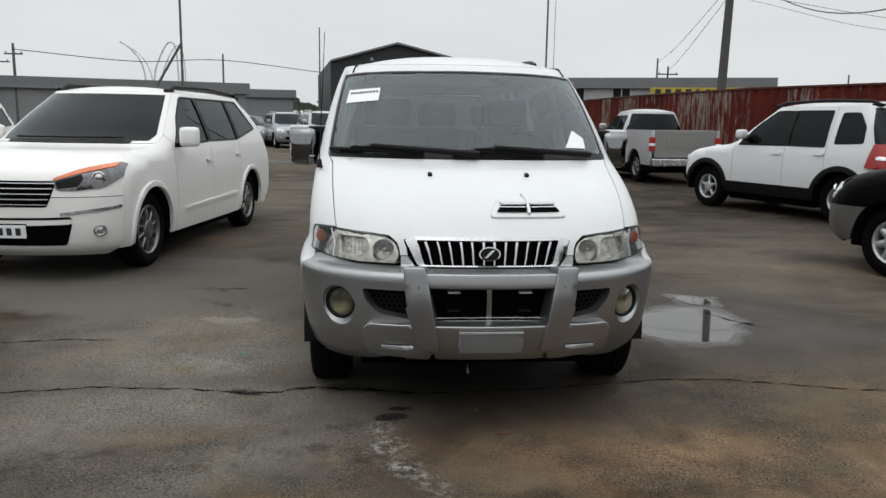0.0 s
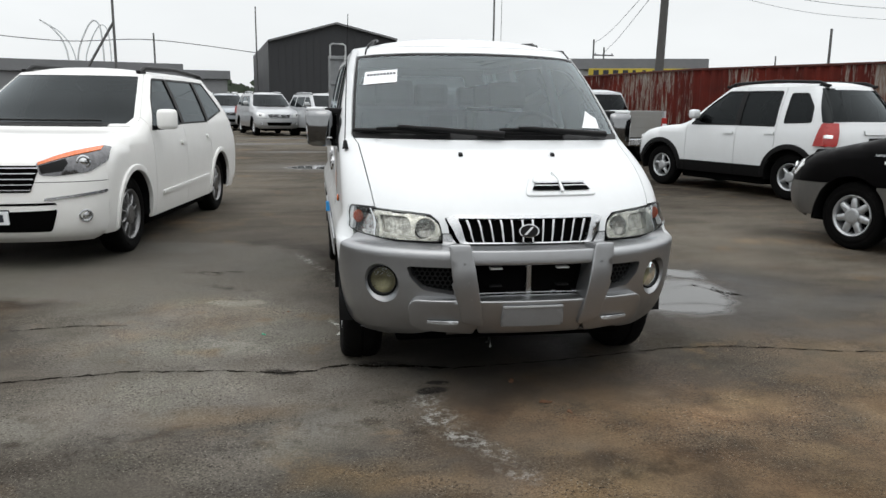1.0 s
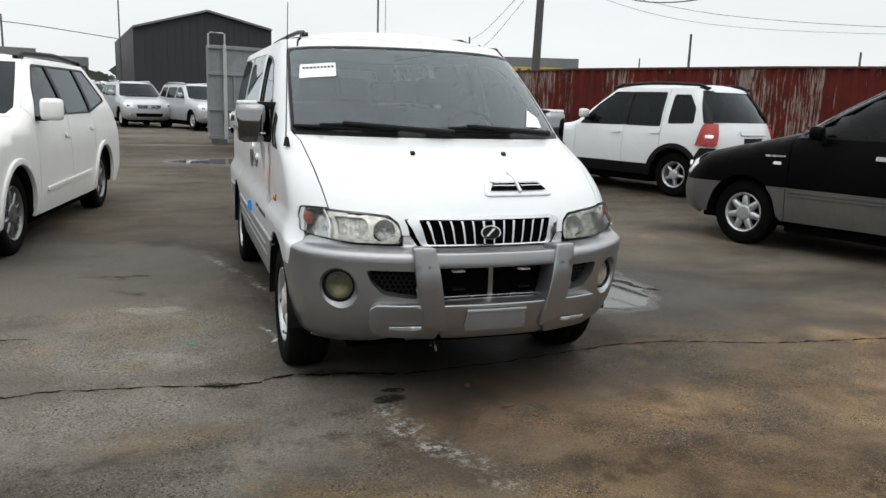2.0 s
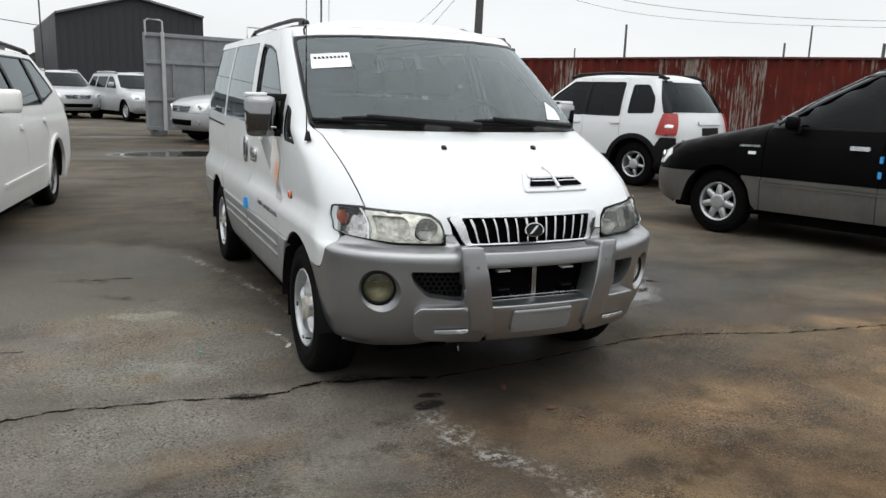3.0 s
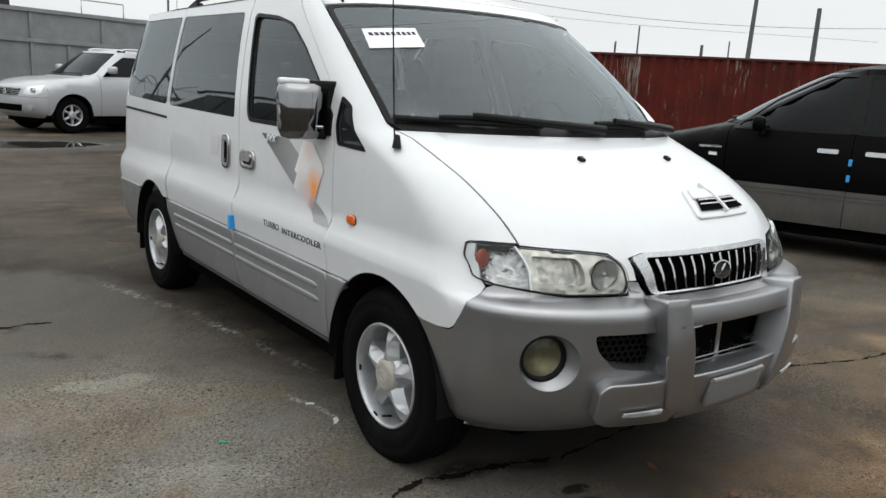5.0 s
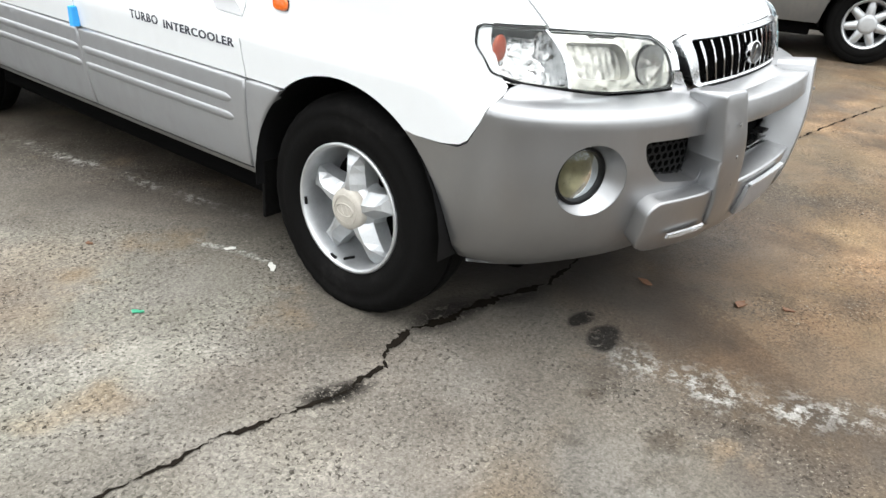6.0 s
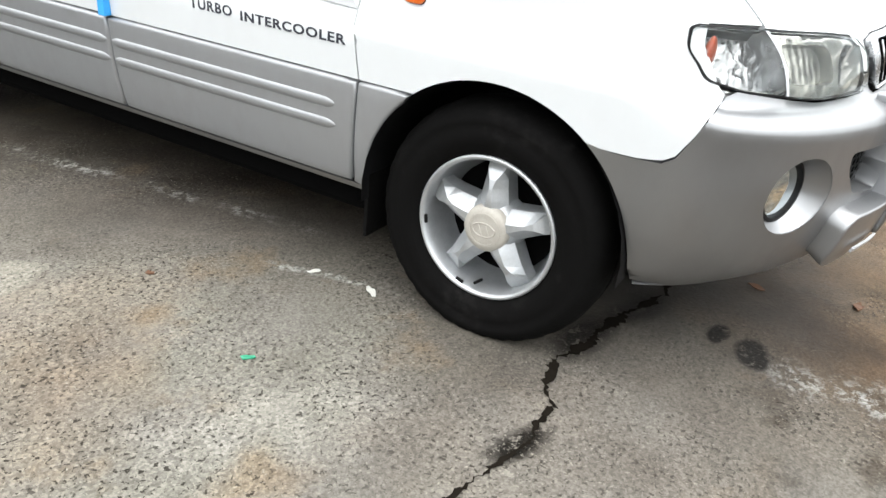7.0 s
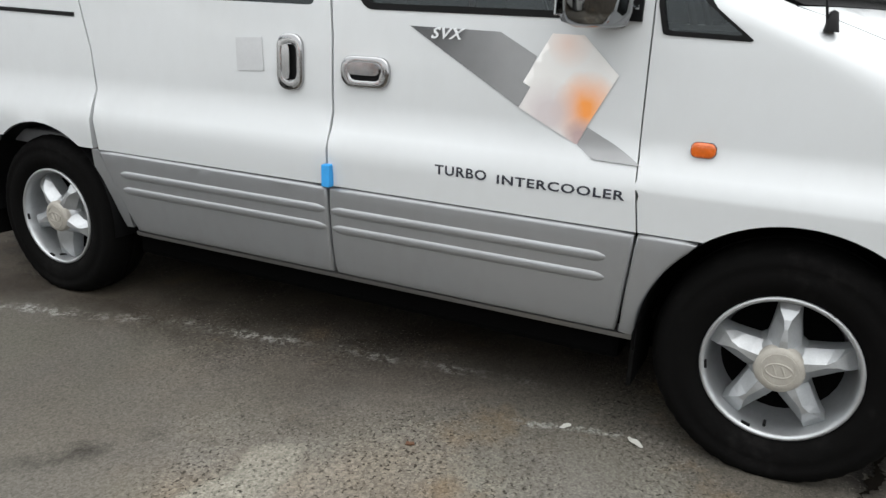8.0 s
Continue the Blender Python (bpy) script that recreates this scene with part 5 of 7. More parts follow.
        for w0, w1 in zip(windows, windows[1:]):
            ya, yb = max(p[0] for p in w0), min(p[0] for p in w1)
            if yb - ya < 0.06:
                za, zb = max(w0[0][1], w1[0][1]), min(max(p[1] for p in w0), max(p[1] for p in w1))
                sheet("pillar_trim", [(ya - 0.035, za), (yb + 0.035, za), (yb + 0.035, zb), (ya - 0.035, zb)], f.side(k), TRIM, root, "black pillar trim", (), step, 0.004, 0.007, (0, 1.5, 0.9))
        for y, z in handles:
            sheet("handle", rounded([(y - 0.09, z - 0.02), (y + 0.09, z - 0.02), (y + 0.09, z + 0.02), (y - 0.09, z + 0.02)], 0.015), f.side(k), DULL_CHROME if paint == BLACK_PAINT else paint, root, "", (), 0.05, 0.02, 0.025, (0, 1.5, 0.9))
        for cy in (0.0, wb):
            vs, fs = [], []
            wx = f.W(0.6) - 0.012
            for i, w in enumerate(np.linspace(-0.15, math.pi + 0.15, 18)):
                for x in (wx, 0.5):
                    vs.append((k * x, cy + (arch + 0.003) * math.cos(w), r + (arch + 0.003) * math.sin(w)))
                if i:
                    fs.append((2 * i - 2, 2 * i - 1, 2 * i + 1, 2 * i))
            mesh_ob("wheel_liner", vs, fs, TRIM, root)
            wheel(root, k * (f.W(0.5) - track - 0.1), cy, r, rim, k, spokes, 0.21, alloy, narrow=narrow, tilt=0.3 * cy)
        if mirrors:
            x, y, z = f.side(k)(f.edge(0.95, cowl + 0.12) + 0.12 + mirror_at[0], cowl + 0.10 + mirror_at[1])
            mir = new("door_mirror")
            mir.parent = root
            bm = bmesh.new()
            box(bm, (-0.10, -0.07, -0.07 * mirror_tall), (0.10, 0.05, 0.08 * mirror_tall), 0.045, pose(x + k * 0.14, y, z + 0.05, 0, 0, k * 10))
            part("shell", bm, paint, mir, smooth=True)
            boxed("stalk", (min(x - k * 0.02, x + k * 0.10), y - 0.03, z - 0.05), (max(x - k * 0.02, x + k * 0.10), y + 0.03, z - 0.005), TRIM, mir, "", 0.01)
    # tail
    zz = np.linspace(float(f.tail[0, 1]), f.top - 0.002, 14)

    def tx(z):
        yb = min(y1, f.tail_edge(0.9, z))
        return f.back(f.yr(z) - yb, f.tail_sweep) * f.W(z)
    line = [(tx(z), z) for z in zz] + [(-tx(z), z) for z in zz[::-1]]
    zb = cowl + 0.08
    hole = rounded([(-tx(zb) * 0.985, zb), (tx(zb) * 0.985, zb), (tx(f.top - 0.05) * 0.97, f.top - 0.05), (-tx(f.top - 0.05) * 0.97, f.top - 0.05)], 0.03)
    tg = sheet("tail_panel", line, f.rear, paint, root, "", [hole] if tail_glass else (), step, 0.02, 0, (0, wb / 2, 0.8))
    if tail_glass:
        sheet("rear_screen", hole, f.rear, glass_mat, tg, "dark rear window", (), step * 2, 0, -0.004, (0, wb / 2, 0.8)).visible_shadow = False
    if clad:
        sheet("rear_bumper", [(tx(z) * 1.0, z) for z in np.linspace(float(f.tail[0, 1]), clad_z, 5)] + [(-tx(z) * 1.0, z) for z in np.linspace(clad_z, float(f.tail[0, 1]), 5)], f.rear, clad, root, "dark rear bumper", (), step, 0.04, 0.03, (0, wb / 2, 0.8))
    for z0, z1, u0 in rear_lamps:
        for k in (-1, 1):
            sheet("tail_lamp", rounded([(y1 - 0.17, z0), (y1 + 0.004, z0), (y1 + 0.004, z1), (y1 - 0.09, z1)], 0.012), f.side(k), TAIL_RED, root, "red tail lamp", (), 0.03, 0.04, 0.032, (0, wb / 2, 0.8))
            sheet("tail_lamp_inner", rounded([(k * tx(z0) * 1.06, z0), (k * tx(z1) * 1.03, z1), (k * tx(z1) * u0, z1), (k * tx(z0) * u0, z0)], 0.02), f.rear, TAIL_RED, root, "red tail lamp", (), 0.03, 0.04, 0.032, (0, wb / 2, 0.8))
    if tail_plate:
        z = tail_plate
        sheet("plate", [(-0.26, z - 0.06), (0.26, z - 0.06), (0.26, z + 0.06), (-0.26, z + 0.06)], f.rear, TRIM, tg, "dark plate recess", (), 0.08, 0.004, 0.004, (0, wb / 2, 0.8))
        sheet("plate_trim", rounded([(-0.34, z + 0.10), (0.34, z + 0.10), (0.34, z + 0.17), (-0.34, z + 0.17)], 0.02), f.rear, paint, tg, "", (), 0.08, 0.02, 0.025, (0, wb / 2, 0.8))
    at = roof(f, root, paint, crown, step)
    if rails:
        a, b, mat = rails
        xw = f.W(f.top) * 0.86
        for k in (-1, 1):
            rl = new("roof_rail")
            rl.parent = root
            tube("bar", [Vector(at(k * xw, y)) + Vector((0, 0, h)) for y, h in ((a, 0), (a + 0.15, 0.05), ((a + b) / 2, 0.065), (b - 0.15, 0.05), (b, 0))], 0.026, mat, rl, "", 8)
            for y in (a + 0.06, b - 0.06):
                p = at(k * xw, y)
                boxed("foot", (p[0] - 0.025, y - 0.09, p[2] - 0.01), (p[0] + 0.025, y + 0.09, p[2] + 0.03), TRIM, rl, "", 0.01)
    for poly, mat in lamps:
        for k in (-1, 1):
            pl = [f.fx(k * x, z) for x, z in poly]
            lm = sheet("headlamp", rounded(pl, 0.025), f.front, mat, root, "", (), 0.04, 0.02, 0.010, C)
            c0 = np.mean(pl, 0)
            p = f.front(*(f.fx(k * projector[0], projector[1]) if projector else c0))
            bl = lathe("projector", [(0.058, 0.0), (0.058, 0.02), (0.047, 0.024), (0.038, 0.01), (0.03, 0.016), (0.0, 0.022)], CHROME, lm, "bright projector ring", 24, closed=False)
            bl.matrix_local = Matrix.Translation(p) @ pose(0, -0.0, 0, 0, 0, 90 + k * 25)
    if fogs:
        x, z = fogs
        for k in (-1, 1):
            p = Vector(f.front(*f.fx(k * x, z)))
            fg = lathe("fog_lamp", [(0.055, 0.0), (0.055, 0.014), (0.045, 0.016), (0.035, 0.0), (0.0, 0.008)], DULL_CHROME, root, "round fog lamp", 20, closed=False)
            fg.matrix_local = Matrix.Translation(p) @ pose(0, 0, 0, 0, 0, 90 + k * 30)
    if grille:
        w, z0, z1, bars = grille
        g = sheet("grille", rounded([f.fx(-w, z1), f.fx(w, z1), f.fx(w * 0.86, z0), f.fx(-w * 0.86, z0)], 0.02), f.front, DARK, root, "dark grille with bright bars", (), 0.05, 0.01, 0.006, C)
        for i in range(bars):
            z = z0 + (z1 - z0) * (i + 0.5) / bars
            ww = w * (0.86 + 0.12 * (i + 0.5) / bars)
            sheet("bar", [f.fx(-ww, z - 0.004), f.fx(ww, z - 0.004), f.fx(ww, z + 0.004), f.fx(-ww, z + 0.004)], f.front, DULL_CHROME, g, "", (), 0.08, 0.012, 0.016, C)
        e = f.fx(0, (z0 + z1) / 2)
        sheet("badge", circle(*e, 0.045, 20, 1.2), f.front, CHROME, g, "round chrome badge", [circle(*e, 0.03, 20, 1.2)], 0.03, 0.01, 0.026, C)
    if lower_intake:
        w, z0, z1 = lower_intake
        sheet("lower_intake", rounded([f.fx(-w, z1), f.fx(w, z1), f.fx(w * 0.9, z0), f.fx(-w * 0.9, z0)], 0.03), f.front, DARK, root, "dark lower intake", (), 0.06, 0.01, 0.005, C)
    if plate:
        z = plate
        pt = sheet("plate", rounded([f.fx(-0.26, z - 0.055), f.fx(0.26, z - 0.055), f.fx(0.26, z + 0.055), f.fx(-0.26, z + 0.055)], 0.008), f.front, PAPER, root, "white plate with dark bars", (), 0.08, 0.01, 0.02, C)
        for i in range(6):
            x = -0.2 + 0.075 * i
            sheet("plate_bar", [f.fx(x, z - 0.032), f.fx(x + 0.045, z - 0.032), f.fx(x + 0.045, z + 0.032), f.fx(x, z + 0.032)], f.front, INK, pt, "", (), 0.08, 0.001, 0.0215, C)
    boxed("underbody", (-0.52, float(f.nose[:, 0].min()) + 0.3, 0.2), (0.52, y1 - 0.1, 0.55), DARK, root, "dark underbody", 0.02)
    # floor pan added low to keep light off the ground
    boxed("shade_floor_pan", (-f.W(0.4) + 0.09, arch + 0.05, 0.19), (f.W(0.4) - 0.09, wb - arch - 0.05, sill + 0.05), DARK, root, "low dark floor pan that blocks light below", 0.02)
    boxed("cabin_floor", (-f.W(0.7) + 0.08, 0.45, 0.55), (f.W(0.7) - 0.08, y1 - 0.12, cowl - 0.18), DARK, root, "dark cabin", 0.02)
    for y in (1.35, 2.2):
        for x in (-0.38, 0.38):
            if y < min(wb, y1 - 0.5):
                boxed("seat_back", (x - 0.24, y, cowl - 0.2), (x + 0.24, y + 0.14, cowl + 0.36), CLOTH, root, "", 0.05)
    return root, f


def arch_flare(f, root, k, cy, r, arch, width, sill, material, label):
    """A lip that stands proud round one wheel opening."""
    low = math.asin(max(-0.9, min(0.9, (sill - r) / arch)))
    turn = np.linspace(low, math.pi - low, 22)
    line = [(cy + (arch + 0.004) * math.cos(w), r + (arch + 0.004) * math.sin(w)) for w in turn] + [(cy + (arch + width) * math.cos(w), r + (arch + width) * math.sin(w)) for w in turn[::-1]]
    sheet("arch_flare", line, f.side(k), material, root, label, (), 0.04, 0.03, 0.02, (0, 1.5, 0.9), 0.008)


def ahead(x, y, dx, dy):
    """The pose of a car whose front axle stands at x, y and whose nose looks along dx, dy."""
    return pose(x, y, 0, 0, 0, math.degrees(math.atan2(dy, dx)) + 90)


def win(y0, y1, z0, z1, lean0=0.0, lean1=0.0):
    return [(y0, z0), (y1, z0), (y1 + lean1, z1), (y0 + lean0, z1)]


# cream white people carrier
d = Vector((0.45, 3.05)).normalized()
side_x = Vector((d.y, -d.x))
o = Vector((-2.74, 3.31)) - side_x * 0.87
mpv, mpv_form = motor_car(
    "people_carrier", ahead(o.x, o.y, -d.x, -d.y), "white people carrier with dark tinted windows and roof rails", "car",
    [(-0.80, 0.22), (-0.93, 0.30), (-0.97, 0.45), (-0.97, 0.62), (-0.95, 0.80), (-0.88, 0.95), (-0.70, 1.03), (-0.3, 1.11), (0.12, 1.17), (0.50, 1.42), (0.92, 1.70)],
    [(3.95, 0.28), (4.05, 0.42), (4.07, 0.7), (4.02, 1.05), (3.80, 1.40), (3.40, 1.70)],
    [(0.2, 0.9), (0.4, 0.94), (0.7, 0.955), (0.95, 0.945), (1.15, 0.915), (1.4, 0.83), (1.70, 0.70)], 3.0, PEARL, None, 0, 0.27, 1.17, 0.74, (0.56, 1.62, 2.62), 
    [[(0.60, 1.13), (1.61, 1.17), (1.61, 1.655), (1.24, 1.655), (0.92, 1.44)], win(1.632, 2.61, 1.17, 1.655), [(2.632, 1.18), (3.42, 1.30), (3.05, 1.65), (2.632, 1.655)]],
    0.36, 0.235, 10, 0.42, DARK_TINT, 0.46, 0.07, [([(0.50, 0.80), (0.465, 0.895), (0.62, 0.962), (0.86, 1.025), (0.915, 1.01), (0.93, 0.91), (0.83, 0.82), (0.62, 0.795)], SMOKE_LENS)], (0.50, 0.66, 0.88, 5), (1.2, 3.5, TRIM), handles=((1.50, 0.97), (2.52, 1.0)),
    plate=0.455, lower_intake=(0.62, 0.33, 0.52), fogs=(0.80, 0.455), narrow=0.03, alloy=DARK_ALLOY, mirror_at=(-0.06, -0.09), projector=(0.79, 0.905), mirror_tall=1.35)
for k in (-1, 1):
    sheet("side_moulding", rounded([(0.75, 0.47), (2.42, 0.50), (2.42, 0.535), (0.75, 0.505)], 0.01), mpv_form.side(k), PEARL, mpv, "", (), 0.06, 0.02, 0.018, (0, 1.5, 0.9))
    sheet("bumper_trim", [mpv_form.fx(k * 0.53, 0.590), mpv_form.fx(k * 0.93, 0.645), mpv_form.fx(k * 0.93, 0.668), mpv_form.fx(k * 0.53, 0.612)], mpv_form.front, DULL_CHROME, mpv, "chrome bumper strip", (), 0.05, 0.01, 0.012, (0, 0.6, 0.7))
    sheet("bumper_blade", rounded([mpv_form.fx(k * 0.27, 0.505), mpv_form.fx(k * 0.60, 0.515), mpv_form.fx(k * 0.61, 0.545), mpv_form.fx(k * 0.27, 0.53)], 0.01), mpv_form.front, PEARL, mpv, "", (), 0.05, 0.012, 0.016, (0, 0.6, 0.7))
    arch_flare(mpv_form, mpv, k, 0.0, 0.36, 0.42, 0.045, 0.30, PEARL, "")
    arch_flare(mpv_form, mpv, k, 3.0, 0.36, 0.42, 0.045, 0.30, PEARL, "")
    sheet("upper_slot", [mpv_form.fx(0.0, 0.550), mpv_form.fx(k * 0.62, 0.556), mpv_form.fx(k * 0.60, 0.575), mpv_form.fx(0.0, 0.568)], mpv_form.front, DARK, mpv, "dark slot above the plate", (), 0.05, 0.008, 0.006, (0, 0.6, 0.7))
    sheet("lamp_indicator", [mpv_form.fx(k * 0.485, 0.880), mpv_form.fx(k * 0.478, 0.900), mpv_form.fx(k * 0.64, 0.964), mpv_form.fx(k * 0.865, 1.018), mpv_form.fx(k * 0.87, 0.988), mpv_form.fx(k * 0.66, 0.935)], mpv_form.front, AMBER, mpv, "amber lamp strip", (), 0.04, 0.006, 0.016, (0, 0.6, 0.7))
    sheet("lamp_cap", [mpv_form.fx(k * 0.512, 0.812), mpv_form.fx(k * 0.49, 0.872), mpv_form.fx(k * 0.67, 0.930), mpv_form.fx(k * 0.69, 0.89), mpv_form.fx(k * 0.66, 0.83)], mpv_form.front, TRIM, mpv, "", (), 0.04, 0.006, 0.014, (0, 0.6, 0.7))

# white off-roader with dark cladding
d = Vector((-0.85, 2.55)).normalized()
right = Vector((d.y, -d.x))
o = Vector((6.3, 6.75)) + d * 2.63 + right * 0.88
suv, suv_form = motor_car(
    "compact_suv", ahead(o.x, o.y, d.x, d.y) @ Matrix.Translation((0, -0.046, 0)) @ Matrix.Diagonal((1.0, 1.06, 1.04, 1)), "white compact off-roader with black cladding and red tail lamps", "car",
    [(-0.66, 0.3), (-0.78, 0.40), (-0.82, 0.55), (-0.81, 0.72), (-0.76, 0.86), (-0.60, 0.97), (-0.2, 1.05), (0.25, 1.12), (0.62, 1.39), (1.02, 1.70)],
    [(3.35, 0.34), (3.46, 0.46), (3.47, 0.7), (3.44, 1.0), (3.30, 1.33), (3.02, 1.70)],
    [(0.25, 0.86), (0.45, 0.905), (0.7, 0.915), (0.95, 0.90), (1.1, 0.87), (1.38, 0.79), (1.70, 0.66)], 2.63, WHITE, TRIM, 0.49, 0.31, 1.11, 0.70, (0.58, 1.62, 2.35),
    [[(0.66, 1.09), (1.61, 1.10), (1.61, 1.635), (1.27, 1.635), (0.98, 1.43)], win(1.632, 2.32, 1.10, 1.635, 0, -0.02), [(2.46, 1.15), (2.92, 1.17), (2.90, 1.40), (2.74, 1.60), (2.46, 1.60)]],
    0.35, 0.205, 5, 0.42, DARK_TINT, 0.42, 0.08, [([(0.55, 0.74), (0.6, 0.86), (0.80, 0.9), (0.82, 0.76)], CLEAR_LENS)], (0.4, 0.66, 0.78, 3), (1.15, 2.95, TRIM), rear_lamps=((0.84, 1.16, 0.90),), handles=((1.48, 0.98), (2.25, 1.0)), tail_plate=0.90)

for k in (-1, 1):
    sheet("corner_glass", rounded([(3.10, 1.17), (suv_form.tail_edge(0.9, 1.17) - 0.006, 1.17), (suv_form.tail_edge(0.9, 1.40) - 0.006, 1.40), (suv_form.tail_edge(0.9, 1.64) - 0.006, 1.64), (2.90, 1.64)], 0.02), suv_form.side(k), DARK_TINT, suv, "dark wrap-round rear glass", (), 0.05, 0.006, 0.014, (0, 1.5, 0.9))
    sheet("rear_glass_edge", rounded([(k * suv_form.W(z) * u, z) for u, z in ((0.70, 1.19), (0.93, 1.19), (0.93, 1.40), (0.93, 1.66), (0.70, 1.66))], 0.02), suv_form.rear, DARK_TINT, suv, "dark rear glass edge", (), 0.05, 0.006, 0.016, (0, 1.5, 0.9))
    arch_flare(suv_form, suv, k, 0.0, 0.35, 0.42, 0.07, 0.33, TRIM, "black arch lip")
    arch_flare(suv_form, suv, k, 2.63, 0.35, 0.42, 0.07, 0.33, TRIM, "black arch lip")
    ye = suv_form.tail_edge(0.9, 0.6)
    sheet("bumper_corner", rounded([(3.02, 0.34), (ye - 0.004, 0.36), (ye - 0.004, 0.80), (ye - 0.20, 0.80), (3.03, 0.66), (3.12, 0.50)], 0.02), suv_form.side(k), TRIM, suv, "black bumper corner", (), 0.04, 0.03, 0.026, (0, 1.5, 0.9), 0.008)
    sheet("bumper_shelf", [(0.0, 0.50), (k * 0.62, 0.50), (k * 0.70, 0.60), (k * 0.70, 0.77), (0.0, 0.72)], suv_form.rear, TRIM, suv, "black rear bumper", (), 0.06, 0.03, 0.034, (0, 1.5, 0.9), 0.008)
    sheet("lower_bumper", [suv_form.fx(k * x, z) for x, z in ((0.0, 0.33), (0.45, 0.33), (0.80, 0.36), (0.86, 0.44), (0.86, 0.56), (0.45, 0.54), (0.0, 0.54))], suv_form.front, TRIM, suv, "black lower bumper", (), 0.05, 0.02, 0.014, (0, 0.6, 0.7))
    yl = suv_form.tail_edge(0.9, 1.0)
    sheet("reversing_lamp", rounded([(yl - 0.115, 0.955), (yl - 0.02, 0.945), (yl - 0.02, 0.99), (yl - 0.105, 1.00)], 0.012), suv_form.side(k), CLEAR_LENS, suv, "clear reversing lamp", (), 0.03, 0.01, 0.040, (0, 1.5, 0.9))

# black people carrier
d = Vector((-0.342, 0.94)).normalized()
right = Vector((d.y, -d.x))
o = Vector((4.42, 2.66)) + right * 0.87
cv, cv_form = motor_car(
    "black_people_carrier", ahead(o.x, o.y, d.x, d.y) @ Matrix.Diagonal((1, 1, 1.035, 1)), "black people carrier with grey lower cladding", "car",
    [(-0.82, 0.26), (-0.96, 0.34), (-1.0, 0.48), (-0.99, 0.62), (-0.94, 0.76), (-0.80, 0.90), (-0.45, 1.0), (-0.1, 1.08), (0.18, 1.15), (0.30, 1.19), (0.70, 1.43), (1.12, 1.66), (1.30, 1.73)],
    [(3.85, 0.3), (3.98, 0.42), (4.0, 0.7), (3.96, 1.05), (3.85, 1.4), (3.7, 1.73)],
    [(0.2, 0.88), (0.4, 0.93), (0.65, 0.945), (0.9, 0.94), (1.15, 0.90), (1.4, 0.825), (1.73, 0.70)], 2.91, BLACK_PAINT, GREY_CLAD, 0.645, 0.31, 1.18, 0.64, (0.48, 1.60, 2.75),
    [[(0.52, 1.14), (1.58, 1.15), (1.58, 1.67), (1.28, 1.67), (0.86, 1.44)], win(1.62, 2.73, 1.15, 1.67), win(2.78, 3.6, 1.16, 1.67, 0, -0.08)],
    0.335, 0.205, 7, 0.395, DARK_TINT, 0.5, 0.07, [([(0.58, 0.68), (0.60, 0.80), (0.82, 0.86), (0.90, 0.80), (0.86, 0.69)], CLEAR_LENS)], (0.4, 0.62, 0.74, 3), (1.8, 3.5, TRIM), bumper_mat=GREY_CLAD, handles=((1.40, 0.985), (1.80, 0.985)), narrow=0.075, mirror_at=(-0.15, -0.14), mirror_tall=0.9)
for k in (1,):
    for z in (0.76, 0.90):
        p = cv_form.side(k)(1.60, z)
        boxed("edge_guard", (p[0] - 0.01, 1.585, z - 0.03), (p[0] + 0.022, 1.615, z + 0.03), BLUE_FOAM, cv, "blue foam door edge guard", 0.004)
    sheet("fender_badge", [(0.32, 0.865), (0.40, 0.865), (0.40, 0.895), (0.32, 0.895)], cv_form.side(k), PAPER, cv, "small white badge", (), 0.05, 0.004, 0.006, (0, 1, 0.9))
    sheet("fender_strip", [(0.22, 0.935), (0.44, 0.94), (0.44, 0.96), (0.22, 0.955)], cv_form.side(k), DULL_CHROME, cv, "", (), 0.05, 0.004, 0.006, (0, 1, 0.9))
    for z in (0.60, 0.565):
        sheet("rib", [(0.52, z), (3.3, z), (3.3, z + 0.018), (0.66, z + 0.018)], cv_form.side(k), GREY_CLAD, cv, "", (), 0.06, 0.01, 0.02, (0, 1.5, 0.9))

NOSE = [(-0.72, 0.3), (-0.84, 0.40), (-0.88, 0.56), (-0.87, 0.74), (-0.82, 0.90), (-0.6, 1.02), (-0.2, 1.09), (0.25, 1.15), (0.6, 1.40), (0.98, 1.68)]
TAIL = [(3.6, 0.34), (3.72, 0.46), (3.74, 0.7), (3.7, 1.05), (3.6, 1.35), (3.42, 1.68)]
WIDE = [(0.25, 0.87), (0.45, 0.915), (0.7, 0.93), (0.95, 0.92), (1.12, 0.885), (1.4, 0.79), (1.68, 0.68)]
WINS = [[(0.68, 1.16), (1.56, 1.18), (1.56, 1.58), (1.25, 1.58), (1.0, 1.43)], win(1.67, 2.5, 1.18, 1.58, 0, 0.02), [(2.62, 1.2), (3.2, 1.24), (3.08, 1.58), (2.64, 1.58)]]


def off_roader(label, m, paint, clad, step=0.1, spokes=6, rails=True, hdl=((1.48, 1.0), (2.4, 1.02)), grille=(0.45, 0.72, 0.86, 4)):
    return motor_car("off_roader", m, label, "car", NOSE, TAIL, WIDE, 2.75, paint, clad, 0.55, 0.36, 1.15, 0.70, (0.60, 1.62, 2.56), WINS, 0.365, 0.21, spokes, 0.43, DARK_TINT, 0.42, step,
                     [([(0.52, 0.76), (0.60, 0.90), (0.84, 0.93), (0.86, 0.80), (0.75, 0.74)], CLEAR_LENS)], grille, (1.25, 3.2, DULL_CHROME) if rails else None, handles=hdl, lower_intake=(0.5, 0.42, 0.55), fogs=(0.68, 0.50), rear_lamps=((0.85, 1.15, 0.75),))[0]


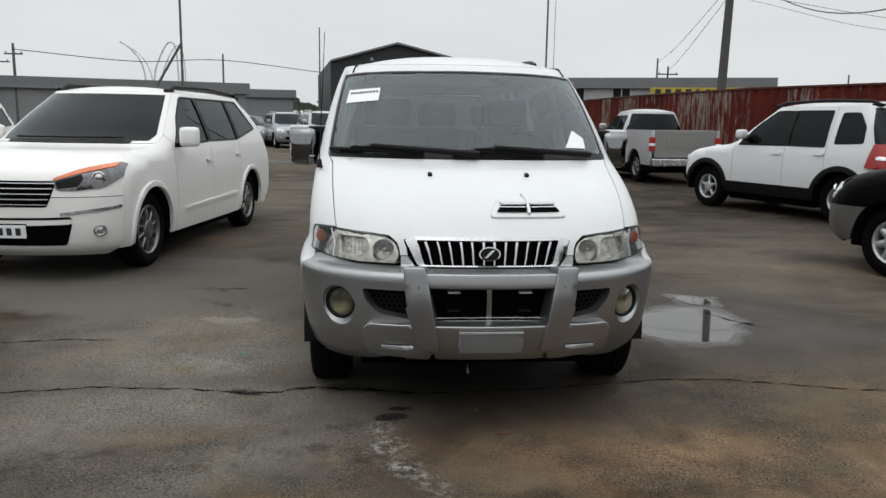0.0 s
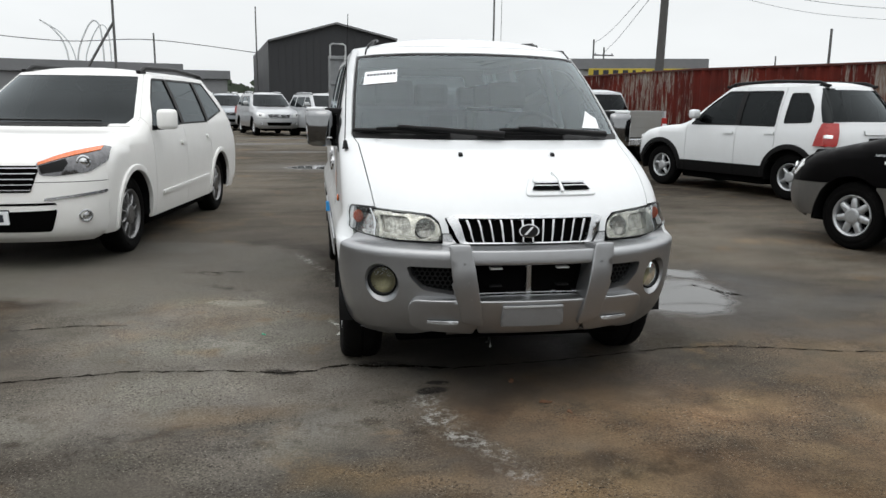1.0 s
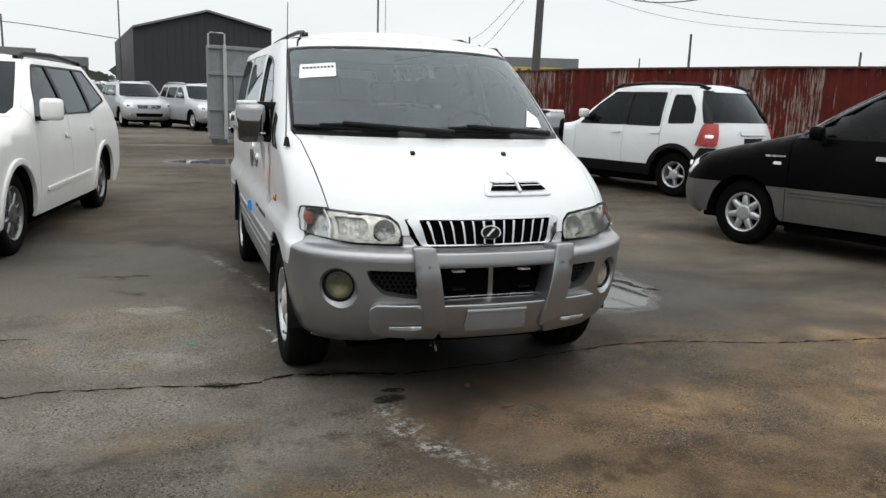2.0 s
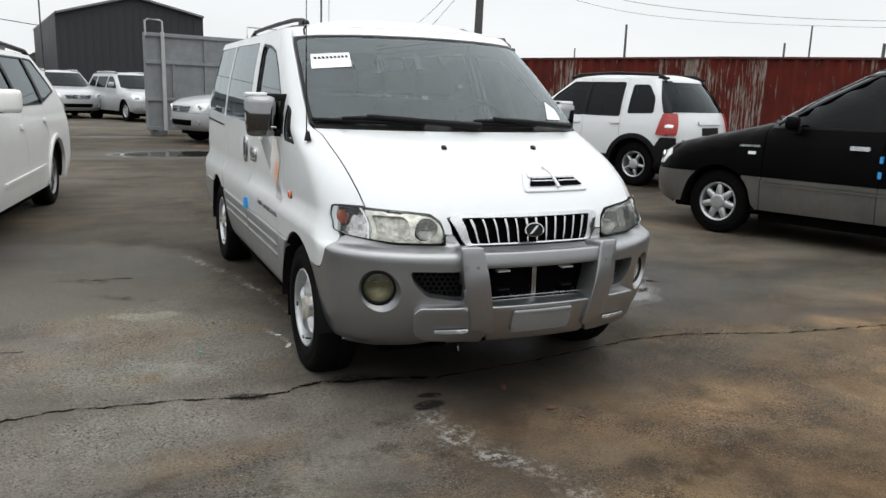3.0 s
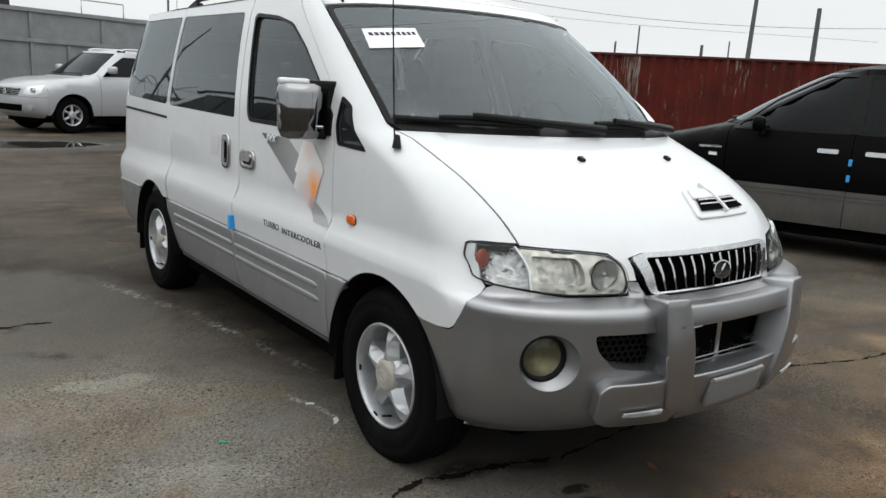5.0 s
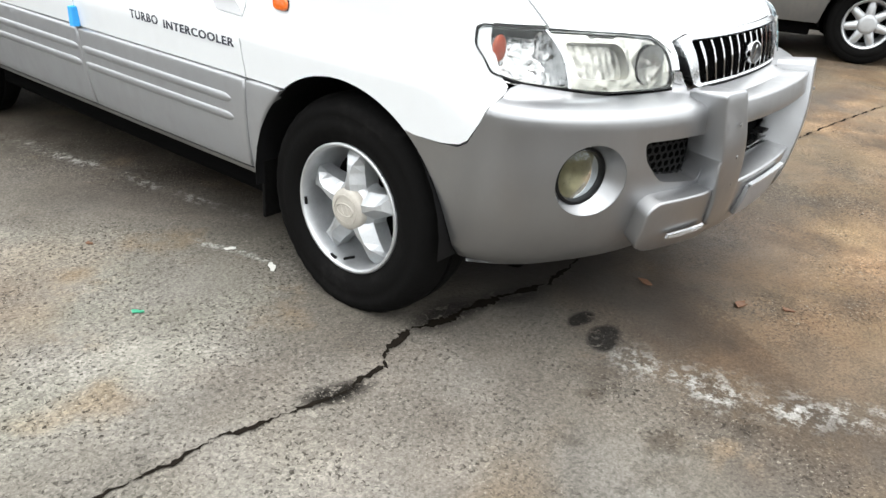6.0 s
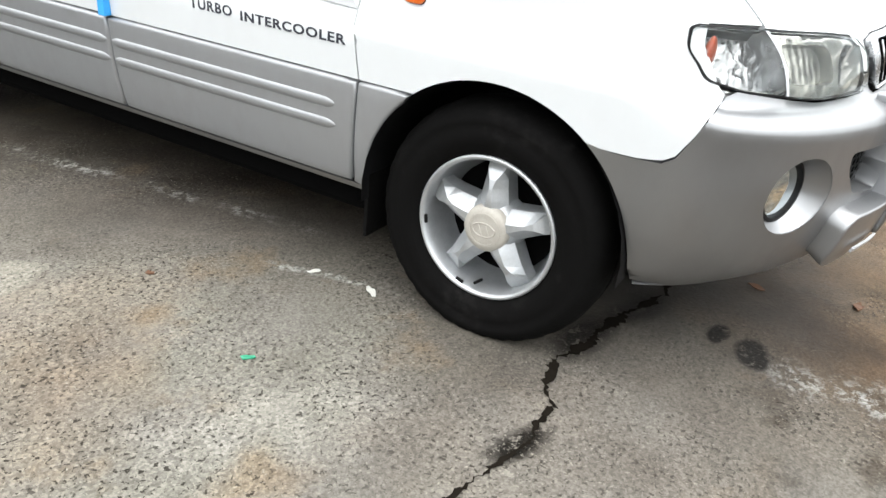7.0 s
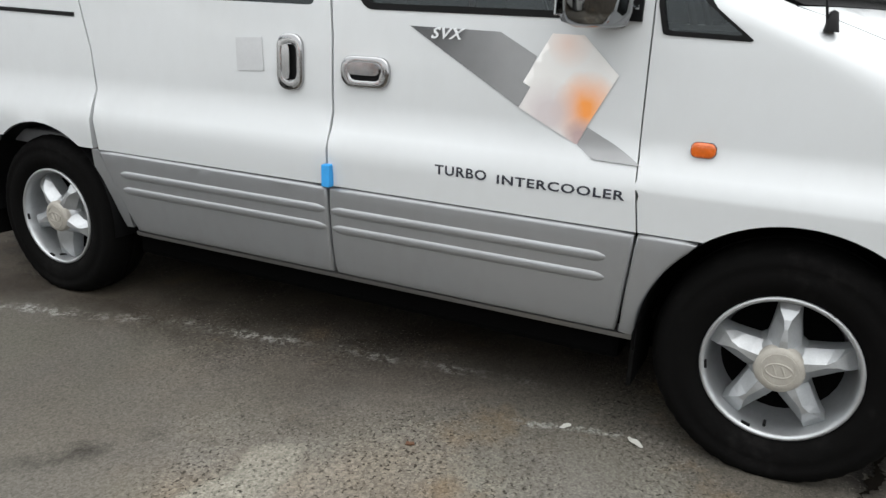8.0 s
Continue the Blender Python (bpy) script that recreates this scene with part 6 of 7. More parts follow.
off_roader("silver off-roader standing beside a grey container", ahead(1.0, 17.0, -0.94, -0.34) @ Matrix.Scale(1.08, 4), LIGHT_SILVER, None, 0.09)
off_roader("cream white off-roader with grey cladding behind a van", ahead(2.6, 19.25, -0.966, -0.259), PEARL, GREY_CLAD, 0.1)
off_roader("silver and white off-roader parked before a dark warehouse", ahead(-2.63, 31.0, 0.27, -0.96) @ Matrix.Scale(1.09, 4), LIGHT_SILVER, CLAD, 0.1)
off_roader("silver off-roader with dark lower trim near the warehouse", ahead(0.1, 28.9, 0.37, -0.93) @ Matrix.Diagonal((1.05, 1.05, 1.07, 1)), LIGHT_SILVER, None, 0.12)
off_roader("grey off-roader in a row of used cars", ahead(-5.1, 37.4, 0.3, -0.95) @ Matrix.Scale(1.09, 4), FAR_GREY, GREY_CLAD, 0.14)
off_roader("white off-roader behind a people carrier", ahead(-8.6, 9.2, 0.1, -1.0), PEARL, GREY_CLAD, 0.12)
for i in range(20):
    off_roader("parked used car in a far row", ahead(-7.1 - 0.27 * i, 40.0 + 2.15 * i, 0.80, -0.60), (FAR_GREY, LIGHT_SILVER, BLACK_PAINT, FAR_GREY, WHITE, BLACK_PAINT)[i % 6], None, 0.22, rails=False)
off_roader("white parked van beside the far row", ahead(-5.7, 50.0, 0.2, -1.0), WHITE, None, 0.2, rails=False)

# silver pick-up
d = Vector((-0.075, 1.0)).normalized()
right = Vector((d.y, -d.x))
o = Vector((7.0, 14.2)) + d * 3.95
pk, pk_form = motor_car(
    "pickup_truck", ahead(o.x, o.y, d.x, d.y) @ Matrix.Diagonal((0.98, 1, 1.08, 1)), "silver grey double-cab pick-up with an open load bed", "pickup truck",
    NOSE, [(2.25, 0.34), (2.34, 0.46), (2.36, 0.7), (2.34, 1.05), (2.26, 1.35), (2.12, 1.68)], WIDE, 3.0, LIGHT_SILVER, None, 0, 0.36, 1.15, 0.70, (0.6, 1.55), [WINS[0], win(1.6, 2.02, 1.18, 1.58, 0, -0.06)],
    0.37, 0.21, 6, 0.43, DARK_TINT, 0.42, 0.1, [([(0.52, 0.76), (0.60, 0.90), (0.84, 0.93), (0.86, 0.80)], CLEAR_LENS)], (0.45, 0.72, 0.86, 4), handles=((1.45, 1.0),), alloy=DARK_ALLOY)
bed = new("load_bed")
bed.parent = pk
tagged(bed, "silver load bed with tailgate")
for k in (-1, 1):
    x0, x1 = (k * 0.84, k * 0.93) if k > 0 else (k * 0.93, k * 0.84)
    ys = np.linspace(2.36, 3.95, 30)
    line = [(y, arch_floor(y, 0.45, [(3.0, 0.37, 0.43)])) for y in ys] + [(3.95, 1.24), (2.36, 1.24)]
    sheet("bed_side", line, lambda y, z, k=k: (k * (0.93 - 0.02 * abs(z - 0.8)), y, z), LIGHT_SILVER, bed, "", (), 0.12, 0.06, 0, (0, 3, 0.8))
    bm = bmesh.new()
    box(bm, (min(k * 0.80, k * 0.94), 3.90, 0.76), (max(k * 0.80, k * 0.94), 3.985, 1.08), 0.015)
    part("tail_lamp", bm, TAIL_RED, bed, "red and clear tail lamp")
    bm = bmesh.new()
    box(bm, (min(k * 0.81, k * 0.945), 3.91, 0.88), (max(k * 0.81, k * 0.945), 3.992, 0.94), 0.01)
    part("reversing_lamp", bm, PAPER, bed, "clear lamp strip")
bm = bmesh.new()
box(bm, (-0.80, 3.90, 0.62), (0.80, 3.96, 1.24), 0.015)
box(bm, (-0.5, 3.955, 0.84), (0.5, 3.968, 1.10), 0.008)
part("tailgate", bm, TAIL_GREY, bed, "grey tailgate")
boxed("bed_floor", (-0.84, 2.3, 0.55), (0.84, 3.9, 0.62), DARK, bed)
bm = bmesh.new()
box(bm, (-0.90, 3.88, 0.42), (0.90, 4.08, 0.60), 0.03)
part("rear_bumper", bm, DULL_CHROME, bed, "silver step bumper")


# ---- ground ----
def ground_material():
    n = Nodes("stained concrete")
    co = n.where("World")
    big, mid, fine, grit = n.noise(co, 0.35, 5, 0.6), n.noise(co, 1.6, 6, 0.62, 0.4), n.noise(co, 11, 5, 0.6), n.noise(co, 90, 3, 0.6)
    warp = n.node("VectorMath", operation="ADD")
    push = n.node("VectorMath", operation="MULTIPLY_ADD")
    tex = n.node("TexNoise")
    tex.inputs["Scale"].default_value, tex.inputs["Detail"].default_value = 2.6, 5
    n.link(co, tex.inputs["Vector"])
    n.link(tex.outputs["Color"], push.inputs[0])
    push.inputs[1].default_value, push.inputs[2].default_value = (0.5, 0.5, 0), (-0.25, -0.25, 0)
    n.link(co, warp.inputs[0])
    n.link(push.outputs[0], warp.inputs[1])
    bent = warp.outputs[0]

    def blob(x, y, rx, ry, turn=0.0, soft=0.5, src=bent):
        m = n.node("Mapping", vector_type="TEXTURE")
        n.link(src, m.inputs[0])
        m.inputs[1].default_value, m.inputs[2].default_value, m.inputs[3].default_value = (x, y, 0), (0, 0, radians(turn)), (rx, ry, 1)
        s = n.node("VectorMath", operation="MULTIPLY")
        n.link(m.outputs[0], s.inputs[0])
        s.inputs[1].default_value = (1, 1, 0)
        ln = n.node("VectorMath", operation="LENGTH")
        n.link(s.outputs[0], ln.inputs[0])
        return n.ramp(ln.outputs["Value"], 1.0 - soft, 1.0 + soft * 0.4, 1.0, 0.0)

    def either(*fs):
        r = fs[0]
        for q in fs[1:]:
            r = n.math("MAXIMUM", r, q)
        return r

    def times(*fs):
        r = fs[0]
        for q in fs[1:]:
            r = n.math("MULTIPLY", r, q)
        return r

    run = n.noise(co, 0.8, 5, 0.55, 1.2, (0.75, 1.25, 1))
    base = n.mix(n.ramp(mid, 0.32, 0.68), (0.066, 0.056, 0.046), (0.136, 0.120, 0.102))
    base = n.mix(n.ramp(big, 0.42, 0.60, 0, 0.8), base, (0.042, 0.035, 0.028))
    base = n.mix(n.ramp(run, 0.50, 0.62, 0, 0.7), base, (0.036, 0.029, 0.023))
    base = n.mix(n.ramp(run, 0.47, 0.32, 0, 0.6), base, (0.195, 0.170, 0.138))
    # smooth trodden sheets with hard edges
    sheet_edge = n.noise(co, 0.75, 7, 0.62, 0.9)
    base = n.mix(n.ramp(sheet_edge, 0.53, 0.555, 0, 0.6), base, (0.118, 0.103, 0.082))
    base = n.mix(n.ramp(sheet_edge, 0.44, 0.415, 0, 0.65), base, (0.044, 0.036, 0.028))
    # cleaner slab beside the van
    clean = times(either(blob(-1.75, 0.75, 1.1, 1.7, 10, 0.6), blob(-1.4, -0.45, 1.2, 0.5, 0, 0.6), times(blob(-1.25, -1.25, 1.25, 0.85, 0, 0.7), 0.25)), n.ramp(n.noise(co, 1.1, 5, 0.6), 0.25, 0.5, 0.45, 1.0))
    base = n.mix(clean, base, n.mix(n.ramp(mid, 0.3, 0.7), (0.245, 0.229, 0.203), (0.385, 0.368, 0.335)))
    # dry pale yard farther back
    dry = times(either(blob(-1.5, 33, 9, 17, 0, 0.4), times(blob(-2.1, 10.5, 2.5, 8.0, 0, 0.8), 0.85), times(blob(3.7, 2.4, 3.3, 4.8, 0, 0.7), 0.9)), n.ramp(n.noise(co, 0.45, 6, 0.6, 0.5, (1, 2.2, 1)), 0.36, 0.56, 0.25, 1.0))
    base = n.mix(dry, base, n.mix(n.ramp(mid, 0.3, 0.7), (0.19, 0.168, 0.138), (0.30, 0.272, 0.232)))
    # brown rust wash
    brown = times(either(blob(0.8, -1.2, 1.3, 0.62, -10, 0.9), blob(2.2, -1.3, 1.7, 0.8, 20, 0.9), blob(3.2, -0.4, 1.5, 0.6, 0, 0.9), blob(0.5, -2.2, 1.2, 0.7, 0, 0.9), blob(4.5, -0.5, 2.0, 0.6, 10, 0.9), n.ramp(n.noise(co, 0.5, 4), 0.58, 0.72)), n.ramp(n.noise(co, 3.2, 6), 0.34, 0.60, 0.30, 1.0))
    base = n.mix(n.math("MULTIPLY", brown, 0.85), base, n.mix(n.ramp(n.noise(co, 2.4, 6, 0.62, 0.5), 0.32, 0.68), (0.25, 0.155, 0.088), (0.53, 0.375, 0.235)))
    ochre = times(n.ramp(n.noise(co, 2.3, 6, 0.65), 0.56, 0.70), n.ramp(n.noise(co, 0.6, 3), 0.40, 0.55))
    ochre = either(ochre, blob(-1.65, 0.13, 0.13, 0.06, -30, 0.7), blob(-1.37, 0.76, 0.09, 0.045, 0, 0.7), blob(-0.71, -1.16, 0.07, 0.04, 10, 0.6), blob(-0.88, -1.5, 0.28, 0.10, 12, 0.8), blob(-1.45, -0.85, 0.45, 0.12, 5, 0.9), blob(0.05, -1.75, 0.4, 0.16, 15, 0.8), blob(-0.7, -1.6, 0.3, 0.12, -20, 0.8))
    base = n.mix(n.math("MULTIPLY", ochre, 0.45), base, (0.33, 0.225, 0.12))
    # scoured pale places
    pale = times(either(times(blob(-1.47, 0.17, 0.27, 0.11, -45, 0.7), 0.8), times(blob(-2.3, -0.9, 0.9, 0.3, 0, 0.9), 0.5), times(blob(-1.0, -1.1, 0.6, 0.25, 30, 0.9), 0.5)), n.ramp(n.noise(co, 7, 5), 0.36, 0.48))
    base = n.mix(n.math("MULTIPLY", pale, 0.85), base, (0.45, 0.435, 0.40))
    # trowelled smooth slab with a torn edge, and a pale chip along it
    smooth = times(blob(-2.45, 2.55, 1.55, 1.25, -8, 0.10), n.ramp(n.noise(co, 0.9, 4), 0.30, 0.42, 0.6, 1.0))
    base = n.mix(times(smooth, 0.9), base, n.mix(n.ramp(big, 0.4, 0.6), (0.185, 0.175, 0.155), (0.25, 0.237, 0.212)))
    chip_pale = either(blob(-1.53, 1.22, 0.20, 0.10, -18, 0.22), times(blob(-1.66, 1.30, 0.10, 0.05, 10, 0.3), 0.8))
    base = n.mix(times(chip_pale, 0.85), base, (0.46, 0.44, 0.385))
    # worn white paint: a bay line and what is left of it before the van
    def line(x0, y0, x1, y1, w):
        a = math.degrees(math.atan2(y1 - y0, x1 - x0))
        return blob((x0 + x1) / 2, (y0 + y1) / 2, math.hypot(x1 - x0, y1 - y0) / 2, w, a, 0.5, mini.outputs[0])
    mini = n.node("VectorMath", operation="ADD")
    p2 = n.node("VectorMath", operation="SCALE")
    n.link(push.outputs[0], p2.inputs[0])
    p2.inputs["Scale"].default_value = 0.22
    n.link(co, mini.inputs[0])
    n.link(p2.outputs[0], mini.inputs[1])
    worn = times(n.ramp(n.noise(co, 26, 6, 0.75), 0.48, 0.56), n.ramp(n.noise(co, 5, 4, 0.6), 0.42, 0.58, 0.12, 1.0))
    paint = times(either(line(-1.20, 3.1, -0.93, 2.2, 0.05), line(-0.96, 2.4, -0.74, 1.35, 0.045), line(-0.77, 1.55, -0.66, 0.62, 0.035), line(-0.92, 0.75, -0.82, 0.25, 0.025), line(-0.44, -0.68, -0.54, -0.95, 0.09), line(-0.54, -0.85, -0.34, -1.36, 0.11), line(-0.36, -1.25, -0.20, -1.68, 0.08)), worn)
    base = n.mix(n.math("MULTIPLY", paint, 0.95), base, (0.55, 0.55, 0.53))
    # oil and drips
    spots = either(blob(-0.45, -0.69, 0.085, 0.055, 20, 0.2, mini.outputs[0]), blob(-0.40, -0.575, 0.06, 0.032, 0, 0.2, mini.outputs[0]), line(-0.82, -0.25, -0.52, -0.29, 0.075), line(-0.58, -0.285, -0.25, -0.37, 0.06), line(-1.30, -0.29, -1.10, -0.345, 0.04))
    soaked = either(blob(-0.58, -1.19, 0.06, 0.04, 0, 0.8, mini.outputs[0]), blob(-1.68, 1.66, 0.20, 0.06, -32, 0.8, mini.outputs[0]), blob(-1.9, 2.25, 0.2, 0.04, 0, 0.5), blob(0.29, -1.62, 0.35, 0.12, 10, 0.9), blob(1.3, -2.0, 0.5, 0.16, 20, 0.8))
    oil = either(times(spots, n.ramp(n.noise(co, 24, 6, 0.75), 0.41, 0.45)), times(soaked, n.ramp(fine, 0.40, 0.60, 0.0, 0.65)))
    base = n.mix(n.math("MULTIPLY", oil, 0.96), base, (0.008, 0.007, 0.006))
    # exposed aggregate: stones of many tones, pits
    def stones(scale, lo, hi):
        v = n.node("TexVoronoi")
        n.link(co, v.inputs["Vector"])
        v.inputs["Scale"].default_value = scale
        c = n.node("SeparateColor")
        n.link(v.outputs["Color"], c.inputs[0])
        tone = n.ramp(c.outputs[0], 0.0, 1.0, lo, hi)
        return tone
    patchy = n.ramp(n.noise(co, 2.6, 5, 0.6, 0.6), 0.36, 0.54)
    bare = times(either(n.ramp(n.noise(co, 1.9, 5, 0.6), 0.40, 0.60), times(clean, n.math("MAXIMUM", patchy, 0.4))), n.math("SUBTRACT", 1.0, times(smooth, 0.85)))
    t1 = stones(110, 0.72, 1.28)
    t2 = stones(210, 0.70, 1.30)
    tone = n.math("MULTIPLY", n.math("ADD", n.math("MULTIPLY", n.math("SUBTRACT", t1, 1.0), bare), 1.0), n.math("ADD", n.math("MULTIPLY", n.math("SUBTRACT", t2, 1.0), 0.6), 1.0))
    grey = n.node("CombineColor")
    for i in range(3):
        n.link(tone, grey.inputs[i])
    base = n.mix(1.0, base, grey.outputs[0], "MULTIPLY")
    chip = n.noise(co, 82, 2, 0.5, 0.6)
    pit = times(n.ramp(chip, 0.60, 0.635), n.math("MAXIMUM", bare, 0.25))
    fleck = times(n.ramp(n.noise(co, 120, 2, 0.5, 0.8), 0.64, 0.69), bare)
    base = n.mix(n.math("MULTIPLY", fleck, 0.75), base, (0.55, 0.52, 0.46))
    base = n.mix(n.math("MULTIPLY", pit, 0.85), base, (0.028, 0.024, 0.019))
    base = n.mix(n.ramp(grit, 0.45, 0.72, 0.0, 0.38), base, (0.05, 0.042, 0.034))
    # faint warm and olive tints over the slab
    tint = n.mix(n.ramp(n.noise(co, 1.3, 5, 0.6, 0.5), 0.38, 0.62), (1.03, 0.99, 0.96), (0.98, 1.0, 0.95))
    base = n.mix(n.math("MULTIPLY", n.ramp(n.noise(co, 3.4, 4), 0.3, 0.6), 0.9), base, n.mix(1.0, base, tint, "MULTIPLY"))
    # damp and standing water; blobs at the van's nose also paint its shade
    damp_shade = either(times(blob(0.25, -0.66, 1.0, 0.30, 0, 0.8), 0.6), times(blob(-2.4, 3.4, 1.5, 1.5, 0, 0.9), 0.35), times(blob(3.0, -0.15, 1.6, 0.2, -10, 0.8), 0.8), times(blob(2.9, 0.7, 1.8, 0.25, 15, 0.8), 0.7), times(blob(2.0, 1.1, 1.1, 1.15, 20, 0.6), 0.8), blob(0.0, 13.4, 2.2, 1.4, 0, 0.6), blob(-3.5, 23.5, 3.5, 0.8, 10, 0.6), blob(-1.3, 19.0, 1.5, 0.5, 0, 0.6), blob(-1.5, 28.0, 3.0, 0.7, 0, 0.6), blob(0.05, -0.15, 0.75, 0.5, 0, 0.5))
    water = either(blob(1.72, 1.0, 0.42, 0.62, -28, 0.25), blob(2.1, 1.75, 0.22, 0.25, 0, 0.3), blob(-0.1, 13.4, 1.5, 0.75, 8, 0.15))
    base = n.mix(n.math("MULTIPLY", damp_shade, 0.8), base, (0.026, 0.022, 0.019))
    base = n.mix(n.math("MULTIPLY", water, 0.8), base, (0.075, 0.07, 0.062))
    base = n.mix(1.0, base, (0.50, 0.495, 0.485), "MULTIPLY")
    rough = n.math("SUBTRACT", n.ramp(mid, 0.3, 0.7, 0.72, 0.92), n.math("MULTIPLY", damp_shade, 0.28))
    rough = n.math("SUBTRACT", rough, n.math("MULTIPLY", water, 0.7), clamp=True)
    extra_spec = n.math("MAXIMUM", n.math("MULTIPLY", damp_shade, 0.35), n.math("MULTIPLY", water, 0.5))
    n.set(base=base, rough=n.math("MAXIMUM", rough, 0.03), spec=n.math("ADD", extra_spec, 0.06))
    h = n.math("ADD", n.math("MULTIPLY", grit, 0.5), n.math("ADD", n.math("MULTIPLY", fine, 0.8), n.math("ADD", n.math("MULTIPLY", t1, 0.35), n.math("MULTIPLY", pit, -0.8))))
    n.bump(n.math("MULTIPLY", h, n.math("SUBTRACT", 1.0, water)), 0.55, 0.012)
    return n.mat


def make_ground():
    """One sheet out to the horizon, finer where the camera walks, with faint unevenness."""
    def axis(lo, hi, near):
        a = list(np.arange(lo, hi, near))
        far = [60, 100, 200, 500, 1500]
        return [-v for v in far[::-1]] + [v for v in np.arange(-40, lo, 4.0)] + a + [v for v in np.arange(hi, 44, 4.0)] + far
    xs, ys = axis(-4, 6, 0.25), axis(-6, 10, 0.25)
    vs = [(x, y, 0.0) for y in ys for x in xs]
    w = len(xs)
    fs = [(j * w + i, j * w + i + 1, (j + 1) * w + i + 1, (j + 1) * w + i) for j in range(len(ys) - 1) for i in range(w - 1)]
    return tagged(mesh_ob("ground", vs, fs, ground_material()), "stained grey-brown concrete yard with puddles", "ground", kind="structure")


make_ground()
CRACK = plain("crack dirt", (0.008, 0.0065, 0.005), 0.95, vary=0.4, scale=20, spec=0.03)


def crack(pts, wide, seed):
    """A jagged open joint in the slab, filled with dirt."""
    rnd = random.Random(seed)
    line = []

    def wander(x):
        return 0.005 * math.sin(x * 37 + seed) + 0.003 * math.sin(x * 83 + 2 * seed) + 0.002 * math.sin(x * 190)
    for (x0, y0), (x1, y1) in zip(pts, pts[1:]):
        k = max(2, int(math.hypot(x1 - x0, y1 - y0) / 0.009))
        for i in range(k):
            t = i / k
            line.append((x0 + (x1 - x0) * t + rnd.uniform(-0.003, 0.003) + wander(x0 + (x1 - x0) * t), y0 + (y1 - y0) * t + rnd.uniform(-0.003, 0.003) + wander(7 + x0 + (x1 - x0) * t + y0)))
    line.append(pts[-1])
    vs, fs = [], []
    for i, (x, y) in enumerate(line):
        ww = wide(x) * (0.55 + 0.35 * math.sin(i * 0.31 + seed) + rnd.uniform(-0.25, 0.35)) * min(1, 0.2 + i / 6, 0.2 + (len(line) - i) / 6)
        vs += [(x, y - ww, 0.003), (x + rnd.uniform(-0.004, 0.004), y + ww * rnd.uniform(0.6, 1.2), 0.003)]
        if i:
            fs.append((2 * i - 2, 2 * i, 2 * i + 1, 2 * i - 1))
    return tagged(mesh_ob("slab_crack", vs, fs, CRACK, smooth=False), "jagged dark crack across the concrete", "crack", kind="structure")


crack([(-3.6, -0.42), (-2.9, -0.33), (-2.47, -0.27), (-2.2, -0.24), (-2.0, -0.20), (-1.72, -0.24), (-1.5, -0.25), (-1.34, -0.30), (-1.17, -0.33), (-1.03, -0.32), (-0.93, -0.26), (-0.82, -0.25), (-0.7, -0.29), (-0.55, -0.30), (-0.28, -0.38), (0.3, -0.33), (0.84, -0.24), (1.07, -0.20), (1.43, -0.21), (1.75, -0.30), (2.12, -0.41), (2.5, -0.45), (2.92, -0.50), (3.8, -0.62)], lambda x: 0.0085 + 0.016 * max(0, 1 - abs(x + 0.6) / 0.55), 3)
crack([(1.07, -0.20), (1.12, 0.05), (1.05, 0.2)], lambda x: 0.004, 5)
crack([(-1.9, 2.22), (-1.72, 2.25), (-1.6, 2.23)], lambda x: 0.012, 6)
crack([(-2.9, 0.65), (-2.5, 0.72), (-2.2, 0.69)], lambda x: 0.009, 8)
crack([(2.0, 1.35), (2.1, 1.1), (2.22, 0.95)], lambda x: 0.025, 7)

LEAF = plain("dead leaf", (0.10, 0.045, 0.02), 0.8, vary=0.3)
GREEN = plain("green plastic scrap", (0.03, 0.25, 0.14), 0.5, vary=0.2)
SCRAP = plain("pale scrap", (0.5, 0.5, 0.46), 0.7, vary=0.2)


def scrap(name, x, y, size, material, label, seed):
    rnd = random.Random(seed)
    bm = bmesh.new()
    ring = []
    for i in range(9):
        w = 2 * math.pi * i / 9
        r = size * rnd.uniform(0.5, 1.1)
        ring.append(bm.verts.new((r * math.cos(w) * 1.4, r * math.sin(w) * 0.7, 0.004 + rnd.uniform(0, size * 0.25))))
    f = bm.faces.new(ring)
    g = bmesh.ops.extrude_face_region(bm, geom=[f])
    bmesh.ops.translate(bm, vec=(0, 0, -0.003), verts=[v for v in g["geom"] if isinstance(v, bmesh.types.BMVert)])
    ob = part(name, bm, material)
    ob.matrix_world = pose(x, y, 0, 0, 0, rnd.uniform(0, 180))
    return tagged(ob, label, "litter")


scrap("leaf", 0.07, -0.92, 0.028, LEAF, "curled brown leaf on the concrete", 1)
scrap("leaf", -0.02, -0.62, 0.022, LEAF, "small brown leaf on the concrete", 2)
scrap("leaf", 0.15, -1.05, 0.018, LEAF, "small brown leaf on the concrete", 3)
scrap("plastic_scrap", -1.335, 0.384, 0.016, GREEN, "small green plastic scrap on the concrete", 4)
scrap("paint_flake", -0.867, 0.34, 0.022, SCRAP, "white paint flake beside the wheel", 5)
scrap("paint_flake", -0.88, 0.544, 0.018, SCRAP, "white paint flake beside the wheel", 6)
scrap("leaf", -1.2, 0.9, 0.015, LEAF, "small brown leaf on the concrete", 7)


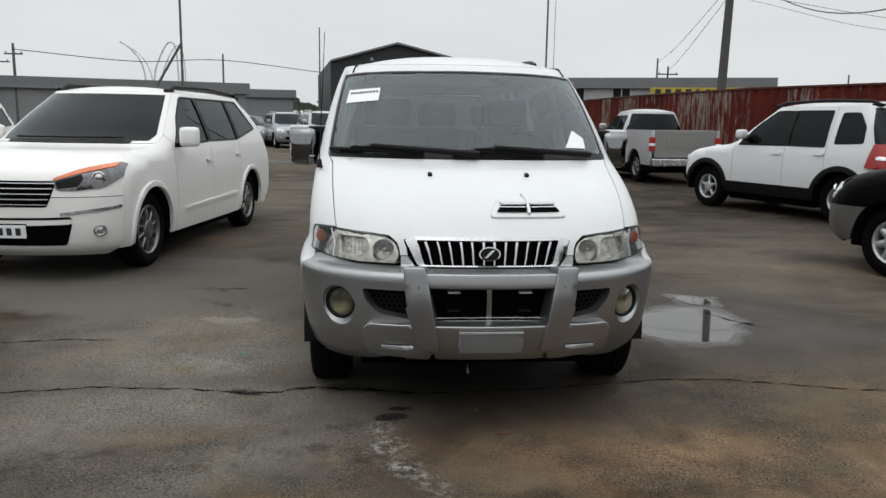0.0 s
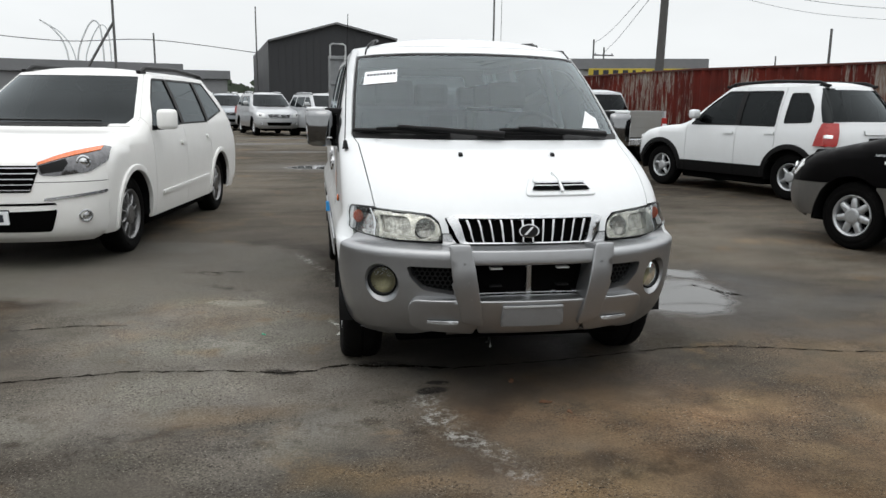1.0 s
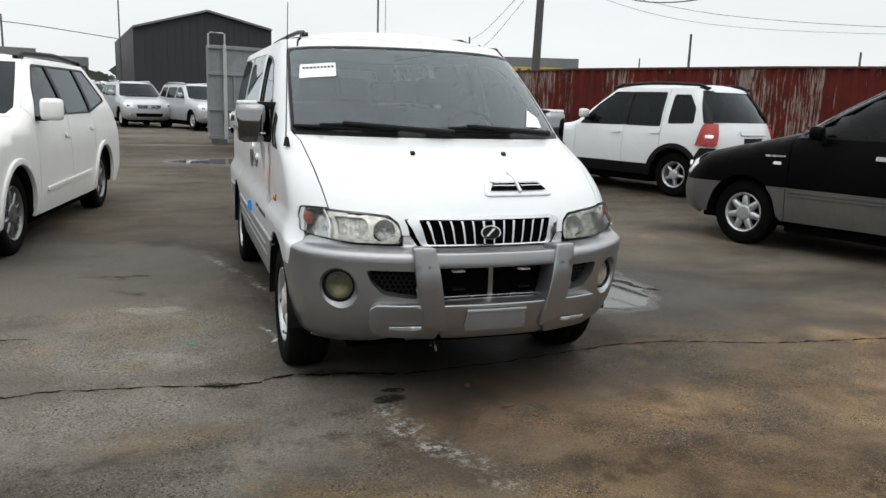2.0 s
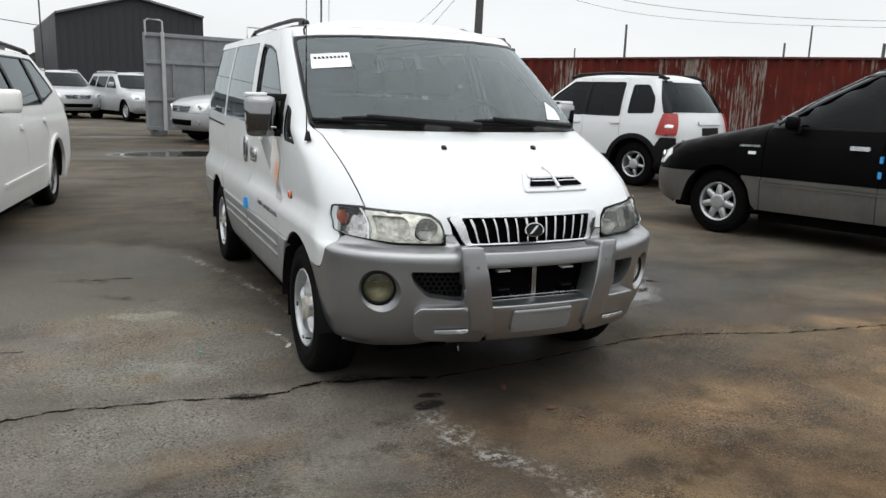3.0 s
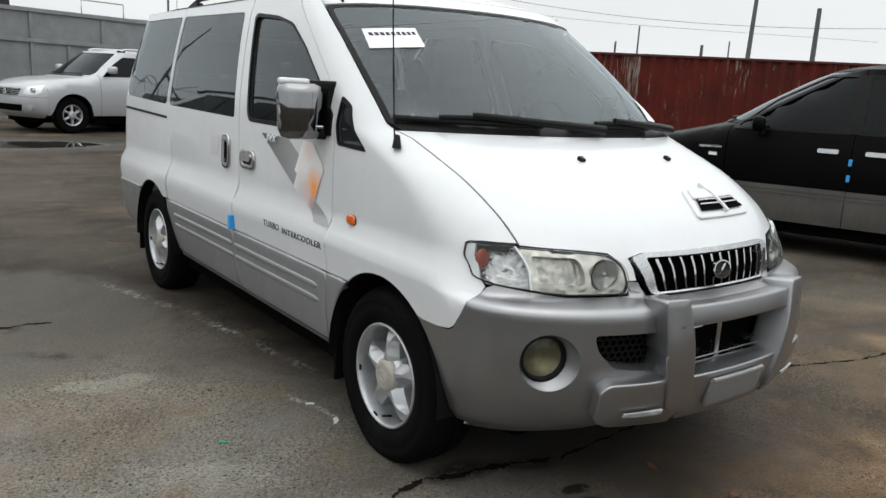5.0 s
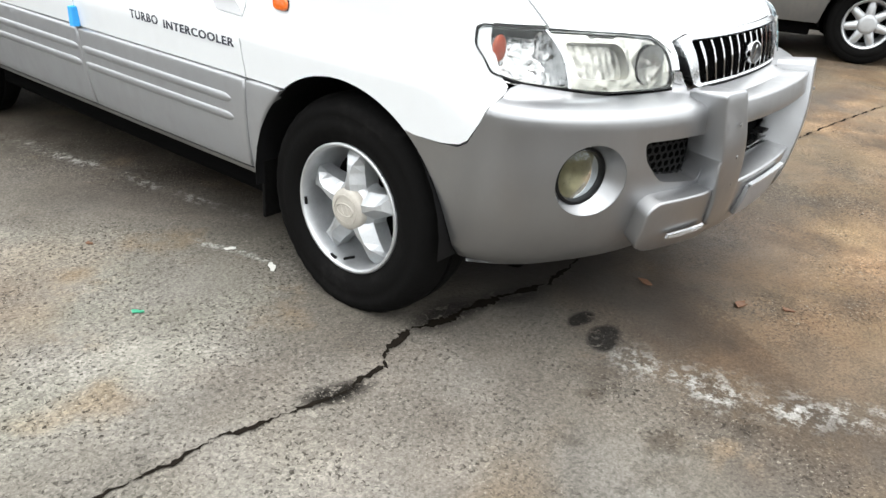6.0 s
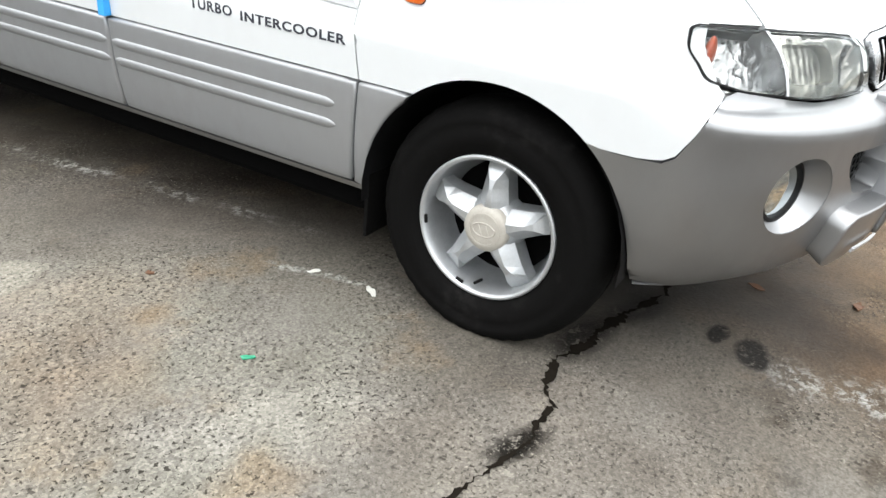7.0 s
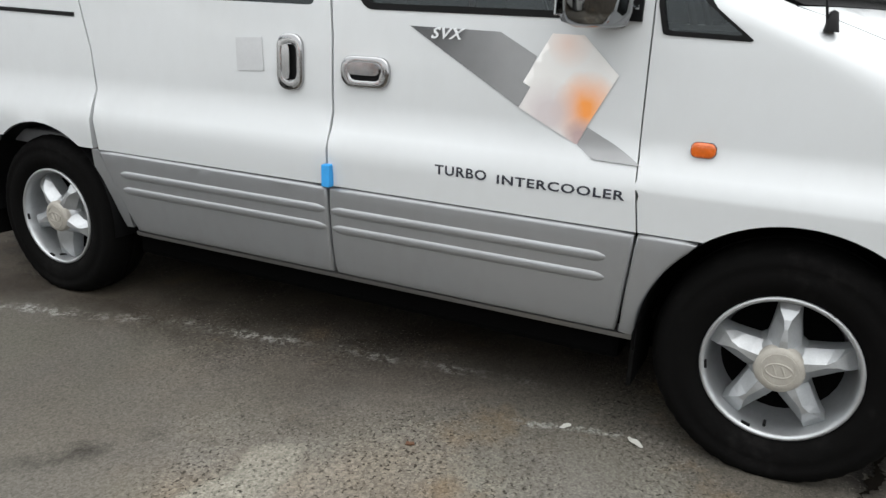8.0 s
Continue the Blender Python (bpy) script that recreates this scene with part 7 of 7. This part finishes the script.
# ---- fence, container, buildings ----
def rust_material():
    n = Nodes("rusty painted steel")
    co = n.where("World")
    info = n.node("ObjectInfo").outputs["Random"]
    streak = n.noise(co, 3.0, 6, 0.65, 0.0, (6, 6, 0.55))
    blot = n.noise(co, 1.3, 5, 0.6)
    grey_share = n.ramp(n.math("ADD", n.math("MULTIPLY", info, 0.35), n.math("ADD", n.math("MULTIPLY", n.noise(co, 0.9, 4, 0.5, 0, (1, 1, 0.35)), 1.0), n.math("MULTIPLY", n.math("SUBTRACT", streak, 0.5), 1.6))), 0.78, 0.88)
    red = n.mix(n.ramp(blot, 0.3, 0.7), (0.11, 0.016, 0.010), (0.055, 0.012, 0.009))
    red = n.mix(n.ramp(streak, 0.55, 0.75, 0, 0.7), red, (0.035, 0.012, 0.010))
    grey = n.mix(n.ramp(n.noise(co, 8, 5, 0.6, 0, (4, 4, 0.5)), 0.4, 0.65), (0.24, 0.225, 0.205), (0.12, 0.055, 0.032))
    n.set(base=n.mix(grey_share, red, grey), rough=0.8, metal=0.0, spec=0.15)
    n.bump(streak, 0.25, 0.01)
    return n.mat


RUST = rust_material()
RUST_DARK = plain("dark rust", (0.07, 0.02, 0.014), 0.8, 0.1, vary=0.4, scale=5)


def fence(pts, height):
    root = tagged(new("perimeter_wall"), "rusty red and grey corrugated steel fence", "fence", kind="structure")
    pan, wide, depth = None, 0.9, 0.05
    vs, fs = [], []
    n = 3
    for i in range(n * 4 + 1):
        x = wide * i / (n * 4)
        y = depth * (0, 1, 1, 0)[i % 4] if i < n * 4 else 0
        vs += [(x, y, 0.0), (x, y, height), (x, y + 0.012, 0.0), (x, y + 0.012, height)]
        if i:
            b = 4 * i
            fs += [(b - 4, b, b + 1, b - 3), (b, b - 4, b - 2, b + 2)[::-1], (b - 2, b - 1, b + 3, b + 2), (b - 3, b + 1, b + 3, b - 1)]
    shared = mesh_ob("panel", vs, fs, RUST, None, smooth=False)
    me = shared.data
    bpy.data.objects.remove(shared)
    for (x0, y0), (x1, y1) in zip(pts, pts[1:]):
        ln = math.hypot(x1 - x0, y1 - y0)
        k = int(ln / wide)
        a = math.atan2(y1 - y0, x1 - x0)
        for i in range(k):
            ob = new("panel", me)
            ob.parent = root
            ob.matrix_world = pose(x0 + (x1 - x0) * (i + 0.0) / k, y0 + (y1 - y0) * i / k, 0, 0, 0, math.degrees(a)) @ Matrix.Diagonal((ln / k / wide, 1, 1, 1))
        bm = bmesh.new()
        box(bm, (0, -0.02, height - 0.04), (ln, 0.10, height + 0.015), 0.01)
        cap = part("top_rail", bm, RUST_DARK, root, "dark rusty top rail")
        cap.matrix_world = pose(x0, y0, 0, 0, 0, math.degrees(a))
    return root


fence([(8.2, 30.0), (8.6, 22.5), (9.6, 16.2), (12.2, 10.9), (16.5, 5.6), (24.0, -2.0), (30.0, -8.0)], 2.5)

CONTAINER = plain("grey painted steel", (0.19, 0.20, 0.205), 0.55, 0.2, vary=0.25, scale=3, bump=0.1)
CLADDING = plain("dark grey cladding", (0.022, 0.0235, 0.026), 0.6, 0.1, vary=0.2, scale=0.8)
PALE_WALL = plain("grey shed cladding", (0.20, 0.205, 0.21), 0.7, vary=0.15, scale=0.5)
LIGHT_WALL = plain("pale grey wall", (0.36, 0.37, 0.37), 0.8, vary=0.12, scale=0.5)
ROOF_GREY = plain("grey roof sheet", (0.15, 0.155, 0.16), 0.6, vary=0.15, scale=0.5)
YELLOW = plain("yellow sign board", (0.42, 0.33, 0.03), 0.5, vary=0.1, scale=2)
STEEL = plain("weathered steel", (0.10, 0.10, 0.10), 0.6, 0.3, vary=0.25, scale=8)
CONCRETE_POLE = plain("concrete pole", (0.07, 0.068, 0.066), 0.85, vary=0.2, scale=6)
WIRE = plain("black cable", (0.05, 0.05, 0.052), 0.7, vary=0.1)


def container(m):
    """A free-standing steel hoarding with ribs, a post and a hoop."""
    root = empty("steel_hoarding", m, "grey ribbed steel hoarding with a pipe hoop", "hoarding")
    L, D, H = 6.6, 0.22, 2.86
    for nm, a, b in (("front_sheet", (0, 0, 0.14), (L, 0.05, H)), ("back_sheet", (0, D - 0.05, 0.14), (L, D, H)), ("end_sheet", (0, 0.05, 0.14), (0.05, D - 0.05, H)),
                     ("end_sheet", (L - 0.05, 0.05, 0.14), (L, D - 0.05, H)), ("base_sheet", (0.05, 0.05, 0.14), (L - 0.05, D - 0.05, 0.2))):
        boxed(nm, a, b, CONTAINER, root)
    for z in (0.2, 1.02, 2.05, H - 0.06):
        boxed("rail", (-0.05, -0.07, z - 0.05), (L + 0.05, 0.0, z + 0.05), CONTAINER, root, "", 0.012)
    for i in range(7):
        x = 0.75 + i * 0.95
        for a, b in ((0.27, 0.96), (1.09, 1.99), (2.12, H - 0.13)):
            if b - a > 0.8 or i % 2:
                boxed("stiffener", (x - 0.035, -0.055, a), (x + 0.035, 0.0, b), CONTAINER, root, "", 0.008)
    boxed("post", (0.40, -0.13, 0.05), (0.50, -0.07, H + 0.02), LIGHT_WALL, root, "pale upright post", 0.01)
    tube("hoop", [(-0.02, -0.08, H - 0.1), (-0.02, -0.08, H + 0.30), (0.06, -0.08, H + 0.34), (0.40, -0.08, H + 0.34), (0.46, -0.08, H + 0.30), (0.46, -0.08, H - 0.5)], 0.028, LIGHT_WALL, root, "grey pipe hoop")
    tube("end_frame", [(3.1, 0.1, H), (3.1, 0.1, H + 0.36), (4.3, 0.1, H + 0.36), (4.3, 0.1, H)], 0.02, LIGHT_WALL, root, "thin pipe frame")
    for x in (0.3, 3.2, 6.2):
        boxed("foot", (x - 0.12, -0.3, 0.0), (x + 0.12, 0.5, 0.145), STEEL, root, "", 0.01)
    return root


container(pose(-0.42, 19.85, 0, 0, 0, 15))


def warehouse(x0, x1, y, depth, eave, ridge, material):
    root = empty("warehouse", pose((x0 + x1) / 2, y, 0, 0, 0, 7), "dark grey metal warehouse with a shallow gable", "building", kind="structure")
    w = (x1 - x0) / 2
    px = 0.15
    vs = [(-w, 0, 0), (w, 0, 0), (w, 0, eave + 0.35), (px, 0, ridge), (-w, 0, eave)]
    vs += [(a, depth, c) for a, _, c in vs]
    fs = [(0, 1, 2, 3, 4), (9, 8, 7, 6, 5), (0, 4, 9, 5), (1, 6, 7, 2)]
    mesh_ob("wall", vs, fs, material, root, smooth=False)
    for i in range(int(2 * w / 0.45)):
        x = -w + 0.22 + i * 0.45
        zt = eave + (ridge - eave) * min((x + w) / (w + px), 1) if x < px else ridge - (ridge - eave - 0.35) * (x - px) / (w - px)
        boxed("rib", (x - 0.03, -0.035, 0.0), (x + 0.03, -0.001, zt - 0.05), material, root)
    for a, b in ((4, 3), (3, 2)):
        p, q = Vector(vs[a]), Vector(vs[b])
        m = [p + Vector((0, -0.3, 0.06)), q + Vector((0, -0.3, 0.06)), q + Vector((0, depth + 0.3, 0.06)), p + Vector((0, depth + 0.3, 0.06))]
        low = [v + Vector((0, 0, -0.12)) for v in m]
        mesh_ob("roof", m + low, [(0, 1, 2, 3), (7, 6, 5, 4), (0, 4, 5, 1), (1, 5, 6, 2), (2, 6, 7, 3), (3, 7, 4, 0)], ROOF_GREY, root, "dark roof slope", smooth=False)
    return root


warehouse(-3.7, 4.75, 48, 18, 5.35, 6.6, CLADDING)


def shed(name, x0, y0, x1, y1, h, depth, material, label, windows=(), roof_over=0.3):
    a = math.degrees(math.atan2(y1 - y0, x1 - x0))
    L = math.hypot(x1 - x0, y1 - y0)
    root = empty(name, pose(x0, y0, 0, 0, 0, a), label, "building", kind="structure")
    boxed("wall", (0, 0, 0), (L, depth, h - 0.56), material, root)
    boxed("roof", (-roof_over, -roof_over, h - 0.55), (L + roof_over, depth + roof_over, h + 0.25), ROOF_GREY, root, "grey flat roof edge", 0.03)
    for i in range(int(L / 1.2)):
        boxed("rib", (0.6 + i * 1.2 - 0.05, -0.05, 0), (0.6 + i * 1.2 + 0.05, -0.002, h - 0.57), material, root)
    for x, z, w, hh in windows:
        wd = new("window")
        wd.parent = root
        boxed("window_frame", (x - w / 2 - 0.08, -0.10, z - hh / 2 - 0.08), (x + w / 2 + 0.08, -0.055, z + hh / 2 + 0.08), LIGHT_WALL, wd, "", 0.01)
        for k in (-1, 1):
            boxed("pane", (x + k * w / 4 - w / 4 + 0.04, -0.112, z - hh / 2), (x + k * w / 4 + w / 4 - 0.04, -0.101, z + hh / 2), TRIM, wd, "dark pane")
    return root


shed("long_shed", -40, 46.0, -10.5, 55.3, 3.9, 10, PALE_WALL, "long low grey metal shed")
shed("far_shed", -19.5, 72.0, -9.0, 74.0, 4.2, 8, PALE_WALL, "far grey shed behind the car rows")
office = shed("office_block", 12.0, 55.0, 27.5, 49.4, 4.75, 8, LIGHT_WALL, "pale grey two-storey office with flat roof", [(2.6, 3.7, 1.3, 1.1), (6.0, 3.7, 1.3, 1.1), (9.6, 3.7, 1.3, 1.1)])
sign = empty("sign_board", pose(16.3, 43.0, 0, 0, 0, -22), "long yellow sign board with dark marks on posts", "sign")
boxed("board", (0, -0.04, 3.0), (6.2, 0.04, 3.82), YELLOW, sign, "yellow board", 0.01)
for x in (0.4, 3.1, 5.8):
    tube("post", [(x, 0.09, 0), (x, 0.09, 3.9)], 0.05, STEEL, sign)
for i in range(9):
    w = (0.34, 0.34, 0.34, 0.34, 0.2, 0.2, 0.2, 0.34, 0.2)[i]
    boxed("mark", (0.3 + i * 0.6, -0.055, 3.25), (0.3 + i * 0.6 + w, -0.041, 3.72), INK, sign, "dark mark")


# ---- poles and cables ----
def pole(name, x, y, h, r, label, material=None, arms=(), kind_name="pole", lean=0.0):
    root = empty(name, pose(x, y, 0), label, kind_name)
    tube("shaft", [(0, 0, 0), (lean * 0.5, 0, h / 2), (lean, 0, h)], r, material or STEEL, root, "", 10, r * 0.7)
    for z, w in arms:
        boxed("cross_arm", (-w / 2, -0.05, z - 0.05), (w / 2, 0.05, z + 0.05), STEEL, root, "", 0.01)
        for k in (-1, 1):
            lathe("insulator", [(0.0, 0.14), (0.03, 0.13), (0.045, 0.05), (0.03, 0.0), (0, 0)], PALE_WALL, root, "", 10).matrix_local = pose(k * w * 0.42, 0, z + 0.05, 0, 90, 0)
    return root


def cable(pts, r=0.015, label="black overhead cable above the yard"):
    line = smooth_line(pts, 10)
    return tagged(tube("cable", [tuple(p) for p in line], r, WIRE, None, "", 5), label, "cable")


pole("utility_pole", 14.9, 30.0, 11.0, 0.22, "grey concrete utility pole behind the fence", CONCRETE_POLE, ((9.8, 1.8), (10.5, 1.4)), "utility pole", 0.25)
pole("mast", 4.9, 20.9, 8.5, 0.035, "slim steel mast behind the container")
pole("mast", 5.15, 20.9, 8.5, 0.01, "thin wire mast behind the container")
flag = pole("mast", -10.0, 34.6, 9.5, 0.07, "steel mast with a slanting brace")
tube("brace", [(-1.2, -0.1, 3.0), (-0.02, 0, 5.0)], 0.06, STEEL, flag, "slanting brace")
pole("mast", -4.6, 50.6, 7.8, 0.06, "slim mast beside the warehouse")
pole("utility_pole", -25.0, 50.8, 6.3, 0.12, "far utility pole behind a shed", None, ((5.6, 1.2),), "utility pole")
pole("utility_pole", -27.0, 52.8, 5.6, 0.1, "far utility pole behind a shed", None, ((5.2, 1.6),), "utility pole")
pole("utility_pole", -12.6, 58.0, 6.5, 0.09, "far slim pole behind a shed", None, (), "utility pole")
pole("utility_pole", 21.5, 54.0, 6.0, 0.09, "far twin pole with cross arm", None, ((5.4, 1.6),), "utility pole")
pole("utility_pole", 20.8, 54.4, 6.6, 0.09, "far twin pole with cross arm", None, (), "utility pole")
pole("utility_pole", 30.4, 45.0, 5.0, 0.07, "far wooden pole behind the fence", None, (), "utility pole")
pole("utility_pole", 49.2, 30.5, 9.4, 0.2, "far dark pole standing behind the fence", None, (), "utility pole", 0.4)
pole("utility_pole", 25.3, 32.3, 5.5, 0.09, "far dark pole behind the fence", None, (), "utility pole")
pole("utility_pole", 43.4, 35.7, 6.8, 0.08, "far dark pole behind the fence", None, (), "utility pole")
pole("utility_pole", 42.0, 36.6, 5.6, 0.1, "far dark pole behind the fence", None, (), "utility pole")
pole("utility_pole", 46.2, 32.2, 5.6, 0.15, "far short pole behind the fence", None, (), "utility pole")
pole("utility_pole", 48.0, 31.2, 6.0, 0.07, "far slim pole behind the fence", None, (), "utility pole")
pole("utility_pole", 48.2, 25.0, 8.0, 0.2, "far dark pole behind the fence", None, (), "utility pole")
cable([(14.95, 29.9, 8.1), (11.9, 17.4, 4.75), (10.12, 9.83, 3.95), (8.2, 5.0, 4.05), (5.0, -2.0, 5.4)], 0.016)
cable([(14.95, 29.9, 7.4), (24.0, 27.0, 5.85), (33.5, 17.5, 5.2), (46.0, 2.0, 6.3)], 0.011)
cable([(14.95, 29.9, 7.2), (25.0, 28.0, 5.5), (46.0, 20.0, 5.6)], 0.009)
cable([(15.0, 30.0, 7.6), (17.4, 42.0, 6.2), (20.8, 54.4, 6.3)], 0.014)
cable([(15.0, 30.0, 7.2), (17.9, 42.0, 5.8), (21.5, 54.0, 5.6)], 0.014)
cable([(-25.0, 50.8, 5.9), (-18.0, 54.0, 5.5), (-12.6, 58.0, 6.0), (-4.6, 62.0, 5.4)], 0.03, "far grey cable between utility poles")
cable([(15.0, 30.0, 8.3), (6.0, 36.0, 8.6), (-8.0, 44.0, 9.6)], 0.012, "thin grey cable across the sky")


# sky-like pale colour puts distance haze into the far steel
HAZE_STEEL = plain("haze-paled steel", (0.55, 0.57, 0.58), 0.6, vary=0.1)


def arch_tower(pts, label):
    root = empty("lattice_arch", pose(0, 0, 0), label, "tower")
    line = [tuple(p) for p in smooth_line(pts, 8)]
    tube("chord", line, 0.11, HAZE_STEEL, root, "", 6)
    tube("chord", [(x + 0.9, y, z - 0.5) for x, y, z in line], 0.08, HAZE_STEEL, root, "", 6)
    return root


arch_tower([(-34.0, 101, 11.3), (-32.6, 101, 10.3), (-31.4, 101, 8.6), (-30.9, 101, 6.0), (-30.8, 101, 0.0)], "pale curved steel arm far behind the yard")
arch_tower([(-30.2, 102, 0.0), (-30.1, 102, 6.5), (-29.4, 102, 9.2), (-28.2, 102, 11.3), (-27.3, 102, 10.9), (-27.0, 102, 8.0), (-26.9, 102, 0.0)], "pale curved steel arch far behind the yard")


def far_trees():
    """A low line of dark tree crowns on the horizon."""
    rnd = random.Random(11)
    vs, fs = [], []
    for i in range(900):
        x = rnd.uniform(-60, 80)
        y = 130 + rnd.uniform(0, 12)
        top = 3.6 + 1.6 * math.sin(x * 0.35) + 0.9 * math.sin(x * 1.1)
        z = rnd.uniform(0.2, max(0.8, top))
        s = rnd.uniform(0.5, 1.2)
        b = len(vs)
        for k in range(5):
            w = 2 * math.pi * k / 5 + rnd.random()
            vs.append((x + s * math.cos(w), y + rnd.uniform(-0.4, 0.4), z + s * 0.8 * math.sin(w)))
        fs.append(tuple(range(b, b + 5)))
    ob = mesh_ob("tree_line", vs, fs, plain("far foliage", (0.045, 0.06, 0.04), 0.9, vary=0.3, scale=0.4), smooth=False)
    return tagged(ob, "dark far line of trees on the horizon", "trees", kind="stuff")


far_trees()
